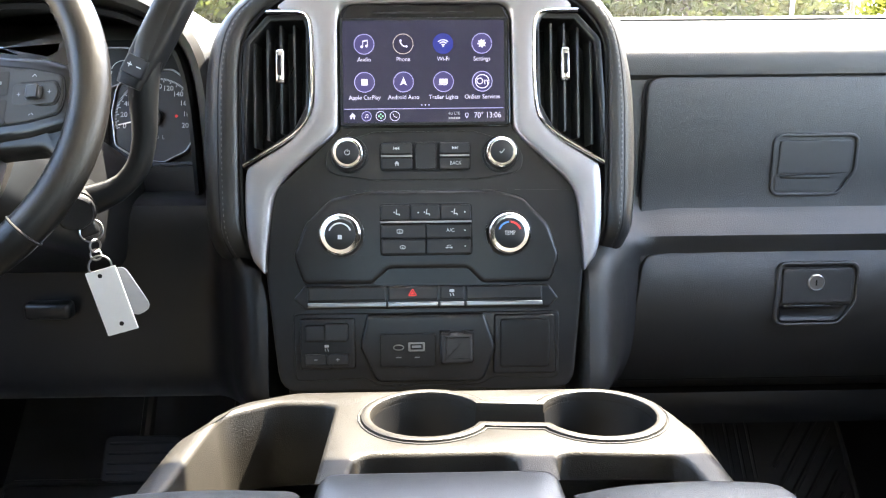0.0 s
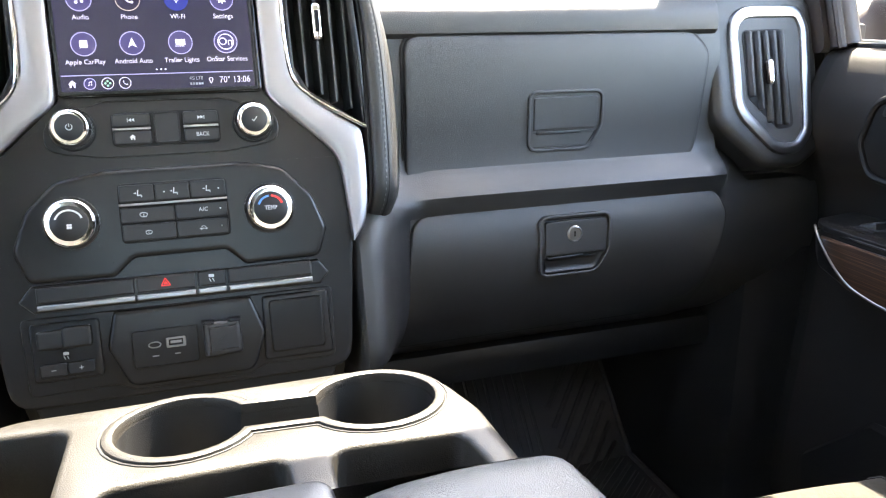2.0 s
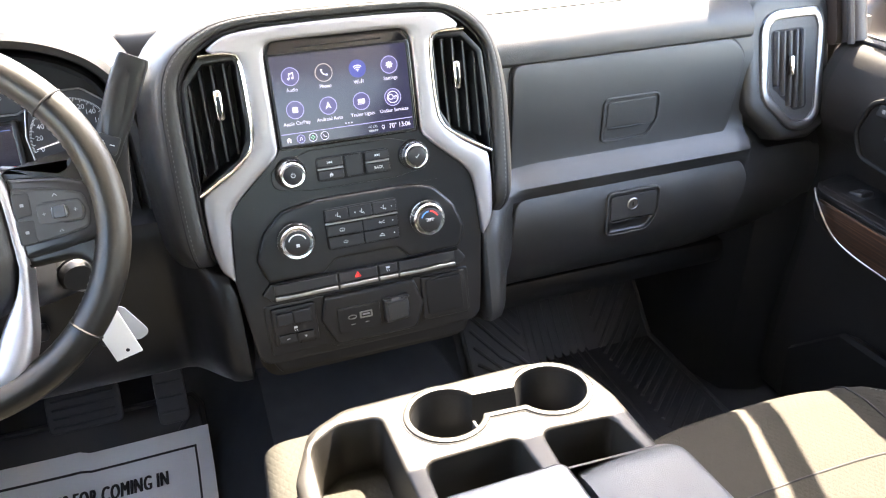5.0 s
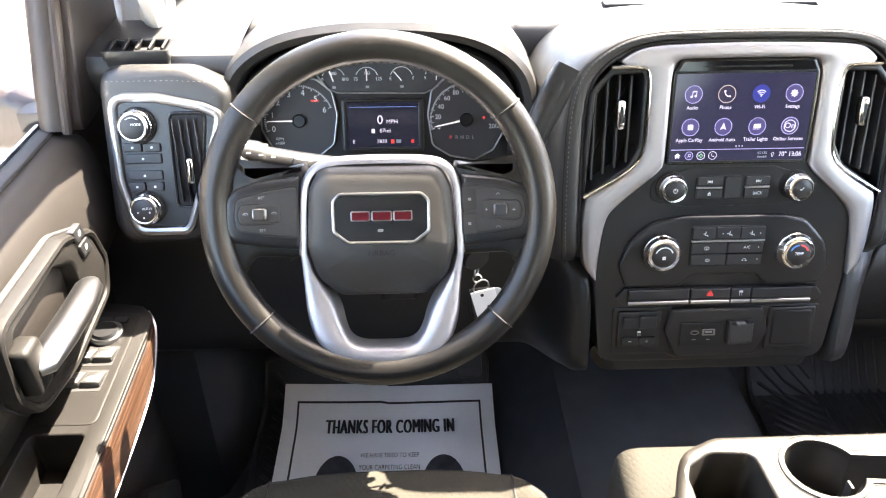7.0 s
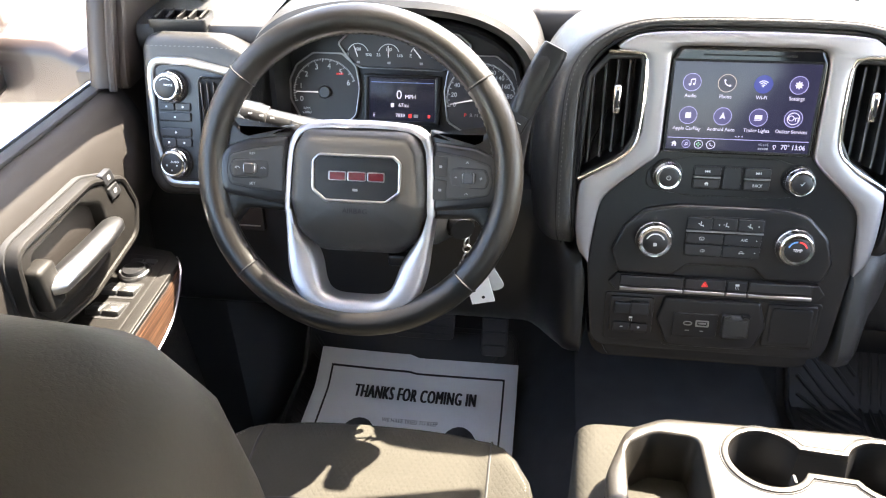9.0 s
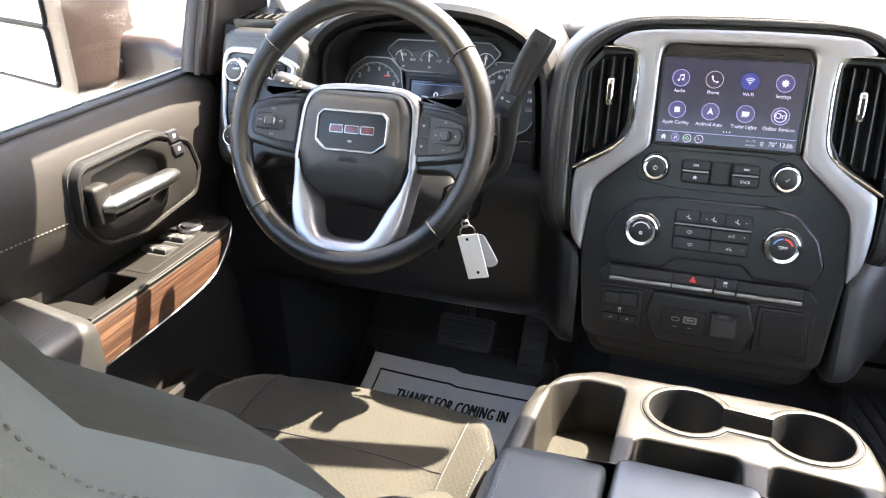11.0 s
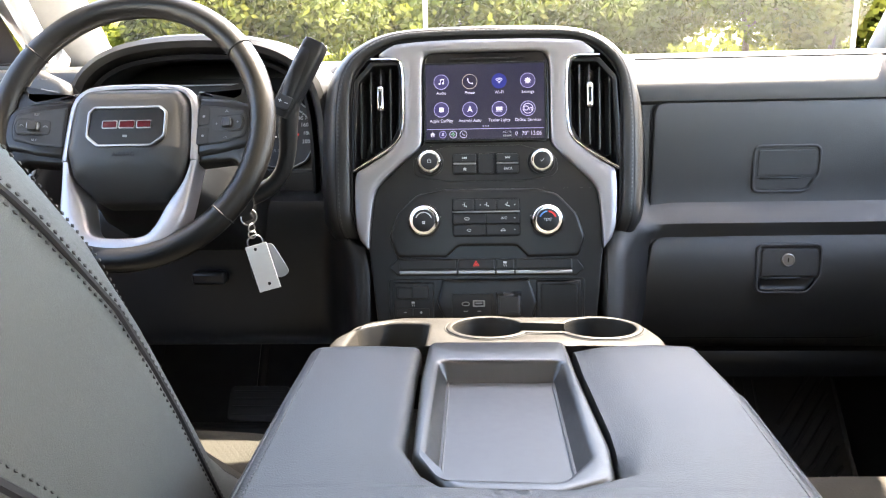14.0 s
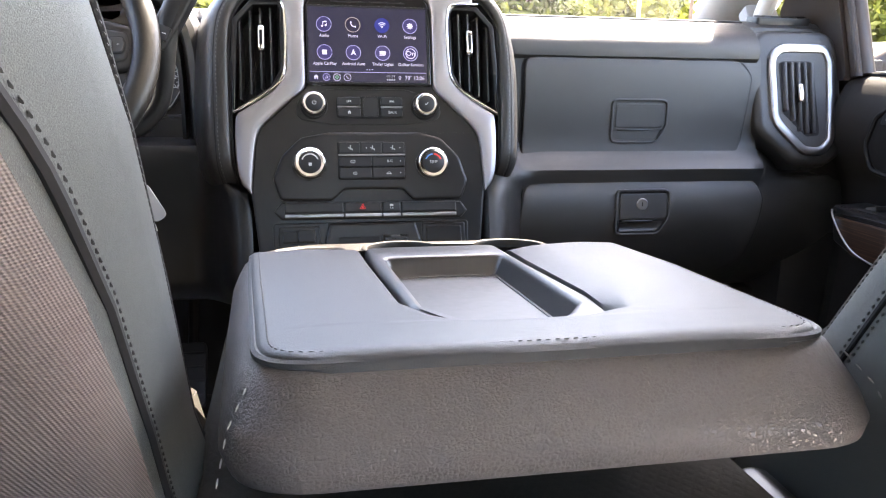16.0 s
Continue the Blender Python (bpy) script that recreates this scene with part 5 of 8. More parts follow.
def dial(x, y, r, words, pics):
    k = knob(x, y, r, 0.022, r * 0.72, END_L @ pose(0, 0, 0.0075), lp, "rotary_switch", 36, ((pics, MARK),))
    if words:
        letters(words, 0.0045, x + 0.005, y + 0.003, 0.0298, MARK, k, END_L, name="dial_text")


dial(-0.0245, 0.061, 0.0215, "MODE", [arc(0, 0, 0.0118, 0.0008, 50, 130)])
dial(-0.0225, -0.0465, 0.0205, "AUTO", glyph("dot", -0.007, -0.002, 0.0012) + glyph("dot", 0.0, -0.009, 0.0012) + glyph("dot", 0.008, -0.002, 0.0012))
for x0, x1, y0, y1 in ((-46, -22, 27, 39), (-21, 2, 27, 39), (-46, 2, 12, 25), (-45, 1, -10, 3), (-44, -23, -24, -12), (-22, 1, -24, -12)):
    part("push_button", plate_bm(fillet(mm((x0, y0), (x1, y0), (x1, y1), (x0, y1)), 0.003), 0.004, 0.0105, 0.0015), BUTTON, lp, "", END_L)
    bm = bmesh.new()
    for p in glyph("car" if y0 == -11 else "dot", (x0 + x1) / 2000, (y0 + y1) / 2000, 0.004 if y0 == -11 else 0.0016):
        plate_bm(p, 0.0105, 0.0108, 0, bm=bm)
    part("button_mark", bm, MARK, lp, "", END_L, smooth=0)
vp = ccw(fillet(mm((18, 74), (60, 74), (46, -44), (18, -44)), 0.006, 5))
part("vent_cavity", plate_bm(vp, 0.0, 0.0079, 0.0003), SEAM, lp)
part("vent_rim", ring_bm(inset(vp, -0.004), vp, 0.0, 0.0100, 0.002), SATIN, lp)
for i in range(4):
    x = 0.022 + 0.0095 * i
    part("vane", rbox_bm(0.0022, 0.108, 0.008, 0.001, 1, m=Matrix.Translation((x, 0.015, 0.0105)) @ pose(0, 0, 0, 0, 14, 3)), SATIN, lp)
part("vent_tab", rbox_bm(0.0085, 0.034, 0.014, 0.004, 3, m=Matrix.Translation((0.040, 0.003, 0.018))), CHROME, lp, "bright adjusting tab")

# ---- instrument cluster ----
CL = plane_pose((-0.467, 0.996, 0.748), (0, 0.34, 0.94))
cluster = thing("instrument_cluster", "dark instrument cluster with two dials and a centre display", "instrument cluster", CL)
part("backing", plate_bm(rect(-0.205, -0.085, 0.205, 0.105, 0.02), -0.02, -0.006, 0.002), HARD, cluster)
part("lower_shelf", plate_bm(rect(-0.205, -0.125, 0.205, -0.062, 0.005), -0.02, 0.012, 0.004), HARD, cluster)


def gauge_face(name, outline, rim_mat=SATIN_CHROME):
    g = part(name, plate_bm(outline, -0.012, 0.0, 0.001), DIAL, cluster, "", CL)
    part("dial_rim", ring_bm(inset(ccw(outline), -0.0022), ccw(outline), -0.010, 0.003, 0.0008), rim_mat, g, "", CL)
    return g


def flat(name, polys, mat, parent, z=0.0004, h=0.0003):
    bm = bmesh.new()
    for p in polys:
        plate_bm(p, z, z + h, 0, bm=bm)
    return part(name, bm, mat, parent, "", CL, smooth=0)


def scale_dial(cx, cy, r, outline, a0, a1, ticks, numbers, size, needle, red=None):
    g = gauge_face("dial", outline)
    bm = bmesh.new()
    for i in range(ticks + 1):
        a = radians(a0 + (a1 - a0) * i / ticks)
        l = 0.10 if i % 5 == 0 else 0.05
        plate_bm(bar(cx + r * (1 - l) * math.cos(a), cy + r * (1 - l) * math.sin(a), cx + r * math.cos(a), cy + r * math.sin(a), 0.0009), 0.0003, 0.0006, 0, bm=bm)
    part("tick_marks", bm, MARK, g, "", CL, smooth=0)
    for k, wd in enumerate(numbers):
        a = radians(a0 + (a1 - a0) * k / (len(numbers) - 1))
        letters(wd, size, cx + 0.78 * r * math.cos(a), cy + 0.78 * r * math.sin(a), 0.0005, MARK, g, CL, name="dial_number")
    if red:
        flat("red_zone", [arc(cx, cy, r * 0.98, 0.0013, red[0], red[1])], RED_MARK, g)
    a = radians(needle)
    flat("needle", [[(cx + 0.9 * r * math.cos(a) - 0.0005 * math.sin(a), cy + 0.9 * r * math.sin(a) + 0.0005 * math.cos(a)), (cx - 0.0013 * math.sin(a), cy + 0.0013 * math.cos(a)), (cx + 0.0013 * math.sin(a), cy - 0.0013 * math.cos(a)), (cx + 0.9 * r * math.cos(a) + 0.0005 * math.sin(a), cy + 0.9 * r * math.sin(a) - 0.0005 * math.cos(a))]], NEEDLE, g, 0.004, 0.0008)
    part("needle_hub", lathe_bm([(0.010, 0.0), (0.010, 0.005), (0.008, 0.007), (0.0002, 0.007)], 24), SATIN, g, "", CL @ pose(cx, cy, 0))
    return g


left = [(-176, -12), (-160, -42), (-130, -56), (-98, -52), (-74, -34), (-68, 8), (-74, 40), (-96, 58), (-140, 58), (-166, 40), (-177, 18)]
g = scale_dial(-0.122, 0.0, 0.051, fillet(mm(*left), 0.012, 4), 197, 22, 60, ("0", "1", "2", "3", "4", "5", "6"), 0.0115, 180)
letters("RPM", 0.0058, -0.152, -0.026, 0.0005, MARK, g, CL)
letters("x1000", 0.0056, -0.152, -0.032, 0.0005, MARK, g, CL)
flat("warning_text", [rect(-0.104, 0.0270, -0.093, 0.0296)], RED_MARK, g)
right = [(178, -14), (160, -46), (132, -60), (98, -54), (72, -38), (66, 6), (72, 40), (96, 60), (142, 60), (168, 40), (178, 16)]
g = scale_dial(0.121, -0.002, 0.053, fillet(mm(*right), 0.012, 4), 195, -15, 100, ("0", "20", "40", "60", "80", "100", "120", "140", "160", "180", "200"), 0.0092, 192)
letters("P", 0.0075, 0.098, -0.028, 0.0005, RED_MARK, g, CL)
for i, ch in enumerate("RNDL"):
    letters(ch, 0.0075, 0.107 + 0.008 * i, -0.028, 0.0005, DIM_MARK, g, CL)
flat("fasten_mark", [circle(0.147, 0.0, 0.002, 10)], RED_MARK, g)
top_g = gauge_face("small_gauge_panel", fillet(mm((-100, 74, 5), (-78, 46, 5), (-64, 40, 6), (60, 38, 6), (74, 44, 5), (104, 74, 5), (84, 90, 8), (-82, 90, 8)), 0.005, 4))
for cx, na, nb, nd, nc in ((-0.070, "0", "800", 110, "400"), (-0.022, "75", "125", 92, "100"), (0.028, "E", "F", 130, ""), (0.078, "9", "19", 86, "14")):
    flat("gauge_scale", [arc(cx, 0.058, 0.0165, 0.0010, 20, 160)], MARK, top_g)
    letters(na, 0.0066, cx - 0.016, 0.058, 0.0005, MARK, top_g, CL, name="dial_number")
    letters(nb, 0.0066, cx + 0.017, 0.058, 0.0005, MARK, top_g, CL, name="dial_number")
    if nc:
        letters(nc, 0.0066, cx, 0.066, 0.0005, MARK, top_g, CL, name="dial_number")
    a = radians(nd)
    flat("needle", [bar(cx, 0.055, cx + 0.017 * math.cos(a), 0.055 + 0.017 * math.sin(a), 0.0016)], NEEDLE, top_g, 0.002, 0.0006)
    flat("gauge_symbol", [rect(cx - 0.002, 0.045, cx + 0.003, 0.0485)], DIM_MARK, top_g)
lcd = part("driver_display", plate_bm(rect(-0.052, -0.040, 0.051, 0.024, 0.002), -0.01, 0.0006, 0.0004), LCD_BG, cluster, "small lit driver display", CL)
part("display_frame", ring_bm(rect(-0.060, -0.046, 0.059, 0.030, 0.005), rect(-0.052, -0.040, 0.051, 0.024, 0.002), -0.01, 0.004, 0.002), HARD, lcd, "", CL)
letters("0", 0.0185, -0.005, -0.001, 0.0008, GLYPH, lcd, CL)
letters("MPH", 0.0085, 0.0125, -0.0035, 0.0008, GLYPH, lcd, CL)
letters("67mi", 0.0082, 0.002, -0.0165, 0.0008, GLYPH, lcd, CL)
flat("fuel_symbol", [rect(-0.018, -0.0195, -0.013, -0.0135)], GLYPH, lcd, 0.0008)
flat("blue_line", [rect(-0.049, 0.0175, 0.048, 0.0185)], LCD_BLUE, lcd, 0.0008)
letters("E", 0.0075, -0.044, -0.0320, 0.0008, GLYPH, lcd, CL)
letters("7839", 0.0075, -0.003, -0.0320, 0.0008, GLYPH, lcd, CL)
flat("belt_lamp", [rect(0.010, -0.0350, 0.015, -0.0290)], RED_MARK, lcd, 0.0008)
flat("trip_symbol", [rect(0.018, -0.0345, 0.025, -0.0295)], DIM_MARK, lcd, 0.0008)
flat("end_lamp", [rect(0.040, -0.0345, 0.044, -0.0295)], RED_MARK, lcd, 0.0008)

# ---- steering wheel ----
TILT_W = radians(25.9)
WHEEL = plane_pose((-0.460, 0.6687, 0.7874), (0, math.sin(TILT_W), math.cos(TILT_W)))
wheel = thing("steering_wheel", "black leather steering wheel with satin silver lower spoke", "steering wheel", WHEEL)
RC, RA, RB = 0.1745, 0.0162, 0.0150
prof = [(RA * math.cos(a) * (1.0 + 0.06 * math.cos(2 * a)), RB * math.sin(a)) for a in [2 * math.pi * i / 18 for i in range(18)]]
part("rim", molding_bm(circle(0, 0, RC, 96), prof), WHEEL_LEATHER, wheel, "black leather rim")
for deg in (38, 142, 222, 318):
    a = radians(deg)
    c = Vector((RC * math.cos(a), RC * math.sin(a), 0))
    loop = [c + Vector((math.cos(a), math.sin(a), 0)) * (RA * 1.075 * math.cos(q)) + Vector((0, 0, 1)) * (RB * 1.03 * math.sin(q)) for q in [2 * math.pi * i / 20 for i in range(21)]]
    part("rim_seam", tube_bm([tuple(p) for p in loop], 0.0011, 6), SEAM, wheel)
for a0, a1 in ((40, 140), (144, 220), (320, 396)):
    part("rim_stitching", stitches_bm([((RC - RA * 1.03) * math.cos(radians(a0 + (a1 - a0) * i / 60)), (RC - RA * 1.03) * math.sin(radians(a0 + (a1 - a0) * i / 60)), 0.003) for i in range(61)], 0.004, 0.003, 0.0007), DARK_THREAD, wheel)

HUB = WHEEL @ pose(0.002, -0.0145, -0.010)


def hub_part(name, bm, mat, parent, label="", smooth=38):
    for v in bm.verts:          # spokes rise from the hub to the rim
        k = max(0.0, min(1.0, (math.hypot(v.co.x, v.co.y - 0.016) - 0.100) / 0.062))
        v.co.z += 0.009 * k * k * (3 - 2 * k)
    return part(name, bm, mat, parent, label, HUB, smooth)


# hub with the airbag cover
hub = ccw(fillet(mm((-64, 67, 26), (64, 67, 26), (77, 42, 30), (81, -18, 24), (72, -56, 30), (48, -80, 18), (-48, -80, 18), (-72, -56, 30), (-81, -18, 24), (-77, 42, 30)), 0.02, 6))
loops = []
for ins, z in ((0.0, -0.05), (0.0, 0.006), (0.001, 0.012), (0.004, 0.018), (0.010, 0.0215), (0.016, 0.0230)):
    loops.append([(x, y, z) for x, y in inset(hub, ins)])
for lp_ in loops[1:]:
    lp_[:] = [(x, y, z - 0.030 * max(0.0, (-0.030 - y) / 0.055) ** 1.5) for x, y, z in lp_]
for k in (0.92, 0.8, 0.66, 0.5, 0.33, 0.16, 0.03):
    loops.append([(x * k, -0.004 + (y + 0.004) * k, 0.0230 + 0.0022 * (1 - k * k) - 0.030 * max(0.0, (-0.030 - (-0.004 + (y + 0.004) * k)) / 0.055) ** 1.5) for x, y in inset(hub, 0.016)])
hub_part("hub_cover", loops_bm(loops), HUB_SKIN, wheel, "black airbag cover", smooth=60)
badge = ccw(fillet(mm((-43, 38, 8), (44, 38, 8), (53, 30, 9), (53, -4, 9), (36, -17, 10), (-35, -17, 10), (-51, -4, 9), (-51, 30, 9)), 0.008, 5))
hub_part("badge_ring", ring_bm(badge, inset(badge, 0.0034), 0.020, 0.0280, 0.0015), SATIN_CHROME, wheel, "bright badge surround")
hub_part("badge_field", plate_bm(inset(badge, 0.0030), 0.02, 0.0258, 0.0008), HARD, wheel)
# maker's badge as three plain dark red blocks with bright edges
for x0, x1 in ((-0.031, -0.0105), (-0.0090, 0.0125), (0.0140, 0.034)):
    hub_part("badge_edge", plate_bm(rect(x0, 0.0075, x1, 0.0185, 0.002), 0.025, 0.0270, 0.0005), SATIN_CHROME, wheel)
    hub_part("badge_block", plate_bm(rect(x0 + 0.0013, 0.0088, x1 - 0.0013, 0.0172, 0.0012), 0.026, 0.0274, 0.0003), BADGE_RED, wheel)
letters("AIRBAG", 0.0085, 0, -0.027, 0.0254, SEAM, wheel, HUB, name="airbag_text")
hub_part("horn_mark", plate_bm(rect(-0.003, -0.0040, 0.003, -0.0010, 0.001), 0.0255, 0.0261, 0), DIM_MARK, wheel)

# satin band round the hub's shoulders
line = smooth_path(mm((-87, -30), (-84, 36), (-79, 56), (-66, 69), (-44, 73), (0, 74), (46, 73), (68, 69), (81, 56), (86, 36), (88, -30)), 56, rounds=2)
hub_part("hub_trim", molding_bm(line, [(-0.003, -0.02), (0.006, -0.02), (0.006, 0.0130), (0.0035, 0.0135), (-0.001, 0.0105), (-0.003, 0.004)], closed=False), SILVER, wheel, "silver hub trim", smooth=50)

# side spokes
for s in (-1, 1):
    arm = ccw(fillet(mm((s * 80, 70, 4), (s * 112, 63, 20), (s * 134, 60, 16), (s * 146, 74, 14), (s * 160, 84, 4), (s * 174, 30, 10), (s * 172, -30, 10), (s * 160, -62, 4), (s * 148, -46, 14), (s * 138, -31, 14), (s * 82, -34, 4)), 0.006, 5))
    hub_part("spoke_leather", loops_bm([[(x, y, z) for x, y in inset(arm, i)] for i, z in ((0, -0.020), (0, -0.004), (0.0015, 0.0005), (0.004, 0.0025), (0.008, 0.0032))]), WHEEL_LEATHER, wheel, "leather spoke cover", smooth=50)
    sp = ccw(fillet(mm((s * 86, 56, 4), (s * 132, 51, 14), (s * 154, 43, 10), (s * 166, 33, 10), (s * 169, 14, 20), (s * 168, -3, 12), (s * 160, -14, 10), (s * 123, -21, 14), (s * 86, -25, 4)), 0.006, 5))
    loops = [[(x, y, z) for x, y in inset(sp, i)] for i, z in ((0, -0.018), (0, 0.003), (0.0015, 0.0062), (0.004, 0.0080), (0.008, 0.0088))]
    hub_part("side_spoke", loops_bm(loops), SATIN, wheel, "black spoke frame", smooth=50)
    pad = ccw(fillet(mm((s * 89, 45, 4), (s * 123, 40, 10), (s * 152, 32, 8), (s * 155, 14, 20), (s * 152, -2, 8), (s * 123, -8, 12), (s * 89, -11, 4)), 0.006, 5))
    pd = hub_part("switch_pad", plate_bm(pad, 0.0, 0.0105, 0.002), PADS, wheel)
    hub_part("pad_groove", ring_bm(inset(pad, -0.0012), inset(pad, 0.0006), 0.0, 0.0096, 0.0003), SEAM, pd, "")
    keyp = ccw(fillet(mm((s * 107, 27, 5), (s * 147, 26, 5), (s * 151, 16, 7), (s * 148, 6, 5), (s * 107, 6, 5)), 0.004, 4))
    hub_part("switch_ring", ring_bm(inset(keyp, -0.0014), inset(keyp, 0.0004), 0.0, 0.0113, 0.0003), SEAM, pd, "")
    hub_part("switch_key", plate_bm(keyp, 0.0, 0.0122, 0.0014), PADS, pd, "")
    hub_part("thumb_wheel", rbox_bm(0.0150, 0.0120, 0.010, 0.003, 2, m=Matrix.Translation((s * 0.128, 0.0165, 0.0118))), SATIN_CHROME, pd, "bright thumb wheel")
    hub_part("thumb_grip", rbox_bm(0.0114, 0.0124, 0.003, 0.001, 1, m=Matrix.Translation((s * 0.128, 0.0165, 0.0162))), BUTTON, pd, "")
    for px, py in ((s * 0.126, 0.0335), (s * 0.126, -0.0015), (s * 0.1135, 0.0165), (s * 0.1425, 0.0165)):
        on_key = 0.01 < py < 0.03
        if s < 0 and not on_key:
            bm = text_bm("RES" if py > 0 else "SET", 0.0044)
            bm.transform(Matrix.Translation((px, py, 0.0109)))
        else:
            bm = bmesh.new()
            for shape in [arc(px, py - 0.0010, 0.0026, 0.0008, 10, 170), bar(px, py - 0.0010, px + s * 0.0012, py + 0.0006, 0.0005)] if s < 0 else [bar(px - 0.0016, py, px + 0.0016, py, 0.0006), bar(px, py - 0.0016, px, py + 0.0016, 0.0006)] if on_key else [bar(px - 0.0020, py - 0.0012, px, py + 0.0012, 0.0006), bar(px, py + 0.0012, px + 0.0020, py - 0.0012, 0.0006)]:
                plate_bm(shape, 0.0095, 0.0126 if on_key else 0.0109, 0, bm=bm)
        hub_part("pad_mark", bm, DIM_MARK, pd, "", smooth=0)
    if s > 0:
        for y0, y1 in ((-0.011, 0.0135), (0.0155, 0.040)):
            hub_part("call_button", plate_bm(fillet([(0.0875, y0), (0.1035, y0 + 0.001), (0.1035, y1 - 0.001), (0.0875, y1)], 0.003), 0.0, 0.0118, 0.001), PADS, pd, "")
            hub_part("pad_mark", plate_bm(rect(0.0938, (y0 + y1) / 2 - 0.0015, 0.0972, (y0 + y1) / 2 + 0.0015, 0.0006), 0.0105, 0.0121, 0), DIM_MARK, pd, "", smooth=0)

# silver lower spoke: a wide U between hub and rim
u_out = mm((-90, -20), (-87, -57), (-84, -104), (-70, -136), (-44, -154), (0, -159), (46, -154), (72, -134), (83, -104), (86, -60), (91, -22))
u_in = mm((-80, -20), (-72, -54), (-49, -82), (-42, -118), (-30, -130), (0, -131), (30, -130), (42, -118), (50, -86), (74, -54), (82, -20))
a, b = smooth_path(u_out, 64, rounds=3), smooth_path(u_in, 64, rounds=3)
loops = []
for (x0, y0), (x1, y1) in zip(a, b):
    p, q = Vector((x0, y0)), Vector((x1, y1))
    loops.append([(*p.lerp(q, t), z) for t, z in ((0, -0.022), (0, -0.004), (0.04, 0.003), (0.10, 0.0075), (0.20, 0.0095), (0.50, 0.0105), (0.78, 0.0100), (0.87, 0.0075), (0.93, 0.001), (0.98, -0.010), (1.0, -0.022))])
hub_part("lower_spoke", loops_bm(loops), SILVER, wheel, "satin silver lower spoke", smooth=50)

# ---- steering column, levers, key ----
column = thing("steering_column", "black steering column shroud behind the wheel", "steering column", pose(-0.46, 0.78, 0.70))
axis = Vector((0, -math.cos(TILT_W), math.sin(TILT_W)))
loops = []
for d, w, h in ((0.045, 0.066, 0.052), (0.07, 0.082, 0.062), (0.12, 0.094, 0.070), (0.22, 0.100, 0.072), (0.32, 0.102, 0.074)):
    c = Vector((-0.46, 0.6687, 0.7874)) - axis * d + Vector((0, 0, -0.030))
    loops.append([(c.x + px, c.y + py * math.sin(TILT_W), c.z + py * math.cos(TILT_W)) for px, py in fillet([(-w, -h), (w, -h), (w * 1.1, 0), (w, h), (-w, h), (-w * 1.1, 0)], 0.03, 4)])
part("shroud", loops_bm(loops), HARD, column, "", ID)
ic = Vector((-0.352, 0.755, 0.672))
part("ignition_boss", tube_bm([tuple(ic + Vector((-0.03, 0.06, 0.01))), tuple(ic + Vector((0.0, 0.0, 0)))], [0.028, 0.021], 20), HARD, column, "", ID)
part("ignition_ring", tube_bm([tuple(ic + Vector((0.002, -0.002, 0))), tuple(ic + Vector((0.006, -0.012, -0.001)))], [0.019, 0.016], 24), HARD, column, "ignition lock", ID)
part("tilt_lever", tube_bm([(-0.545, 0.765, 0.715), (-0.573, 0.745, 0.690), (-0.580, 0.740, 0.684)], [0.007, 0.009, 0.007], 10), HARD, column, "", ID)

lever = thing("gear_lever", "thick black column gear lever with a plus-minus switch", "gear lever", pose(-0.33, 0.75, 0.68))
lp_path = [(-0.385, 0.775, 0.668), (-0.345, 0.775, 0.678), (-0.312, 0.778, 0.690), (-0.292, 0.782, 0.712), (-0.284, 0.785, 0.745), (-0.283, 0.785, 0.785), (-0.277, 0.788, 0.822), (-0.262, 0.800, 0.857), (-0.248, 0.810, 0.884), (-0.245, 0.8125, 0.889)]
lp3 = [tuple(p) for p in resample(smooth_path(lp_path, 30, rounds=2), 26)]
rad = [0.020 - 0.008 * min(1, i / 7) + 0.0035 * max(0, min(1, (i - 11) / 5)) for i in range(26)]
rad[-1] = 0.011
part("stem", tube_bm(lp3, rad, 14, flat=0.85), HARD, lever, "", ID)
g0, g1 = Vector((-0.286, 0.7835, 0.796)), Vector((-0.2435, 0.8135, 0.8925))
d = (g1 - g0).normalized()
gm = plane_pose((g0 + g1) / 2, d, right=Vector((0.9, -0.2, -0.4)))
part("grip", loops_bm([[(x, y, z) for x, z in fillet([(-w, -0.013), (w, -0.013), (w, 0.013), (-w, 0.013)], 0.007, 4)] for y, w in ((-0.062, 0.0135), (-0.05, 0.0155), (0.0, 0.0165), (0.05, 0.0165), (0.057, 0.0150))]), HARD, lever, "", gm)
part("grip_end", plate_bm(rect(-0.014, -0.011, 0.014, 0.011, 0.005), 0.0, 0.0008, 0.0004), SATIN, lever, "", gm @ pose(0, 0.057, 0, -90, 0, 0))
part("range_switch", plate_bm(rect(-0.0115, -0.052, 0.0125, -0.032, 0.003), 0.010, 0.0155, 0.0015), BUTTON, lever, "", gm)
bm = bmesh.new()
for p in (bar(-0.007, -0.042, -0.002, -0.042, 0.0009), bar(-0.0045, -0.0445, -0.0045, -0.0395, 0.0009), bar(0.003, -0.042, 0.008, -0.042, 0.0009)):
    plate_bm(p, 0.0154, 0.0158, 0, bm=bm)
part("switch_mark", bm, MARK, lever, "", gm, smooth=0)

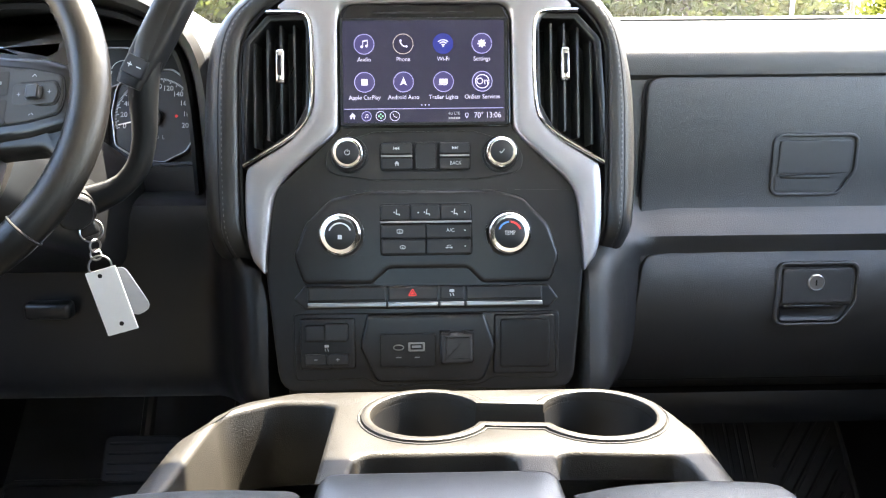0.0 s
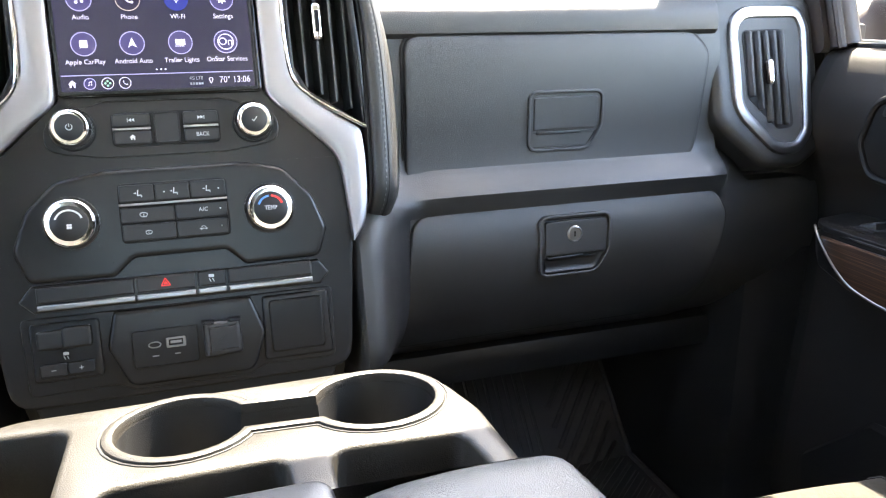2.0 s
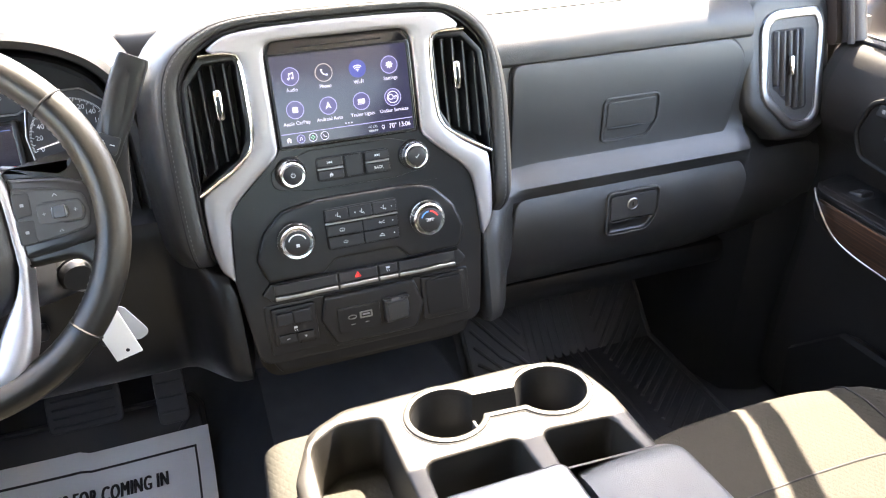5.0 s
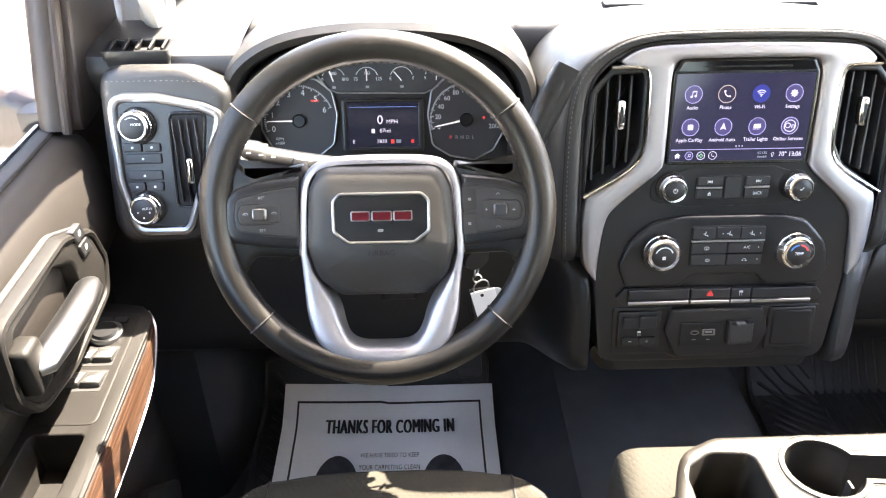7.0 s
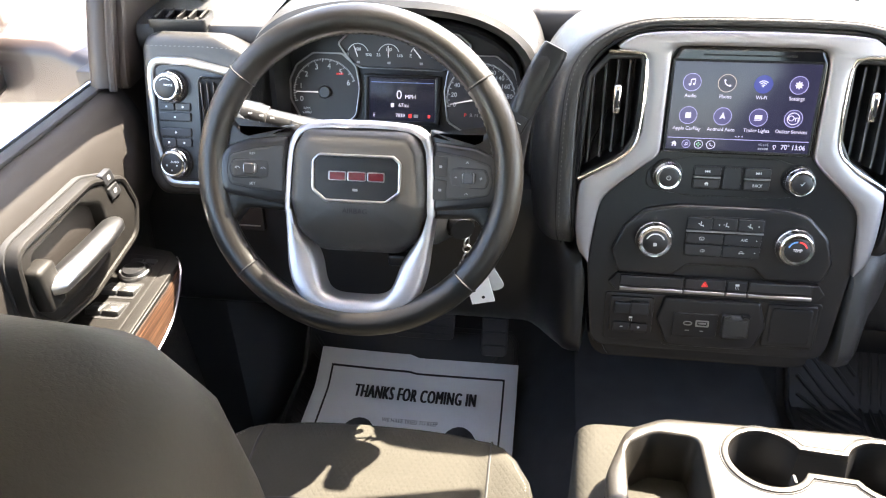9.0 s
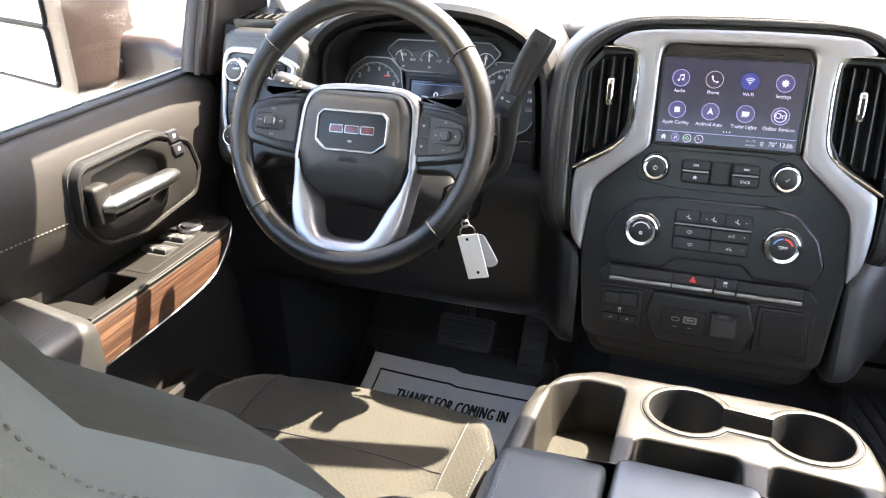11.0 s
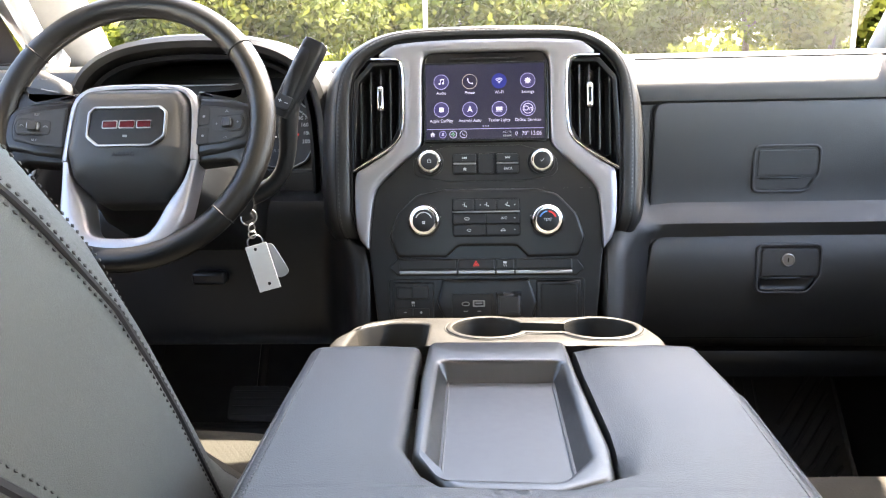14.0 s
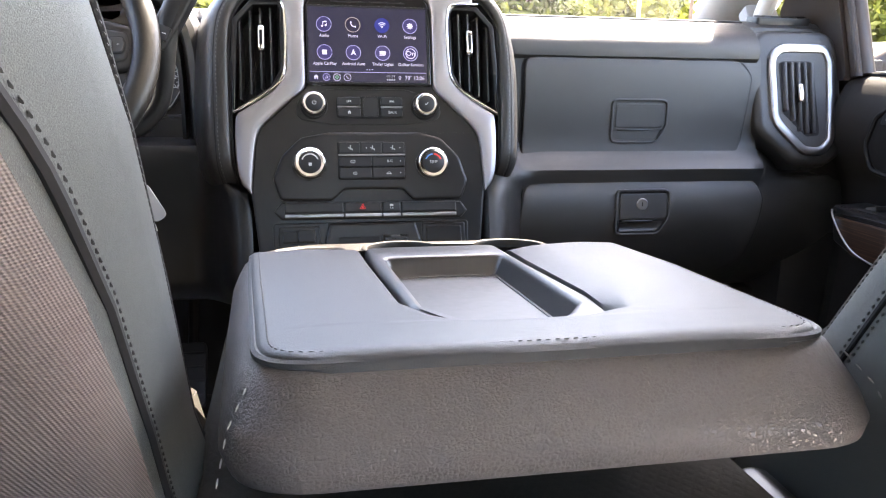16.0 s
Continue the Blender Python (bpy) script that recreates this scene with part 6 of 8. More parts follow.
stalk = thing("turn_signal_stalk", "black turn signal stalk with wiper symbols", "stalk", pose(-0.56, 0.77, 0.78))
part("stem", tube_bm([(-0.50, 0.775, 0.785), (-0.555, 0.757, 0.802), (-0.594, 0.752, 0.812)], [0.013, 0.0145, 0.0155], 14), HARD, stalk, "", ID)
part("collar", tube_bm([(-0.594, 0.752, 0.812), (-0.602, 0.751, 0.815), (-0.622, 0.748, 0.8205), (-0.627, 0.747, 0.822)], [0.0175, 0.0190, 0.0185, 0.014], 16), HARD, stalk, "", ID)
part("stalk_groove", tube_bm([(-0.5915, 0.7522, 0.8113), (-0.5945, 0.7519, 0.8122)], 0.0179, 16), SEAM, stalk, "", ID)
part("stalk_button", rbox_bm(0.024, 0.011, 0.006, 0.0028, 3, m=Matrix.Translation((0, 0, 0.0132))), BUTTON, stalk, "", plane_pose((-0.553, 0.7577, 0.8014), (0.0, 0.55, 0.835), right=Vector((0.94, 0.2, -0.28))))
for i in range(6):
    c = Vector((-0.579 - 0.013 * (i % 3) - 0.004 * (i > 2), 0.7385 - 0.0016 * (i % 3) - 0.0045 * (i > 2), 0.8215 + 0.0035 * (i % 3) - 0.0075 * (i > 2)))
    part("stalk_mark", plate_bm(rect(-0.0025, -0.0012, 0.0025, 0.0012), 0, 0.0008, 0), DIM_MARK, stalk, "", plane_pose(c, (0.2, 0.5, 0.85)), smooth=0)

key = thing("car_key", "black ignition key with steel rings and a white tag", "key", pose(-0.351, 0.765, 0.656))
KS = Matrix.Translation((-0.027, 0.0575, -0.022))
part("key_head", rbox_bm(0.034, 0.010, 0.026, 0.005, 3, m=Matrix.Translation((-0.338, 0.733, 0.670)) @ pose(0, 0, 0, 0, -15, 20)), HARD, key, "", KS)
part("key_blade", rbox_bm(0.010, 0.02, 0.003, 0.0005, 1, m=Matrix.Translation((-0.344, 0.745, 0.671))), SATIN_CHROME, key, "", KS)


def ring_path(c, r, n1, n2, n=24):
    a, b = Vector(n1).normalized(), Vector(n2).normalized()
    return [tuple(Vector(c) + a * r * math.cos(2 * math.pi * i / n) + b * r * math.sin(2 * math.pi * i / n)) for i in range(n + 1)]


for c, r, n1, n2 in (((-0.322, 0.722, 0.668), 0.0115, (1, 0.2, 0), (0, 0.3, 1)), ((-0.317, 0.716, 0.653), 0.0065, (0.5, 1, 0), (0, 0, 1)), ((-0.316, 0.713, 0.644), 0.0055, (1, 0.1, 0), (0, 0.1, 1)), ((-0.311, 0.708, 0.633), 0.0110, (1, 0.4, 0), (0, 0.1, 1))):
    part("split_ring", tube_bm(ring_path(c, r, n1, n2), 0.0012, 8), SATIN_CHROME, key, "steel split ring", KS)
tm = plane_pose((-0.3005, 0.702, 0.597), (-0.27, 0.06, 1), right=(1, 0, 0.27))
part("tag", plate_bm(rect(-0.0165, -0.035, 0.0165, 0.035, 0.001), -0.0012, 0.0012, 0.0003), TAG_PLASTIC, key, "white plastic tag", KS @ tm)
part("tag_hole", plate_bm(circle(-0.002, 0.0285, 0.0024, 14), -0.0013, 0.0014, 0), SEAM, key, "", KS @ tm, smooth=0)
part("tag_hole", plate_bm(circle(0.002, -0.0255, 0.0024, 14), -0.0013, 0.0014, 0), SEAM, key, "", KS @ tm, smooth=0)
tm2 = plane_pose((-0.284, 0.708, 0.606), (-0.55, 0.02, 1), right=(1, 0, 0.55))
part("round_tag", plate_bm(rect(-0.011, -0.027, 0.011, 0.027, 0.010, 6), -0.001, 0.001, 0.0004), CLEAR_TAG, key, "grey translucent tag", KS @ tm2)
part("remote", rbox_bm(0.034, 0.012, 0.050, 0.006, 3, m=Matrix.Translation((-0.308, 0.717, 0.600)) @ pose(0, 0, 0, 0, -8, 0)), HARD, key, "black remote", KS)

# ---- doors ----
def door(side):
    """Inner door panel: shoulder, handle bowl, pull, armrest with wood face, window frame."""
    s = side
    d = thing("door_1" if s < 0 else "door_2", "closed front door with dark vinyl panel, wood trim and satin handle", "door", pose(s * 0.86, 0.3, 0.5), kind="structure")
    sill = 0.788 if s < 0 else 0.770

    def sec(y):
        return [(s * 0.915, sill - 0.012), (s * 0.905, sill), (s * 0.880, sill + 0.002), (s * 0.862, sill - 0.010), (s * 0.846, sill - 0.045), (s * 0.838, 0.70), (s * 0.838, 0.655), (s * 0.850, 0.625), (s * 0.872, 0.595), (s * 0.880, 0.55), (s * 0.880, 0.42), (s * 0.872, 0.30), (s * 0.860, 0.15), (s * 0.875, 0.03), (s * 0.92, 0.0)]

    part("door_skin", loops_bm([[(x, y, z) for x, z in smooth_path(sec(y), 52, rounds=2)] for y in [-0.25 + 1.13 * i / 24 for i in range(25)]], closed=False), DOOR_SKIN, d, "", ID)
    part("front_edge", loops_bm([[(x, y, z) for x, z in smooth_path(sec(0.88), 52, rounds=2)] for y in (0.88, 0.90)] + [[(x + s * 0.03, 0.915, z) for x, z in smooth_path(sec(0.88), 52, rounds=2)]], closed=False), DOOR_HARD, d, "", ID)
    # weather strip along the window
    part("window_seal", box_bm(min(s * 0.885, s * 0.905), -0.24, sill, max(s * 0.885, s * 0.905), 0.89, sill + 0.007, 0.003), SEAM, d, "", ID)
    part("seal_bright", box_bm(min(s * 0.906, s * 0.912), -0.24, sill, max(s * 0.906, s * 0.912), 0.89, sill + 0.010, 0.002), SATIN_CHROME, d, "", ID)
    # frame: front post and the dark sail panel
    post = [(0.890, sill), (0.908, sill + 0.05), (0.952, 0.94), (0.990, 1.05), (0.78, 1.20), (0.35, 1.235), (-0.22, 1.235)]
    part("window_frame", tube_bm([(s * 0.885, y, z) for y, z in resample(post[:4], 12)] + [(s * (0.885 - 0.05 * (i / 10)), y, z) for i, (y, z) in enumerate(resample(post[3:], 11))][1:], 0.021, 10), DARK_TRIM, d, "brown-black window frame", ID)
    part("frame_bead", tube_bm([(s * 0.868, y - 0.012, z) for y, z in resample(post[:4], 12)], 0.006, 8), DARK_TRIM, d, "", ID)
    sail = [(0.893, sill - 0.01), (1.10, sill + 0.01), (1.11, 0.90), (0.995, 1.06), (0.955, 0.94)]
    part("sail_panel", plate_bm(fillet(sail, 0.015), -0.012, 0.012, 0.006), DARK_TRIM, d, "brown-black corner panel", plane_pose((s * 0.868, 0, 0), (0, 0, 1), (0, 1, 0)))
    glass = plate_bm([(0.895, sill - 0.02), (0.985, 1.05), (0.78, 1.20), (0.35, 1.235), (-0.22, 1.235), (-0.22, sill - 0.02)], -0.002, 0.002, 0)
    part("window_pane", glass, GLASS, d, "clear side window", plane_pose((s * 0.902, 0, 0), (0, 0, 1), (0, 1, 0)), smooth=0)
    # handle bowl
    H = plane_pose((s * 0.838, 0, 0), (0, 0, 1), (0, -s, 0))        # x runs along the door to the viewer's right
    k = -s

    def hp(*pts):
        return ccw([tuple(q) for q in fillet([(k * p[0] / 1000, p[1] / 1000) + tuple(c / 1000 for c in p[2:]) for p in pts], 0.012, 6)])

    bowl = hp((537, 738, 26), (700, 738, 50), (768, 708, 26), (784, 658, 24), (764, 620, 26), (640, 606, 60), (556, 620, 40), (529, 662, 26))
    part("handle_bezel", ring_bm(inset(bowl, -0.006), inset(bowl, 0.004), -0.004, 0.020, 0.005), DOOR_HARD, d, "", H)
    part("bezel_gap", ring_bm(inset(bowl, -0.0085), inset(bowl, -0.0055), -0.004, 0.0035, 0.0005), SEAM, d, "", H)
    cup = hp((556, 722, 16), (670, 727, 26), (712, 702, 22), (708, 655, 18), (685, 632, 18), (580, 632, 20), (556, 660, 16))
    part("bezel_plate", holed_bm(inset(bowl, 0.0035), [cup], -0.004, 0.0165, 0.002, 0.004, (0.0200,), 0.005), DOOR_HARD, d, "", H)
    hx = [(k * 0.556, 0.680, 0.026), (k * 0.562, 0.680, 0.031), (k * 0.60, 0.680, 0.034), (k * 0.66, 0.678, 0.034), (k * 0.698, 0.676, 0.030), (k * 0.708, 0.675, 0.026), (k * 0.712, 0.675, 0.022)]
    part("door_handle", tube_bm(hx, [0.014, 0.0185, 0.0195, 0.0185, 0.0165, 0.0125, 0.006], 16, flat=0.68), SATIN_CHROME, d, "satin chrome door handle", H)
    part("handle_pivot", rbox_bm(0.034, 0.060, 0.026, 0.007, 3, m=Matrix.Translation((k * 0.555, 0.683, 0.022))), DOOR_HARD, d, "", H)
    for j, yy in enumerate((0.728, 0.705)):
        part("lock_button", plate_bm(fillet([(k * (0.726 + 0.006 * j), yy - 0.010), (k * (0.750 + 0.006 * j), yy - 0.010), (k * (0.744 + 0.006 * j), yy + 0.009), (k * (0.720 + 0.006 * j), yy + 0.009)], 0.003), 0.012, 0.0200, 0.0015), BUTTON, d, "", H)
        part("lock_mark", plate_bm(rect(k * (0.735 + 0.006 * j) - 0.003, yy - 0.003, k * (0.735 + 0.006 * j) + 0.003, yy + 0.003), 0.019, 0.0203, 0), DIM_MARK, d, "", H, smooth=0)
    # shoulder seam behind the handle
    part("shoulder_stitching", stitches_bm([(s * (0.8372), 0.515 - 0.5 * i / 30, 0.668 + 0.012 * math.sin(i / 9)) for i in range(31)], 0.004, 0.003, 0.0008), THREAD, d, "", ID)
    # armrest
    loops = []
    for y, z, x, dz in ((0.835, 0.525, 0.845, 0.02), (0.818, 0.537, 0.806, 0.035), (0.795, 0.546, 0.790, 0.055), (0.74, 0.548, 0.784, 0.070), (0.60, 0.550, 0.780, 0.078), (0.46, 0.556, 0.776, 0.082)):
        loops.append([(s * (x + 0.010), y, z + 0.001), (s * (x + 0.003), y, z), (s * x, y, z - 0.006), (s * (x + 0.004), y, z - dz + 0.006), (s * (x + 0.010), y, z - dz), (s * 0.888, y, z - dz - 0.01)])
    part("armrest", loops_bm(loops, closed=False), DOOR_HARD, d, "", ID)
    loops = []
    for y, z, x, dz in ((0.792, 0.538, 0.7895, 0.010), (0.775, 0.539, 0.7855, 0.030), (0.74, 0.540, 0.7815, 0.058), (0.60, 0.542, 0.7775, 0.066), (0.455, 0.548, 0.7735, 0.070)):
        loops.append([(s * x, y, z), (s * (x - 0.002), y, z - 0.003), (s * (x + 0.002), y, z - dz + 0.002), (s * (x + 0.006), y, z - dz), (s * (x + 0.01), y, z - dz), (s * (x + 0.008), y, z)])
    part("wood_trim", loops_bm(loops), WOOD, d, "dark striped wood trim", ID)
    edge = [(s * 0.7785, 0.455, 0.4765), (s * 0.7810, 0.60, 0.4745), (s * 0.7825, 0.715, 0.4800), (s * 0.7835, 0.76, 0.503), (s * 0.785, 0.795, 0.538), (s * 0.800, 0.815, 0.545)]
    part("bright_line", tube_bm(smooth_path(edge, 30, rounds=2), 0.0017, 6), SATIN_CHROME, d, "", ID)
    part("top_line", tube_bm([(s * 0.776, 0.455, 0.5535), (s * 0.7795, 0.60, 0.549), (s * 0.784, 0.74, 0.5475), (s * 0.790, 0.79, 0.5455)], 0.0016, 6), SEAM, d, "", ID)
    # padded elbow rest behind
    loops = []
    for y, g in ((0.450, 0.0), (0.440, 0.014), (0.42, 0.02), (0.2, 0.022), (-0.1, 0.02), (-0.18, 0.0)):
        x, z0, z1 = 0.765 - g, 0.478 - g * 0.5, 0.575 + g
        loops.append([(px, y, pz) for px, pz in fillet([(s * 0.885, z0), (s * x, z0 + 0.01), (s * (x - 0.004), z1 - 0.02), (s * 0.885, z1)], 0.024, 5)])
    part("elbow_pad", loops_bm(loops), LEATHER, d, "", ID, smooth=60)
    part("elbow_stitching", stitches_bm([(s * 0.752, y, 0.5945) for y in (0.42, 0.2, -0.1)]), THREAD, d, "", ID)
    # window switches
    A = plane_pose((s * 0.836, 0.70, 0.551), (0, 1, 0.0), (1, 0, 0))
    top_edge = ccw(fillet([(s * -0.051, 0.085), (s * -0.046, 0.100), (s * -0.028, 0.118), (s * 0.050, 0.132), (s * 0.050, -0.246), (s * -0.060, -0.246)], 0.006, 3))
    cup = ccw(rect(-0.030, -0.205, 0.032, -0.118, 0.008))
    part("armrest_top", holed_bm(top_edge, [cup], -0.004, 0.0022, 0.002, 0.003, (0.055,), 0.005), DOOR_HARD, d, "", A)
    part("switch_plate", plate_bm(fillet([(-0.036, 0.105), (0.034, 0.100), (0.040, -0.105), (-0.036, -0.105)], 0.012, 4), -0.01, 0.0035, 0.002), DOOR_HARD, d, "", A)
    for y0, y1 in ((0.0, 0.028), (-0.045, -0.017)) if s < 0 else ((0.040, 0.066),):
        part("switch_well", plate_bm(rect(-0.026, y0 - 0.006, 0.026, y1 + 0.004, 0.002), 0.0, 0.0040, 0.0003), SEAM, d, "", A)
        for x0, x1 in ((-0.025, -0.0005), (0.0005, 0.025)) if s < 0 else ((-0.014, 0.014),):
            part("window_switch", rbox_bm(x1 - x0, y1 - y0, 0.010, 0.003, 2, m=Matrix.Translation(((x0 + x1) / 2, (y0 + y1) / 2, 0.004)) @ pose(0, 0, 0, -14, 0, 0)), SOFT, d, "", A)
            part("switch_mark", plate_bm(rect((x0 + x1) / 2 - 0.004, y0 + 0.012, (x0 + x1) / 2 + 0.004, y0 + 0.014), 0.0, 0.0098, 0), DIM_MARK, d, "", A, smooth=0)
    if s < 0:
        part("mirror_knob", lathe_bm([(0.018, 0.0), (0.018, 0.008), (0.0155, 0.012), (0.0005, 0.0125)], 28), SATIN, d, "", A @ pose(0.0, 0.054, 0.002))
        part("knob_ring", lathe_bm([(0.0225, 0.0), (0.0225, 0.007), (0.0205, 0.009), (0.0182, 0.008)], 28), SATIN_CHROME, d, "", A @ pose(0.0, 0.054, 0.002))
        for x in (-0.011, 0.011):
            part("fold_button", plate_bm(rect(x - 0.009, 0.078, x + 0.009, 0.090, 0.003), 0.0, 0.0060, 0.001), BUTTON, d, "", A)
    # lower pocket
    part("map_pocket", loops_bm([[(s * 0.876, y, z0), (s * 0.835, y, z0 + 0.01), (s * 0.82, y, z1), (s * 0.828, y, z1 + 0.006), (s * 0.876, y, z1 - 0.02)] for y, z0, z1 in ((0.80, 0.06, 0.20), (0.70, 0.05, 0.30), (0.3, 0.05, 0.32), (-0.2, 0.05, 0.32))]), DOOR_HARD, d, "", ID)
    return d


door(-1)
door(1)

# ---- kick panels beside the foot wells ----
for s in (-1, 1):
    bm = loops_bm([[(s * 0.89, y, z0), (s * x, y, z0), (s * (x - 0.004), y, z1), (s * 0.89, y, z1)] for y, x, z0, z1 in ((0.90, 0.868, 0.0, 0.64), (0.93, 0.80, 0.0, 0.62), (1.0, 0.775, 0.0, 0.55), (1.15, 0.765, 0.0, 0.50), (1.5, 0.75, 0.0, 0.5))])
    solid("kick_panel", bm, HARD, "dark plastic kick panel beside the foot well", "trim", kind="structure")

# ---- seats ----
def seat(xc, yo, label, name_group, ahead=0.0):
    """Bucket seat: cushion with bolsters, leaning back with side panels, head restraint."""
    st = thing("front_seat", label, "seat", pose(xc, 0.3 + yo, 0.1), name_group)
    HW = 0.262

    def cushion_loop(y, lift, shrink):
        out = []
        n = 28
        for i in range(n + 1):
            u = -1 + 2 * i / n
            z = 0.352 + lift + 0.026 * max(0.0, abs(u) - 0.60) / 0.25 * (1 if abs(u) < 0.85 else max(0, 1 - (abs(u) - 0.85) / 0.18)) - 0.085 * max(0.0, abs(u) - 0.86) ** 1.4 * 12
            yy = y + yo - (0.060 * abs(u) ** 3.0 + 0.15 * max(0.0, (abs(u) - 0.60) / 0.40) ** 2.2) * max(0.0, min(1.0, (y - 0.30) / 0.36))
            out.append((xc + u * (HW - shrink), yy, z))
        out += [(xc + HW - shrink, y + yo - 0.085, 0.16), (xc - HW + shrink, y + yo - 0.085, 0.16)]
        return out

    loops = [cushion_loop(y, l, s) for y, l, s in ((0.655, -0.13, 0.03), (0.685, -0.06, 0.018), (0.695, -0.03, 0.010), (0.690, -0.008, 0.004), (0.675, 0.004, 0.0), (0.64, 0.010, 0.0), (0.54, 0.006, 0.0), (0.40, -0.012, 0.0), (0.25, -0.03, 0.0), (0.05, -0.05, 0.01), (-0.10, -0.05, 0.02))]
    part("cushion", loops_bm(loops), CLOTH, st, "cloth seat cushion", ID, smooth=60)

    def on_cushion(u, y):
        a = cushion_loop(y, 0.0, 0.0)[int(round((u + 1) * 14))]
        l = np.interp(y, (0.05, 0.25, 0.40, 0.54, 0.64, 0.675, 0.69), (-0.05, -0.03, -0.012, 0.006, 0.010, 0.004, -0.008))
        return (a[0], a[1], a[2] + float(l))

    for u in (-9 / 14, 9 / 14):
        part("cushion_seam", tube_bm([on_cushion(u, y) for y in (0.69, 0.675, 0.64, 0.54, 0.40, 0.25, 0.1)], 0.0018, 6), SEAM, st, "", ID)
    part("cushion_seam", tube_bm([on_cushion((-9 + i) / 14, 0.54) for i in range(19)], 0.0016, 6), SEAM, st, "", ID)
    for u in (-12 / 14, 12 / 14):
        edge_line = [on_cushion(u * (0.80 + 0.04 * i), 0.682 - 0.003 * i) for i in range(5)] + [on_cushion(u, y) for y in (0.66, 0.60, 0.54, 0.40, 0.25)]
        part("bolster_seam", tube_bm([(x, y, z - 0.0006) for x, y, z in edge_line], 0.0012, 6), SEAM, st, "", ID)
        part("bolster_stitching", stitches_bm([(x - math.copysign(0.005, u), y, z + 0.0006) for x, y, z in edge_line]), THREAD, st, "", ID)
    # backrest
    U, F = Vector((0, -0.55, 0.835)), Vector((0, 0.835, 0.55))
    base = Vector((xc, 0.24 + yo + ahead, 0.50))

    def at(x, f, s):
        f = f + 0.30 * max(0.0, 0.06 - s) + float(np.interp(s, (-0.2, 0.1, 0.2, 0.3, 0.38, 0.46, 0.54), (0.010, 0.012, 0.016, 0.014, 0.0, -0.016, -0.018)))
        bend = max(0.0, (s - 0.42) / 0.145)
        return tuple(base + Vector((x, 0.095 * bend ** 3, 0)) + F * f + U * s)

    def half(s):
        w = 1.0 - 0.30 * max(0.0, (s - 0.36) / 0.22) ** 2.2
        top = max(0.0, (s - 0.46) / 0.12)
        return w, 0.03 * top ** 2

    S = [-0.22, -0.15, -0.08, 0.0, 0.08, 0.16, 0.24, 0.32, 0.40, 0.46, 0.51, 0.545, 0.565]
    fronts = [(0.0, -0.012), (0.06, -0.012), (0.115, -0.006), (0.145, 0.018), (0.172, 0.036), (0.196, 0.040), (0.218, 0.030), (0.236, 0.014)]
    sides = [(0.236, 0.014), (0.255, -0.002), (0.270, -0.022), (0.280, -0.050), (0.284, -0.085), (0.283, -0.120), (0.277, -0.150)]
    backs = [(0.277, -0.150), (0.270, -0.163), (0.256, -0.171), (0.235, -0.176), (0.15, -0.184), (0.0, -0.188)]

    def strip(pts, mirror, mat, name, lab=""):
        loops = []
        for s in S:
            w, dz = half(s)
            k = mirror
            loops.append([at(k * x * w, f - dz if f > -0.08 else f + dz, s) for x, f in pts])
        return part(name, loops_bm(loops, closed=False), mat, st, lab, ID, smooth=60)

    full_front = [(-x, f) for x, f in fronts[::-1]] + fronts[1:]
    strip(full_front, 1, CLOTH, "back_cushion", "cloth backrest face")
    strip([(x, f) for x, f in backs] + [(-x, f) for x, f in backs[::-1]][1:], 1, WEAVE, "back_cover", "dark woven backrest cover")
    top_rows = []
    for t in (0.0, 0.25, 0.5, 0.75, 1.0):
        w, dz = half(0.565)
        top_rows.append([at(x * w, (1 - t) * (f - dz) + t * (-0.17 + dz), 0.565 + 0.012 * math.sin(math.pi * t)) for x, f in full_front])
    part("top_panel", loops_bm(top_rows, closed=False), SIDE_VINYL, st, "", ID, smooth=60)
    for k in (-1, 1):
        strip(sides, k, SIDE_VINYL, "side_panel", "grey vinyl side panel")
        # stitched front edge, double-stitched middle seam, seam of the rear cover
        for fs, rows in (((0.012, 0.012, 0.002, -0.005, -0.010, -0.012), (0.0,)), ((-0.040, -0.040, -0.034, -0.038, -0.043, -0.044), (0.0055, -0.0055)), ((-0.140,) * 6, (0.0065,))):
            spans = [S[2] + (S[-1] - S[2]) * i / 39 for i in range(40)]

            def line_at(df):
                out = []
                for s in spans:
                    w, dz = half(s)
                    ff = float(np.interp(s, (-0.08, 0.11, 0.25, 0.38, 0.50, 0.56), fs)) + df
                    x = float(np.interp(-ff, [-p[1] for p in sides], [p[0] for p in sides]))
                    out.append(at(k * (x * w + 0.0006), ff - dz if ff > -0.08 else ff + dz, s))
                return out

            if len(rows) > 1 or fs[0] < -0.1:
                part("panel_seam", tube_bm(line_at(0.0), 0.0018 if fs[0] > -0.1 else 0.0026, 6), SEAM, st, "", ID)
            for df in rows:
                part("panel_stitching", stitches_bm(line_at(df), 0.0042, 0.0016, 0.0007), SEAT_THREAD, st, "", ID)
    # head restraint on two posts
    for x in (-0.06, 0.06):
        part("restraint_post", tube_bm([(xc + x, -0.07 + yo, 0.95), (xc + x, -0.01 + yo, 1.03)], 0.007, 8), SATIN_CHROME, st, "", ID)
    loops = []
    for z, yc, w, dpt in ((0.930, -0.030, 0.115, 0.036), (0.938, -0.024, 0.138, 0.054), (0.965, -0.014, 0.150, 0.063), (1.01, -0.012, 0.153, 0.063), (1.045, -0.012, 0.152, 0.062), (1.075, -0.012, 0.147, 0.061), (1.090, -0.012, 0.138, 0.059), (1.099, -0.013, 0.124, 0.052), (1.105, -0.014, 0.102, 0.038), (1.107, -0.014, 0.072, 0.020)):
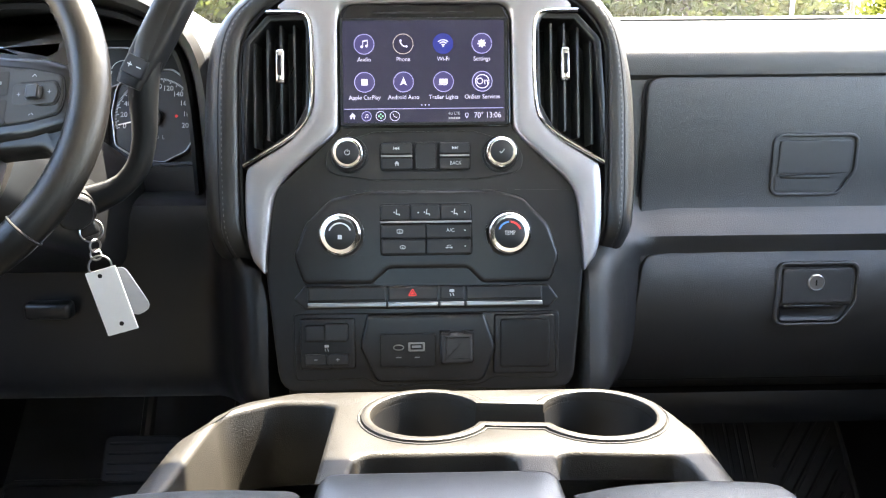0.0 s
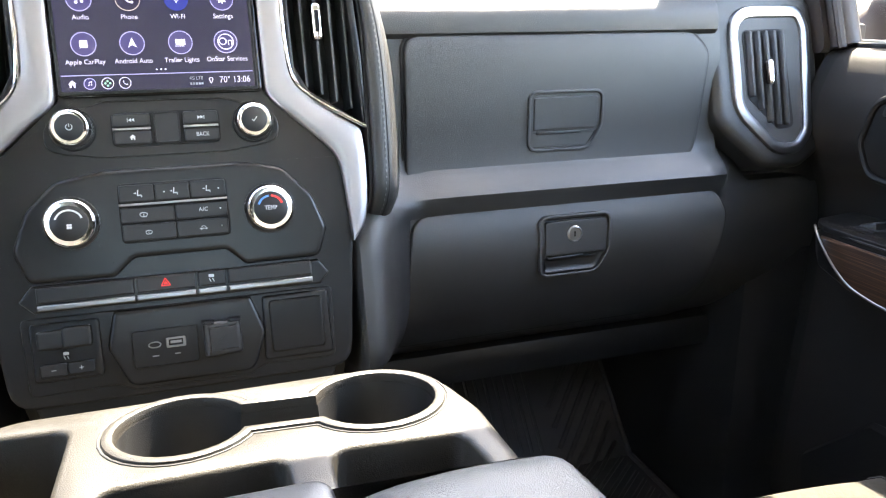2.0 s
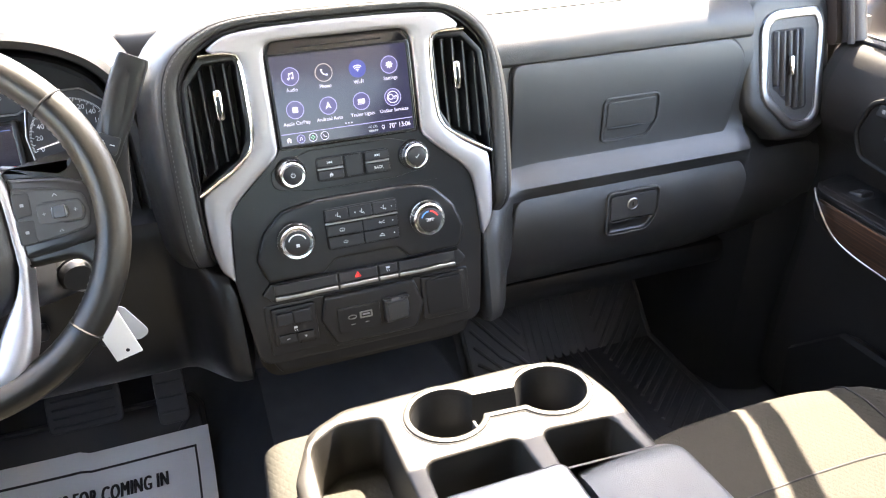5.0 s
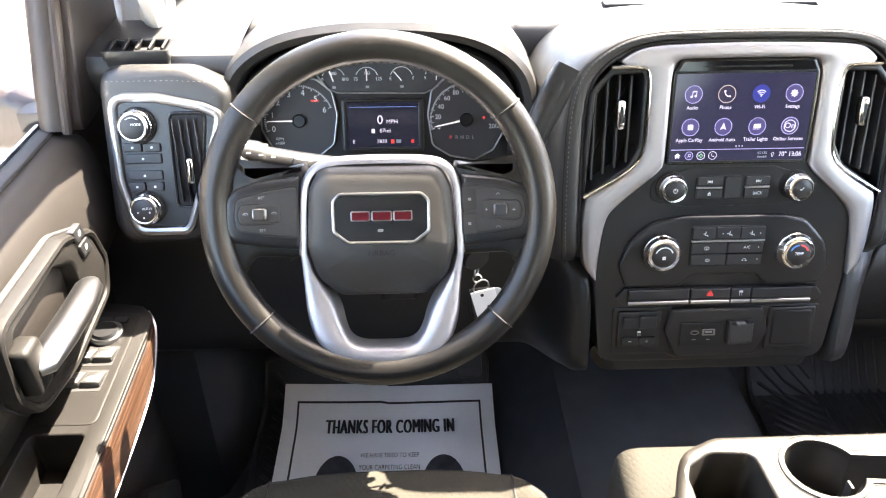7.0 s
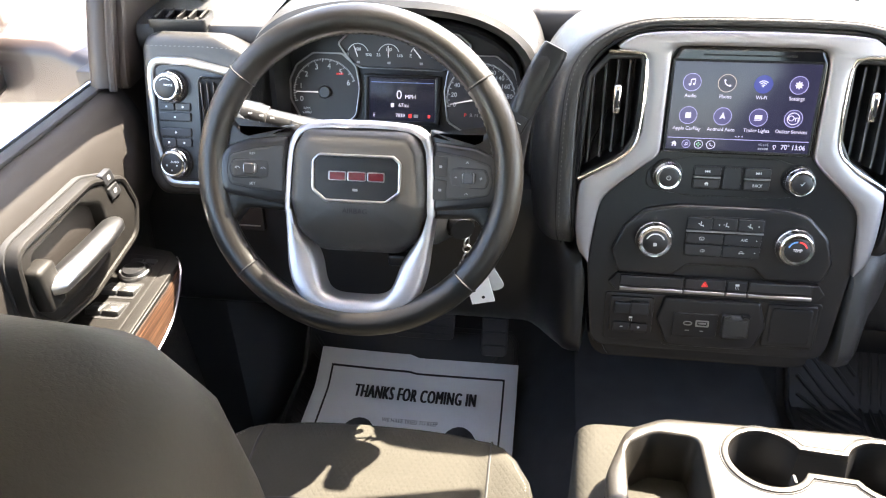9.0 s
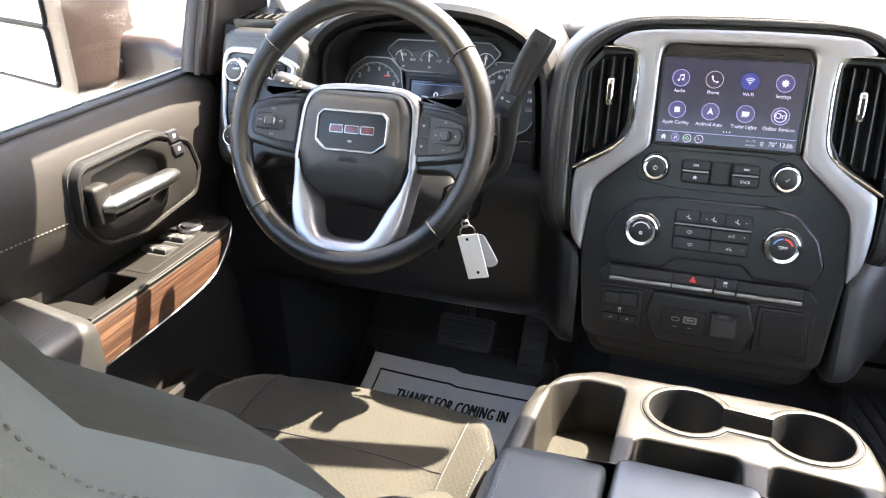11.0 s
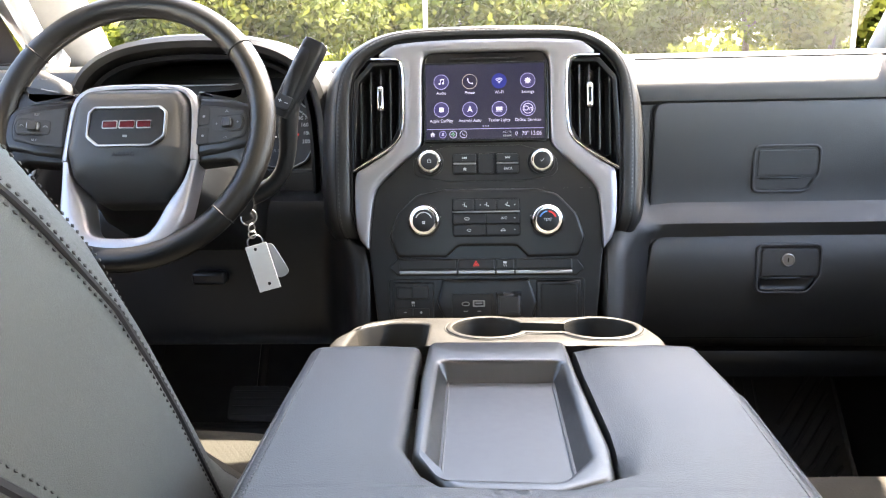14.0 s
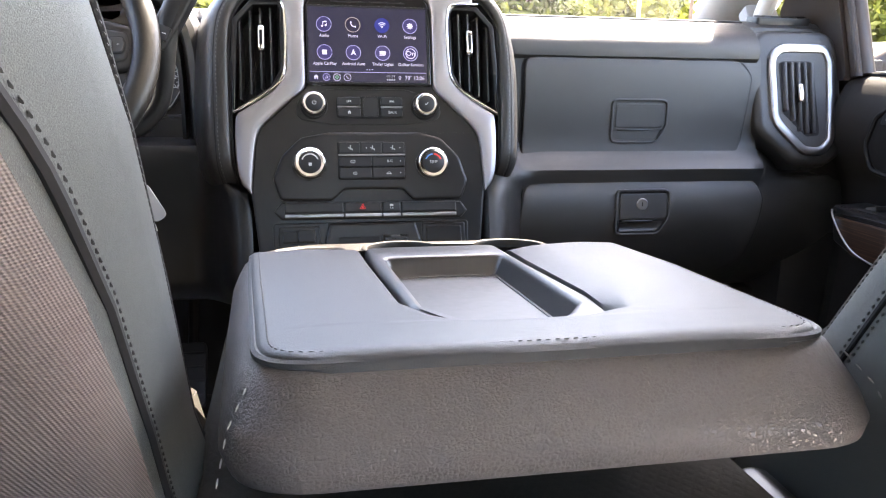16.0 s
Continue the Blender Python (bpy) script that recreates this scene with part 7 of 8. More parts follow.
        loops.append([(xc + x, yc + yo + f, z) for x, f in fillet([(-w, -dpt), (w, -dpt), (w, dpt), (-w, dpt)], 0.030, 6)])
    part("head_restraint", loops_bm(loops), RESTRAINT, st, "", ID, smooth=60)
    # base
    part("seat_base", box_bm(xc - 0.23, -0.05 + yo, 0.03, xc + 0.23, 0.52 + yo, 0.20, 0.02), HARD, st, "", ID)
    return st


seat(-0.465, 0.0, "cloth driver's seat with grey vinyl side panels", "front seats")
seat(0.490, -0.115, "cloth passenger seat with grey vinyl side panels", "front seats", 0.03)

# ---- centre seat with folded console ----
LIDM = plane_pose((0.015, 0.2, 0.622), (0, 1, -0.08))
lid = thing("folding_console", "padded black leather console armrest with an open tray", "armrest", LIDM)
top = ccw(fillet(mm((-152, -196, 34), (152, -196, 34), (165, 0, 200), (163, 142, 20), (58, 148, 14), (-74, 148, 14), (-171, 136, 26), (-164, 0, 200)), 0.03, 8))


def wing(edges_out, edges_in, k):
    """One half of the padded top: a loft from the back to the front between its outer and inner edge."""
    rows = []
    for y in [-0.196, -0.1945, -0.192, -0.188, -0.182, -0.174, -0.162, -0.150, -0.1445, -0.143, -0.1415, -0.138, -0.132, -0.125, -0.112, -0.10, -0.087, -0.06, -0.03, 0.0, 0.03, 0.06, 0.085, 0.105, 0.118, 0.128, 0.136, 0.142, 0.146, 0.149]:
        xo = float(np.interp(y, *zip(*edges_out)))
        xi = float(np.interp(y, *zip(*edges_in)))
        top_z = 0.005 - 0.013 * max(0.0, (y - 0.112) / 0.037) ** 2.2 - 0.004 * max(0.0, (-0.186 - y) / 0.010) ** 2
        rim_out = [(0.0, -0.018), (0.0, -0.0090), (0.0010, -0.0046), (0.0030, -0.0018), (0.0060, -0.0004), (0.0100, 0.0)]
        soft = min(1.0, max(0.0, (y + 0.135) / 0.07)) if k < 0 else 0.0          # one side slopes gently to the tray
        tight = [(0.0100, 0.0), (0.0055, -0.0004), (0.0028, -0.0018), (0.0010, -0.0044), (0.0, -0.0080), (0.0, -0.018)]
        gentle = [(0.0320, 0.0), (0.0230, -0.0008), (0.0140, -0.0022), (0.0065, -0.0038), (0.0, -0.0050), (0.0, -0.018)]
        rim_in = [(a + (c - a) * soft, b + (e - b) * soft) for (a, b), (c, e) in zip(tight, gentle)] if y > -0.1432 else [(0.0100, 0.0), (0.0055, 0.0), (0.0028, 0.0), (0.0010, 0.0), (0.0, 0.0), (0.0, -0.018)]
        row = [(xo + k * d, y, top_z + h) for d, h in rim_out]
        x0, x1 = xo + k * 0.012, xi - k * (rim_in[0][0] + 0.002)
        row += [(x0 + (x1 - x0) * i / 8, y, top_z + 0.0012 * math.sin(math.pi * i / 8)) for i in range(9)]
        row += [(xi - k * d, y, top_z + h) for d, h in rim_in]
        rows.append(row)
    rows = [[(x, y, -0.014) for x, y, z in rows[0]]] + rows + [[(x, y + 0.001, -0.016) for x, y, z in rows[-1]]]
    return loops_bm(rows, closed=False)


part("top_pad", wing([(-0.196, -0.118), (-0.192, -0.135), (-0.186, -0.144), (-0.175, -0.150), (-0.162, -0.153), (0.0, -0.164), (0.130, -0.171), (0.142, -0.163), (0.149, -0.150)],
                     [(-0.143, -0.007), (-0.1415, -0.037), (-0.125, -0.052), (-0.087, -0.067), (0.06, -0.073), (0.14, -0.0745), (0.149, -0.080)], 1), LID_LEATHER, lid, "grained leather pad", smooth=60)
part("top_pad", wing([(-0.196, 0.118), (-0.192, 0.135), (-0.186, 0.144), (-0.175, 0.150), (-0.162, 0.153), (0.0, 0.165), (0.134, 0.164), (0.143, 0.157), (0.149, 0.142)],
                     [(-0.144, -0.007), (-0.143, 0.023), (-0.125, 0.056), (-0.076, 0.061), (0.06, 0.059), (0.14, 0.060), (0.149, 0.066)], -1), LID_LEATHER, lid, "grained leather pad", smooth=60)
strip_o = ccw(fillet(mm((-69, 156, 12), (-69, 60, 6), (-63, -84, 20), (-36, -137, 20), (22, -139, 20), (54, -121, 16), (58, -76, 18), (55, 60, 6), (55, 156, 12)), 0.012, 6))
hole = ccw(fillet(mm((-56, 96, 8), (-53, -90, 14), (-40, -120, 12), (24, -123, 12), (43, -92, 14), (45, 96, 8)), 0.012, 6))
part("tray", holed_bm(strip_o, [hole], -0.03, 0.0005, 0.005, 0.005, (0.019,), 0.007), TRAY, lid, "black plastic tray")
mat_edge = ccw(fillet(mm((-51, 90), (-48, -86), (-38, -112), (22, -115), (38, -88), (40, 90)), 0.006, 5))
part("tray_mat", plate_bm(mat_edge, -0.0185, -0.0160, 0.001), RIBBED, lid)
part("mat_rim", tube_bm([(x, y, -0.0158) for x, y in inset(mat_edge, 0.003) + inset(mat_edge, 0.003)[:2]], 0.0009, 6), TRAY, lid)
loops = []
side_outline = ccw(top)
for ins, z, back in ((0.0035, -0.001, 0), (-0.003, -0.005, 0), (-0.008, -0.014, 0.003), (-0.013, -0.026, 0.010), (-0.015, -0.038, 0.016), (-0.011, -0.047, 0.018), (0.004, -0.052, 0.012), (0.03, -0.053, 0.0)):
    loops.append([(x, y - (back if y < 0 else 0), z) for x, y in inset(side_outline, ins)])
# sides take the lightened leather: rear light is put into their colour
part("body", loops_bm(loops, cap_first=False), LID_SIDE_LIT, lid, "leather sides, colour lightened for sheen from behind", smooth=60)


def open_edge(outline, y_end):
    """The part of a closed outline behind y_end, from one side round the back to the other."""
    n = len(outline)
    start = next(i for i in range(n) if outline[i][1] < y_end <= outline[i - 1][1])
    turned = outline[start:] + outline[:start]
    return [p for p in turned if p[1] < y_end]


pip = open_edge(inset(side_outline, 0.0025), 0.118)
part("edge_piping", tube_bm([(x, y, 0.0005) for x, y in pip], 0.0024, 6), LID_LEATHER, lid)
st_path = open_edge(inset(side_outline, 0.0090), 0.118)
part("edge_stitching", stitches_bm([(x, y, 0.0050) for x, y in st_path], 0.0034, 0.0014, 0.0006), THREAD, lid)
for x, k in ((-0.150, -1), (0.150, 1)):
    part("corner_stitching", stitches_bm([(x + k * 0.004, -0.194, -0.008), (x + k * 0.012, -0.208, -0.022), (x + k * 0.016, -0.222, -0.042)], 0.0045, 0.003, 0.0005), THREAD, lid)

BINM = plane_pose((0.005, 0.44, 0.580), (0, 1, -0.07))
bins = thing("console_bin", "moulded console tray with cup holders and open bins", "console tray", BINM)
outer = ccw(fillet(mm((-172, -120, 6), (174, -120, 6), (177, 10, 60), (168, 62, 50), (118, 98, 50), (-104, 98, 40), (-146, 76, 40), (-170, 10, 50)), 0.03, 8))
lc, rc, cr = Vector((-0.004, 0.044)), Vector((0.115, 0.040)), 0.039
cup_line = []
for deg in range(24, 337, 12):
    cup_line.append((lc.x + cr * math.cos(radians(deg)), lc.y + cr * math.sin(radians(deg))))
for deg in range(204, 517, 12):
    cup_line.append((rc.x + cr * math.cos(radians(deg)), rc.y + cr * math.sin(radians(deg))))
left_bin = ccw(fillet(mm((-152, -112, 8), (-68, -112, 8), (-70, 68, 14), (-116, 72, 26), (-148, 50, 26)), 0.014, 6))
mid_bin = ccw(fillet(mm((-52, -112, 8), (52, -112, 8), (50, -16, 12), (-48, -16, 12)), 0.01, 5))
right_bin = ccw(fillet(mm((70, -112, 8), (158, -112, 8), (152, -24, 12), (76, -16, 12)), 0.01, 5))
part("tray_body", holed_bm(outer, [left_bin, ccw(cup_line), mid_bin, right_bin], -0.022, 0.0, 0.010, 0.004, (0.085, 0.062, 0.085, 0.085), 0.005), BIN, bins, "light-catching moulded plastic", smooth=45)
loops = [[(x, y, z) for x, y in inset(outer, i)] for i, z in ((0.0, -0.02), (0.006, -0.08), (0.016, -0.16), (0.02, -0.24))]
part("tray_sides", loops_bm(loops, cap_first=False), BIN, bins)
part("cup_liner", loops_bm([[(x, y, z) for x, y in inset(ccw(cup_line), d)] for d, z in ((0.0010, -0.0045), (0.0016, -0.012), (0.0066, -0.0600))], cap_first=False, cap_last=False), CUP, bins, "black cup holder liner")
co = inset(ccw(cup_line), -0.0085)
part("cup_rim", ring_bm(inset(ccw(cup_line), -0.007), ccw(cup_line), -0.004, 0.0022, 0.002), BIN, bins)
part("rim_groove", tube_bm([(x, y, 0.0002) for x, y in co] + [(*co[0], 0.0002)], 0.0007, 6), SEAM, bins)
for c in (lc, rc):
    part("cup_spring", rbox_bm(0.004, 0.012, 0.036, 0.0018, 2, m=Matrix.Translation((c.x + (0.030 if c is lc else -0.030), c.y - 0.006, -0.036))), RUBBER, bins)
    part("cup_boss", lathe_bm([(0.014, -0.062), (0.014, -0.058), (0.010, -0.056), (0.0005, -0.056)], 24), RUBBER, bins, "", BINM @ pose(c.x, c.y, 0))
part("cup_floor", plate_bm(inset(ccw(cup_line), 0.006), -0.064, -0.0600, 0.001), RUBBER, bins)
part("bin_mat", plate_bm(rect(-0.138, -0.09, -0.078, 0.030, 0.010), -0.086, -0.0815, 0.0015), BIN, bins)

centre_seat = thing("jump_seat", "dark cloth centre seat under the console", "seat", pose(0, 0.2, 0.2))
loops = []
for y, g in ((0.575, -0.03), (0.585, -0.01), (0.58, 0.0), (0.52, 0.004), (0.2, 0.004), (-0.25, 0.004)):
    loops.append([(x, y, z) for x, z in fillet([(-0.188 - g, 0.17), (0.192 + g, 0.17), (0.192 + g, 0.505 + g), (-0.188 - g, 0.505 + g)], 0.03, 5)])
part("cushion", loops_bm(loops), CLOTH, centre_seat, "", ID, smooth=60)
part("rear_cloth", loops_bm([[(x, y, z) for x, z in ((-0.17, 0.25), (0.18, 0.25), (0.17, 0.53), (-0.16, 0.53))] for y in (-0.30, 0.02)]), WEAVE, centre_seat, "", ID)
part("side_cover", box_bm(0.185, -0.22, 0.34, 0.215, 0.12, 0.50, 0.012), HARD, centre_seat, "", ID)

# ---- floor mats, paper, pedals ----
def mat_sheet(x0, x1, y0, y1, lift, nx=20, ny=22, thick=0.006):
    bm = bmesh.new()
    rows = [[bm.verts.new((x0 + (x1 - x0) * i / nx, y0 + (y1 - y0) * j / ny, floor_height(0.5, y0 + (y1 - y0) * j / ny) + lift)) for i in range(nx + 1)] for j in range(ny + 1)]
    for a, b in zip(rows, rows[1:]):
        for i in range(nx):
            bm.faces.new((a[i], a[i + 1], b[i + 1], b[i]))
    g = bmesh.ops.extrude_face_region(bm, geom=list(bm.faces))
    for v in g["geom"]:
        if isinstance(v, bmesh.types.BMVert):
            v.co.z += thick
    return bm


def rubber_mat(x0, x1, y0, y1, label):
    m = thing("floor_mat", label, "floor mat", pose((x0 + x1) / 2, (y0 + y1) / 2, 0.01), "rubber floor mats")
    part("sheet", mat_sheet(x0, x1, y0, y1, 0.002), RUBBER, m, "", ID)
    z = lambda y: floor_height(0.5, y) + 0.009
    edge = [(x0, y0), (x1, y0), (x1, y1), (x0, y1), (x0, y0)]
    part("rim", tube_bm([(x, y, z(y)) for x, y in resample(edge, 80)], 0.006, 8), RUBBER, m, "", ID)
    xm = (x0 + x1) / 2
    n = int((y1 - y0 - 0.06) / 0.026)
    for i in range(n):
        y = y0 + 0.03 + 0.026 * i
        for a, b, dy in ((x0 + 0.02, x0 + 0.30 * (x1 - x0), 0.10), (x1 - 0.02, x1 - 0.30 * (x1 - x0), 0.10)):
            if y + dy < y1 - 0.01:
                part("ridge", tube_bm([(a, y + dy, z(y + dy)), ((a + b) / 2, y + dy / 2, z(y + dy / 2)), (b, y, z(y))], 0.0045, 6), RUBBER, m, "", ID)
    k = int((x1 - x0) * 0.36 / 0.02)
    for i in range(k):
        x = xm - 0.18 * (x1 - x0) + 0.02 * i
        part("ridge", tube_bm([(x, y, z(y)) for y in [y0 + 0.05 + (y1 - y0 - 0.10) * j / 9 for j in range(10)]], 0.0035, 6), RUBBER, m, "", ID)
    return m


rubber_mat(0.30, 0.76, 0.62, 1.34, "ribbed black rubber floor mat before the passenger seat")
rubber_mat(-0.76, -0.28, 0.60, 1.22, "ribbed black rubber floor mat before the driver's seat")

paper = thing("paper_floor_mat", "white printed paper floor mat with bold lettering", "paper mat", pose(-0.49, 1.0, 0.03))


def paper_z(x, y):
    return 0.026 + 0.62 * max(0.0, y - 1.06) ** 1.25 * (1.5 if x < -0.5 else 1.0) ** 0.6 + 0.003 * math.sin(9 * x + 3 * y) + 0.0035


def paper_y(x, y):
    return y + 0.02 * (-(x + 0.49))


def on_paper(bm, lift):
    for v in bm.verts:
        x, y = v.co.x, v.co.y
        v.co = Vector((x, paper_y(x, y), paper_z(x, y) + lift + v.co.z))
    return bm


def grid_bm(x0, y0, x1, y1, nx, ny):
    bm = bmesh.new()
    rows = [[bm.verts.new((x0 + (x1 - x0) * i / nx, y0 + (y1 - y0) * j / ny, 0)) for i in range(nx + 1)] for j in range(ny + 1)]
    for a, b in zip(rows, rows[1:]):
        for i in range(nx):
            bm.faces.new((a[i], a[i + 1], b[i + 1], b[i]))
    g = bmesh.ops.extrude_face_region(bm, geom=list(bm.faces))
    for v in g["geom"]:
        if isinstance(v, bmesh.types.BMVert):
            v.co.z -= 0.0008
    return bm


part("sheet", on_paper(grid_bm(-0.712, 0.62, -0.272, 1.152, 24, 30), 0), PAPER, paper, "", ID)
for x0, y0, x1, y1, nx, ny in ((-0.684, 0.66, -0.680, 1.118, 1, 26), (-0.303, 0.66, -0.299, 1.118, 1, 26), (-0.684, 1.114, -0.299, 1.118, 22, 1)):
    part("border_line", on_paper(grid_bm(x0, y0, x1, y1, nx, ny), 0.0008), INK, paper, "", ID)


def paper_text(words, size, x, y, width, bold=0.0, spacing=1.0):
    bm = text_bm(words, size, spacing=spacing, width=width, depth=0.0)
    for k in (0.5, 1.0) if bold else ():
        bm2 = text_bm(words, size, spacing=spacing, width=width, depth=0.0)
        bm2.transform(Matrix.Translation((bold * k, 0, 0)))
        merge(bm, bm2)
    bm.transform(Matrix.Translation((x, y, 0)))
    part("lettering", on_paper(bm, 0.0012), INK, paper, "", ID, smooth=0)


paper_text("THANKS FOR COMING IN", 0.046, -0.490, 1.062, 0.44, 0.0030, 1.14)
paper_text("WE HAVE TRIED TO KEEP", 0.0165, -0.488, 0.990, 0.62)
paper_text("YOUR CARPETING CLEAN", 0.0165, -0.488, 0.960, 0.62)
for x in (-0.590, -0.382):
    bm = loops_bm([[(x + r * (0.044 + 0.006 * math.sin(q)) * math.cos(q), 0.885 + r * 0.105 * math.sin(q), 0) for q in [2 * math.pi * i / 30 for i in range(30)]] for r in (0.02, 0.25, 0.5, 0.75, 1.0)], cap_last=False)
    part("shoe_print", on_paper(bm, 0.0010), SHOE_INK, paper, "printed shoe sole", ID, smooth=0)

for name, x, y, z, w, h, tilt, lab in (("brake_pedal", -0.472, 1.13, 0.185, 0.125, 0.072, 52, "black rubber brake pedal pad on its arm"), ("accelerator_pedal", -0.325, 1.15, 0.17, 0.055, 0.13, 55, "black accelerator pedal on its arm")):
    p = thing(name, lab, "pedal", pose(x, y, z, tilt, 0, 0))
    part("pad", plate_bm(rect(-w / 2, -h / 2, w / 2, h / 2, 0.012), -0.012, 0.006, 0.003), RUBBER, p)
    for i in range(4):
        part("pad_rib", rbox_bm(w * 0.85, 0.005, 0.004, 0.0015, 1, m=Matrix.Translation((0, -h * 0.33 + h * 0.22 * i, 0.006))), RUBBER, p)
    part("arm", tube_bm([(x, y + 0.01, z), (x, y + 0.08, z + 0.10), (x, y + 0.16, z + 0.36)], 0.011, 8), HARD, p, "", ID)

# ---- mirrors ----
def door_mirror(s):
    """Tall towing mirror: housing, two mirror glasses, arm to the door."""
    m = thing("door_mirror", "bronze-black towing mirror with two mirror glasses", "mirror", pose(s * 1.28, 0.94, 0.74), "door mirrors")
    MM = plane_pose((s * 1.28 if s < 0 else 1.23, 0.905, 0.93), (0, 0.03, 1), (1, 0.30 * s, 0))
    ri, le = (190, -150) if s < 0 else (150, -190)
    o = ccw(fillet(mm((le, -190, 30), (ri, -190, 30), (ri, 200, 30), (le, 200, 30)), 0.03, 6))
    part("housing", loops_bm([[(x, y, z) for x, y in inset(o, i)] for i, z in ((0.006, 0.012), (0.0, 0.008), (0.0, -0.05), (0.03, -0.13), (0.07, -0.16))]), BODY_BROWN, m, "bronze housing", MM, smooth=50)
    for y0, y1, nm in ((-0.172, -0.072, "lower_glass"), (-0.062, 0.185, "upper_glass")):
        part(nm, plate_bm(rect(-0.132, y0, 0.132, y1, 0.012), 0.0, 0.0155, 0.0008), MIRROR, m, "mirror glass", MM)
        part("glass_rim", ring_bm(rect(-0.137, y0 - 0.005, 0.137, y1 + 0.005, 0.014), rect(-0.132, y0, 0.132, y1, 0.012), 0.0, 0.019, 0.002), SEAM, m, "", MM)
    part("arm", loops_bm([[(s * x, 1.0 + d, z) for d, z in fillet([(-0.06, z0), (0.06, z0), (0.05, z1), (-0.05, z1)], 0.03, 4)] for x, z0, z1 in ((0.93, 0.73, 0.80), (1.0, 0.725, 0.835), (1.15, 0.715, 0.84), (1.22, 0.715, 0.84))]), BODY_BROWN, m, "", ID)
    return m


door_mirror(-1)
door_mirror(1)
rv = thing("rear_view_mirror", "black interior rear-view mirror on the windscreen", "mirror", pose(-0.075, 0.87, 1.10))
part("housing", rbox_bm(0.25, 0.03, 0.07, 0.015, 3, m=Matrix.Translation((-0.075, 0.87, 1.10)) @ pose(0, 0, 0, 0, 0, 12)), HARD, rv, "", ID)
part("glass", plate_bm(rect(-0.115, -0.027, 0.115, 0.027, 0.01), 0, 0.0006, 0.0002), MIRROR, rv, "", plane_pose((-0.075, 0.87, 1.10), (0, 0, 1), (math.cos(radians(12)), math.sin(radians(12)), 0)) @ pose(0, 0, 0.0152))
part("stem", tube_bm([(-0.065, 0.88, 1.11), (-0.05, 0.885, 1.13), (-0.045, 0.89, 1.155)], 0.012, 8), HARD, rv, "", ID)

# ---- outside ----
GZ = -0.75
CONCRETE = material("pale_concrete", (0.38, 0.365, 0.335), 0.9, grain=0.6, grain_scale=60, vary=0.12, vary_scale=0.4)
WHITE_PAINT = material("white_car_paint", (0.74, 0.74, 0.73), 0.3, coat=0.5, vary=0.03)
GREY_PAINT = material("grey_car_paint", (0.050, 0.066, 0.082), 0.5, spec=0.3, vary=0.05)
DARK_PAINT = material("dark_car_paint", (0.014, 0.017, 0.017), 0.5, spec=0.3, vary=0.05)
RED_PAINT = material("red_car_paint", (0.42, 0.03, 0.03), 0.3, coat=0.5, vary=0.05)
CAR_GLASS = material("car_window_glass", (0.02, 0.025, 0.03), 0.06, vary=0.0, rough_vary=0.02)
TYRE = material("tyre_rubber", (0.02, 0.02, 0.02), 0.8)
RIM = material("wheel_rim", (0.28, 0.28, 0.28), 0.35, metal=0.9)
BARK = material("bark", (0.09, 0.065, 0.045), 0.9, grain=0.8, grain_scale=40)


def leaf_material(name, colour):
    """Thin leaves: half of the light passes through."""
    mat = material(name, colour, 0.8, spec=0.08, vary=0.4, vary_scale=0.8)
    n, l = mat.node_tree.nodes, mat.node_tree.links
    b = n["Principled BSDF"]
    through_leaf, mix = n.new("ShaderNodeBsdfTranslucent"), n.new("ShaderNodeMixShader")
    l.new(b.inputs["Base Color"].links[0].from_socket, through_leaf.inputs["Color"])
    mix.inputs[0].default_value = 0.45
    l.new(b.outputs[0], mix.inputs[1]), l.new(through_leaf.outputs[0], mix.inputs[2])
    l.new(mix.outputs[0], n["Material Output"].inputs["Surface"])
    return mat


LEAF = leaf_material("leaves", (0.120, 0.128, 0.022))
LEAF_DARK = leaf_material("leaves_dark", (0.085, 0.100, 0.018))
CLAD = material("beige_cladding", (0.32, 0.27, 0.19), 0.55, vary=0.05)
GREY_DOOR = material("grey_door_paint", (0.22, 0.23, 0.24), 0.5)
TAIL = material("tail_lamp", (0.5, 0.02, 0.02), 0.2)
POLE = material("pale_pole", (0.6, 0.6, 0.58), 0.5)
GRASS = material("grass_verge", (0.06, 0.085, 0.02), 0.95, vary=0.4, vary_scale=1.5)

gb = bmesh.new()
ring = [(900 * math.cos(2 * math.pi * i / 48), 900 * math.sin(2 * math.pi * i / 48), GZ) for i in range(48)]
inner = [(60 * math.cos(2 * math.pi * i / 48), 60 * math.sin(2 * math.pi * i / 48), GZ) for i in range(48)]
loops_bm([[(x, y, GZ - 0.3) for x, y, z in ring], ring, inner], cap_first=False, bm=gb)
solid("ground", gb, CONCRETE, "sunlit pale concrete parking lot", "ground", kind="structure", smooth=0)
solid("verge", plate_bm(rect(-70, 40, 70, 120), GZ - 0.1, GZ + 0.06, 0.02), GRASS, "grass verge beyond the parking lot", "grass", kind="structure", smooth=0)


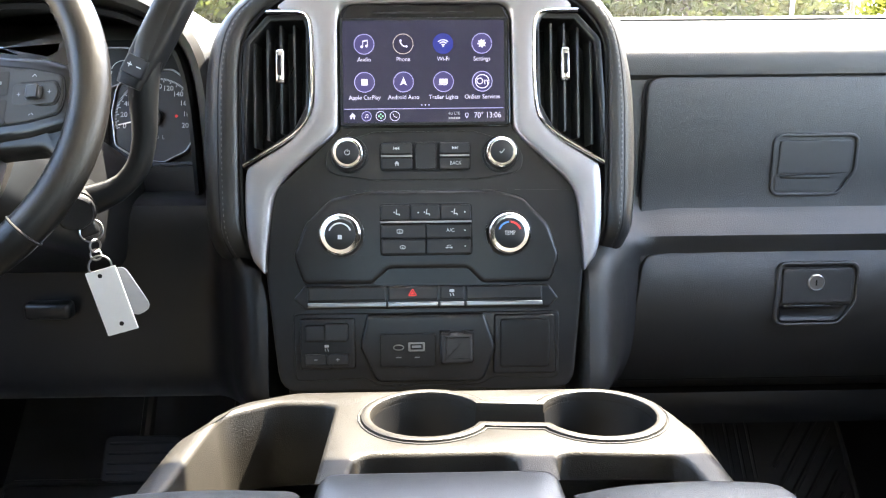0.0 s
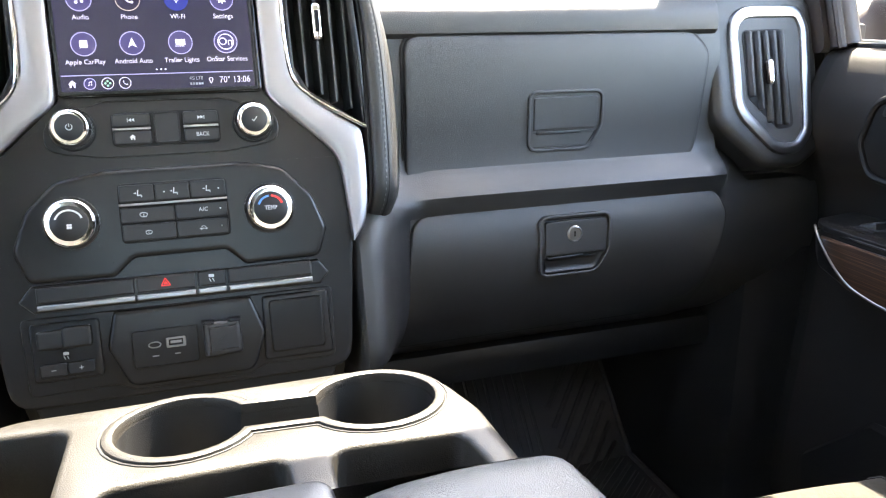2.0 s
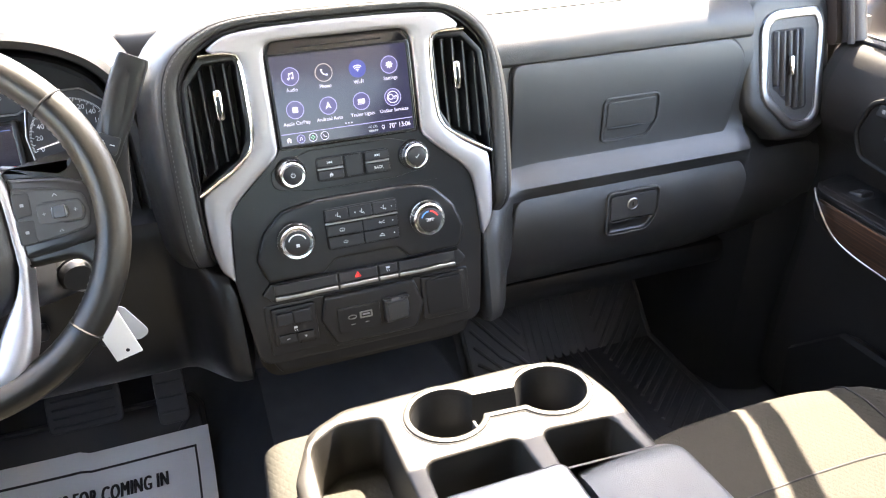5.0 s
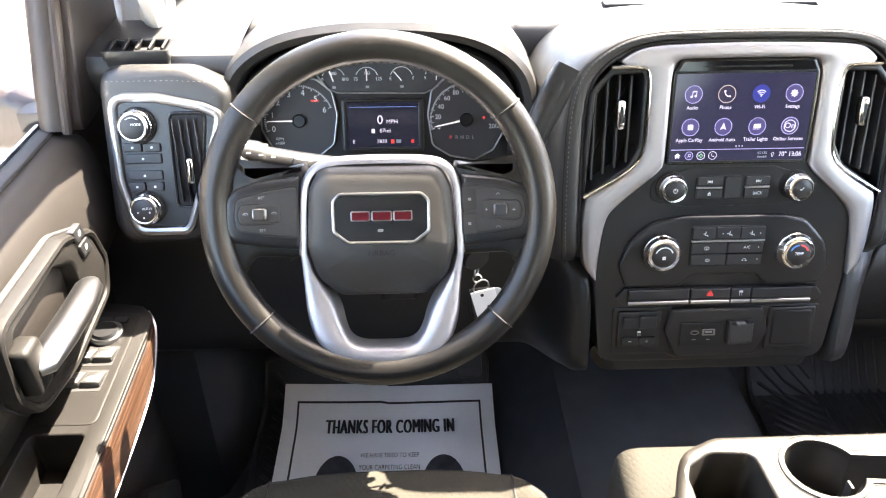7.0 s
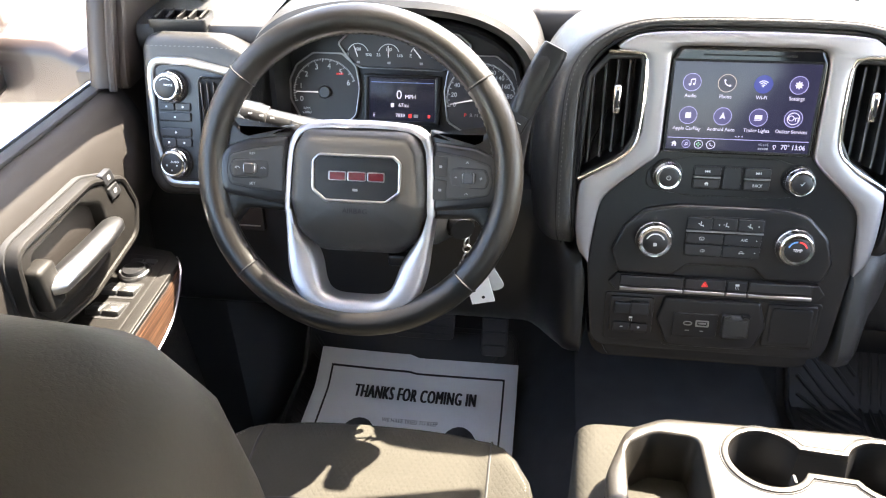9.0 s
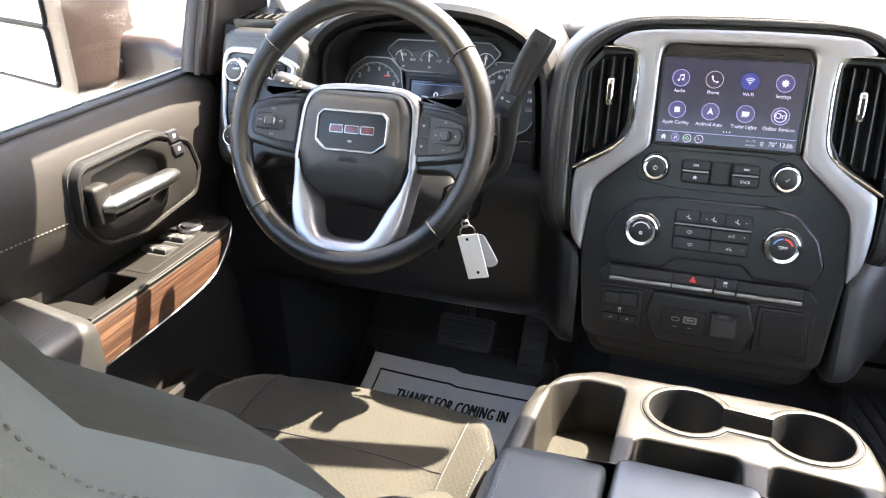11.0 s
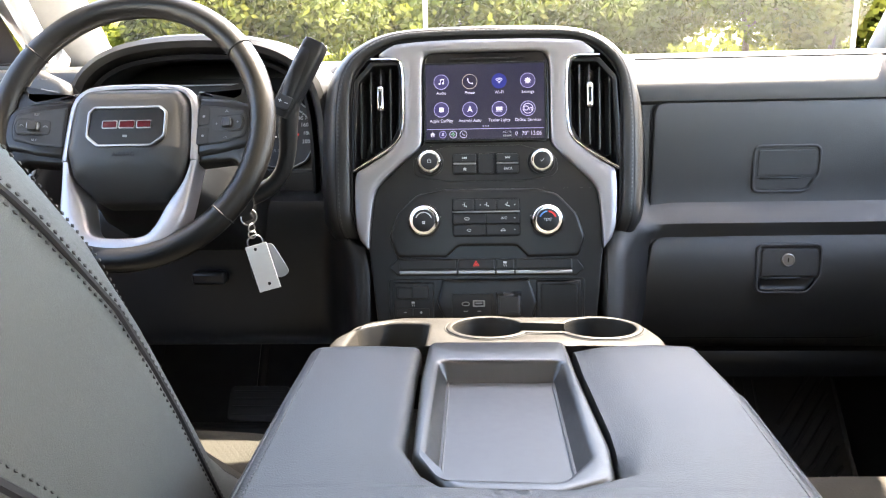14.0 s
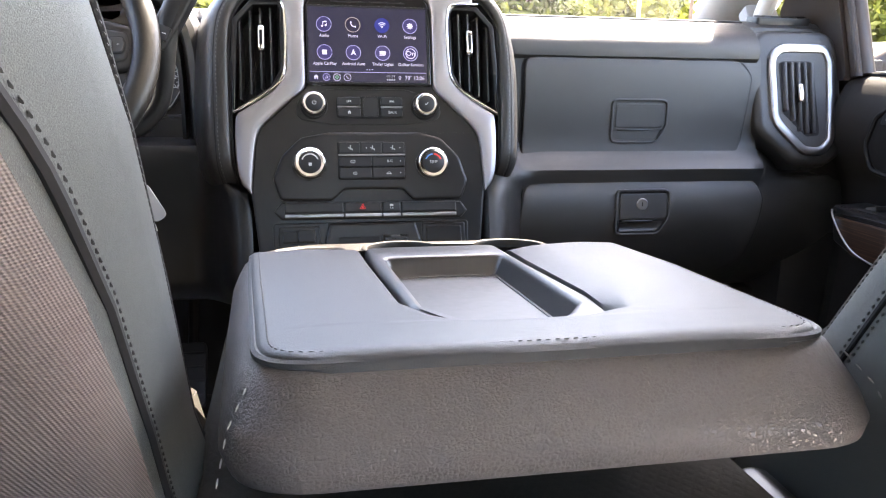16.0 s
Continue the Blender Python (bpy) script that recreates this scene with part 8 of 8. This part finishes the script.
def vehicle(name, label, m, paint, length, width, height, bed=False, gap=0.55):
    """A parked car or pickup, nose towards +x: body, cabin, windows, wheels, lamps."""
    v = thing(name, label, "truck" if bed else "car", m, "parked vehicles")
    L, W, H = length, width, height
    wr = 0.20 * H if bed else 0.22 * H
    sill, belt = gap * 0.75, 0.58 * H
    side = [(-L / 2, sill), (L / 2 - 0.05, sill), (L / 2, sill + 0.15), (L / 2 - 0.03, belt - 0.12), (L / 2 - 0.25, belt), (-L / 2 + 0.02, belt if bed else belt - 0.02), (-L / 2, sill + 0.3)]
    o = ccw(fillet(side, 0.12, 4))
    part("body", loops_bm([[(x, y, z) for x, z in inset(o, i)] for i, y in ((0.07, -W / 2), (0.0, -W / 2 + 0.08), (0.0, W / 2 - 0.08), (0.07, W / 2))]), paint, v, "", m, smooth=50)
    if bed:
        cab = [(-0.12 * L, belt - 0.05), (-0.10 * L, H - 0.04), (-0.06 * L, H), (0.13 * L, H), (0.17 * L, H - 0.06), (0.27 * L, belt - 0.05)]
        wins = ([(-0.10 * L, belt + 0.03), (-0.085 * L, H - 0.12), (0.03 * L, H - 0.12), (0.03 * L, belt + 0.03)], [(0.045 * L, belt + 0.03), (0.045 * L, H - 0.12), (0.14 * L, H - 0.12), (0.22 * L, belt + 0.03)])
    else:
        cab = [(-0.44 * L, belt - 0.05), (-0.33 * L, H - 0.06), (-0.20 * L, H), (0.06 * L, H), (0.12 * L, H - 0.05), (0.28 * L, belt - 0.05)]
        wins = ([(-0.38 * L, belt + 0.03), (-0.28 * L, H - 0.10), (-0.10 * L, H - 0.10), (-0.10 * L, belt + 0.03)], [(-0.08 * L, belt + 0.03), (-0.08 * L, H - 0.10), (0.07 * L, H - 0.10), (0.20 * L, belt + 0.03)])
    c = ccw(fillet(cab, 0.08, 4))
    part("cabin", loops_bm([[(x, y, z) for x, z in inset(c, i)] for i, y in ((0.10, -W / 2 + 0.10), (0.0, -W / 2 + 0.16), (0.0, W / 2 - 0.16), (0.10, W / 2 - 0.10))]), paint, v, "", m, smooth=50)
    for s in (-1, 1):
        for w in wins:
            part("window", plate_bm(fillet(w, 0.05, 3), -0.01, 0.012, 0.004), CAR_GLASS, v, "", m @ plane_pose((0, s * (W / 2 - 0.105), 0), (0, 0, 1), (-s, 0, 0)) @ Matrix.Diagonal((-s, 1, 1, 1)))
    fx = (0.17 * L, 0.27 * L) if bed else (0.115 * L, 0.275 * L)
    for (xa, xb, k) in ((fx[0], fx[1], 1), ((-0.115 * L, -0.125 * L, -1) if bed else (-0.335 * L, -0.44 * L, -1))):
        z0, z1 = belt + 0.03, H - 0.09
        part("windscreen" if k > 0 else "rear_window", loops_bm([[(xa + k * 0.012, y, z1) for y in (-W / 2 + 0.26, W / 2 - 0.26)] + [(xb + k * 0.012, y, z0) for y in (W / 2 - 0.20, -W / 2 + 0.20)], [(xa - k * 0.02, y, z1) for y in (-W / 2 + 0.26, W / 2 - 0.26)] + [(xb - k * 0.02, y, z0) for y in (W / 2 - 0.20, -W / 2 + 0.20)]]), CAR_GLASS, v, "", m)
    for x in (-0.30 * L, 0.315 * L):
        for s in (-1, 1):
            wm = m @ Matrix.Translation((x, s * (W / 2 - 0.11), wr)) @ pose(0, 0, 0, 90 * -s, 0, 0)
            w_ = part("wheel", lathe_bm([(wr * 0.98, -0.11), (wr, -0.06), (wr, 0.07), (wr * 0.94, 0.115), (wr * 0.70, 0.12)], 28), TYRE, v, "", wm)
            part("rim", lathe_bm([(wr * 0.70, 0.09), (wr * 0.66, 0.122), (wr * 0.55, 0.10), (wr * 0.18, 0.115), (wr * 0.1, 0.13), (0.001, 0.13)], 20), RIM, w_, "", wm)
            part("wheel_arch", plate_bm(circle(0, 0, wr * 1.16, 28), -0.06, 0.062, 0.004), TYRE, v, "", wm)
    for s in (-1, 1):
        part("headlight", rbox_bm(0.10, 0.30, 0.16, 0.03, 2, m=Matrix.Translation((L / 2 - 0.03, s * (W / 2 - 0.22), belt - 0.16))), CAR_GLASS, v, "", m)
        part("tail_light", rbox_bm(0.08, 0.16, 0.36 if bed else 0.16, 0.03, 2, m=Matrix.Translation((-L / 2 + 0.03, s * (W / 2 - 0.07), belt - 0.22))), TAIL, v, "", m)
    part("front_bumper", rbox_bm(0.16, W * 0.94, 0.20, 0.04, 2, m=Matrix.Translation((L / 2 + 0.01, 0, sill + 0.12))), RIM if bed else paint, v, "", m)
    part("rear_bumper", rbox_bm(0.16, W * 0.94, 0.18, 0.04, 2, m=Matrix.Translation((-L / 2 - 0.02, 0, sill + 0.10))), RIM if bed else paint, v, "", m)
    part("grille", rbox_bm(0.05, W * 0.55, 0.26, 0.03, 2, m=Matrix.Translation((L / 2, 0, belt - 0.22))), TYRE, v, "", m)
    part("underbody", box_bm(-L * 0.45, -W * 0.36, 0.22, L * 0.45, W * 0.36, sill + 0.1, 0.05), TYRE, v, "", m)
    return v


vehicle("pickup_truck", "white crew-cab pickup parked across the lot", pose(-2.06, 26.65, GZ, 0, 0, 9.4), WHITE_PAINT, 6.6, 2.0, 2.0, True, 0.62)
vehicle("suv", "dark grey crossover parked behind the white pickup", pose(-7.1, 28.3, GZ, 0, 0, 205), DARK_PAINT, 4.6, 1.8, 1.6, False, 0.36)
vehicle("sedan", "blue-grey sedan parked across the lot", pose(4.27, 32.95, GZ, 0, 0, 190), GREY_PAINT, 4.8, 1.8, 1.45, False, 0.36)
vehicle("pickup_truck", "white pickup facing the truck beside the trees", pose(-21.6, 22.4, GZ, 0, 0, -50), WHITE_PAINT, 5.8, 2.0, 1.9, True, 0.7)
vehicle("pickup_truck", "white pickup parked in a row with another", pose(-19.0, 25.0, GZ, 0, 0, -53), WHITE_PAINT, 5.8, 2.0, 1.9, True, 0.7)
vehicle("pickup_truck", "red pickup parked far across the lot", pose(-9.5, 41.0, GZ, 0, 0, 5), RED_PAINT, 5.6, 1.9, 1.8, True, 0.7)
vehicle("pickup_truck", "red pickup parked under the far trees", pose(17.5, 40.0, GZ, 0, 0, 170), RED_PAINT, 5.6, 1.9, 1.8, True, 0.7)
vehicle("pickup_truck", "dark pickup parked under the far trees", pose(10.5, 42.0, GZ, 0, 0, 175), DARK_PAINT, 5.6, 1.9, 1.85, True, 0.7)
vehicle("sedan", "white sedan parked before the far trees", pose(6.6, 37.0, GZ, 0, 0, 160), WHITE_PAINT, 4.6, 1.8, 1.45)
vehicle("pickup_truck", "white pickup parked beside the passenger window", pose(9.0, 11.0, GZ, 0, 0, 100), WHITE_PAINT, 5.8, 2.0, 1.9, True, 0.7)


def tree(x, y, h, r, seed, mat):
    """Tapered trunk, forked limbs and an uneven crown of small leaf cards set in clumps."""
    rng = random.Random(seed)
    t = thing("tree", "leafy green roadside tree with open crown", "tree", pose(x, y, GZ), "trees behind the lot")
    bm = tube_bm([(x + 0.15 * math.sin(i), y, GZ + h * 0.5 * i / 5) for i in range(6)], [0.26 - 0.03 * i for i in range(6)], 8)
    tips = []
    for k in range(8):
        a = 2 * math.pi * k / 8 + rng.random()
        z0 = h * (0.30 + 0.2 * rng.random())
        tip = Vector((x + math.cos(a) * r * (0.5 + 0.4 * rng.random()), y + math.sin(a) * r * 0.8, GZ + h * (0.5 + 0.4 * rng.random())))
        mid = Vector((x, y, GZ + z0)).lerp(tip, 0.5) + Vector((0, 0, 0.3))
        tube_bm([(x, y, GZ + z0), tuple(mid), tuple(tip)], [0.10, 0.06, 0.02], 6, bm=bm)
        tips += [tip, mid]
    part("trunk", bm, BARK, t, "", ID)
    verts, faces = [], []
    for _ in range(150):
        base = rng.choice(tips)
        c = base + Vector((rng.gauss(0, r * 0.30), rng.gauss(0, r * 0.26), rng.gauss(0, h * 0.10)))
        if c.z < GZ + h * 0.22:
            continue
        cr = 0.30 + 0.45 * rng.random()
        for _ in range(40):
            p = c + Vector((rng.gauss(0, cr), rng.gauss(0, cr), rng.gauss(0, cr * 0.7)))
            u = Vector((rng.uniform(-1, 1), rng.uniform(-1, 1), rng.uniform(-1, 1))).normalized()
            w = u.orthogonal().normalized()
            s = 0.17 + 0.16 * rng.random()
            i = len(verts)
            verts += [tuple(p - u * s), tuple(p + w * s * 0.6), tuple(p + u * s), tuple(p - w * s * 0.6)]
            faces.append((i, i + 1, i + 2, i + 3))
    me = bpy.data.meshes.new("crown")
    me.from_pydata(verts, [], faces)
    me.transform(WORLD_OF[t].inverted())
    me.materials.append(mat)
    ob = new("crown", me)
    ob.parent = t
    tagged(ob, kind="stuff")
    return t


rng = random.Random(4)
first = []
for i in range(22):
    x = -46 + 4.4 * i + rng.uniform(-1, 1)
    y = 46 + rng.uniform(-3, 8)
    h = rng.uniform(6.5, 10.0)
    if i < 4:
        first.append((tree(x, y, h, h * 0.42, 10 + i, LEAF if i % 2 else LEAF_DARK), x, y))
    else:
        t0, x0, y0 = first[i % 4]
        copy_thing(t0, pose(x, y, GZ, 0, 0, rng.uniform(0, 360)) )
for x, y, k in ((-29, 24, 0), (-25, 29, 1), (-33, 20, 2), (-21, 33, 3), (30, 22, 1), (27, 34, 0), (34, 28, 2)):
    copy_thing(first[k][0], pose(x, y, GZ - 0.6, 0, 0, 50 * k + x))

# low scrub between the trunks
verts, faces = [], []
for i in range(16000):
    x, y = rng.uniform(-75, 75), rng.uniform(49, 64)
    z = GZ + abs(rng.gauss(0, 1.7)) + 0.1
    s = 0.28
    k = len(verts)
    a = rng.uniform(0, 6.28)
    verts += [(x - s * math.cos(a), y - s * math.sin(a), z - s), (x + s * math.cos(a), y + s * math.sin(a), z - s * 0.6), (x + s * 0.8 * math.cos(a), y + s * math.sin(a), z + s), (x - s * math.cos(a), y, z + s * 0.7)]
    faces.append((k, k + 1, k + 2, k + 3))
me = bpy.data.meshes.new("shrubs")
me.from_pydata(verts, [], faces)
me.materials.append(LEAF)
tagged(new("shrubs", me), "green undergrowth below the trees", "shrubs", kind="stuff")

for x, y, h, mt in ((-2.6, 36.0, 9.0, POLE), (17.2, 37.0, 8.0, POLE), (19.8, 36.5, 8.0, BARK)):
    lampost = thing("street_lamp", "plain lamp post at the lot's edge", "lamp post", pose(x, y, GZ), "lamp posts")
    part("post", tube_bm([(x, y, GZ), (x, y, GZ + h)], [0.12, 0.08], 12), mt, lampost, "", ID)
    part("foot", rbox_bm(0.6, 0.6, 0.7, 0.05, 2, m=Matrix.Translation((x, y, GZ + 0.35))), CONCRETE, lampost, "", ID)
    part("head", rbox_bm(0.9, 0.3, 0.12, 0.04, 2, m=Matrix.Translation((x + 0.4, y, GZ + h))), mt, lampost, "", ID)

# metal-clad building beside the lot, seen in the door mirror
building = thing("building", "beige ribbed metal building with a grey glazed door", "building", pose(-13, -1, GZ))


def wall_box(x0, y0, z0, x1, y1, z1, r=0.01):
    """A block on the wall: x along it, y out of it, z up."""
    return box_bm(-13.0 + y0, x0, GZ + z0, -13.0 + y1, x1, GZ + z1, r)


part("wall", wall_box(-9, -0.4, 0, 5, 0, 5.0, 0.02), CLAD, building, "", ID)
part("roof", wall_box(-9.4, -6, 5.0, 5.4, 0.3, 5.2, 0.03), CLAD, building, "", ID)
part("side_wall", wall_box(4.6, -6, 0, 5.0, -0.4, 5.0, 0.02), CLAD, building, "", ID)
for i in range(46):
    y = -8.9 + 0.30 * i
    part("rib", wall_box(y, -0.02, 0.05, y + 0.05, 0.035, 4.95), CLAD, building, "", ID)
bd = part("door", wall_box(-0.9, 0.04, 0, 0.05, 0.09, 2.1), GREY_DOOR, building, "grey door with a window", ID)
part("door_window", wall_box(-0.74, 0.08, 1.05, -0.11, 0.105, 1.9, 0.005), CAR_GLASS, bd, "", ID)
for a in ((-1.0, 0, -0.92, 2.2), (0.07, 0, 0.15, 2.2), (-1.0, 2.12, 0.15, 2.2)):
    part("door_frame", wall_box(a[0], 0.03, a[1], a[2], 0.11, a[3]), POLE, bd, "", ID)
part("sign", wall_box(-1.6, 0.03, 1.3, -1.3, 0.06, 1.9, 0.003), WHITE_PAINT, building, "small wall sign", ID)
part("sign_panel", wall_box(-1.56, 0.05, 1.62, -1.34, 0.068, 1.85, 0.002), BLUE_MARK, building, "", ID)
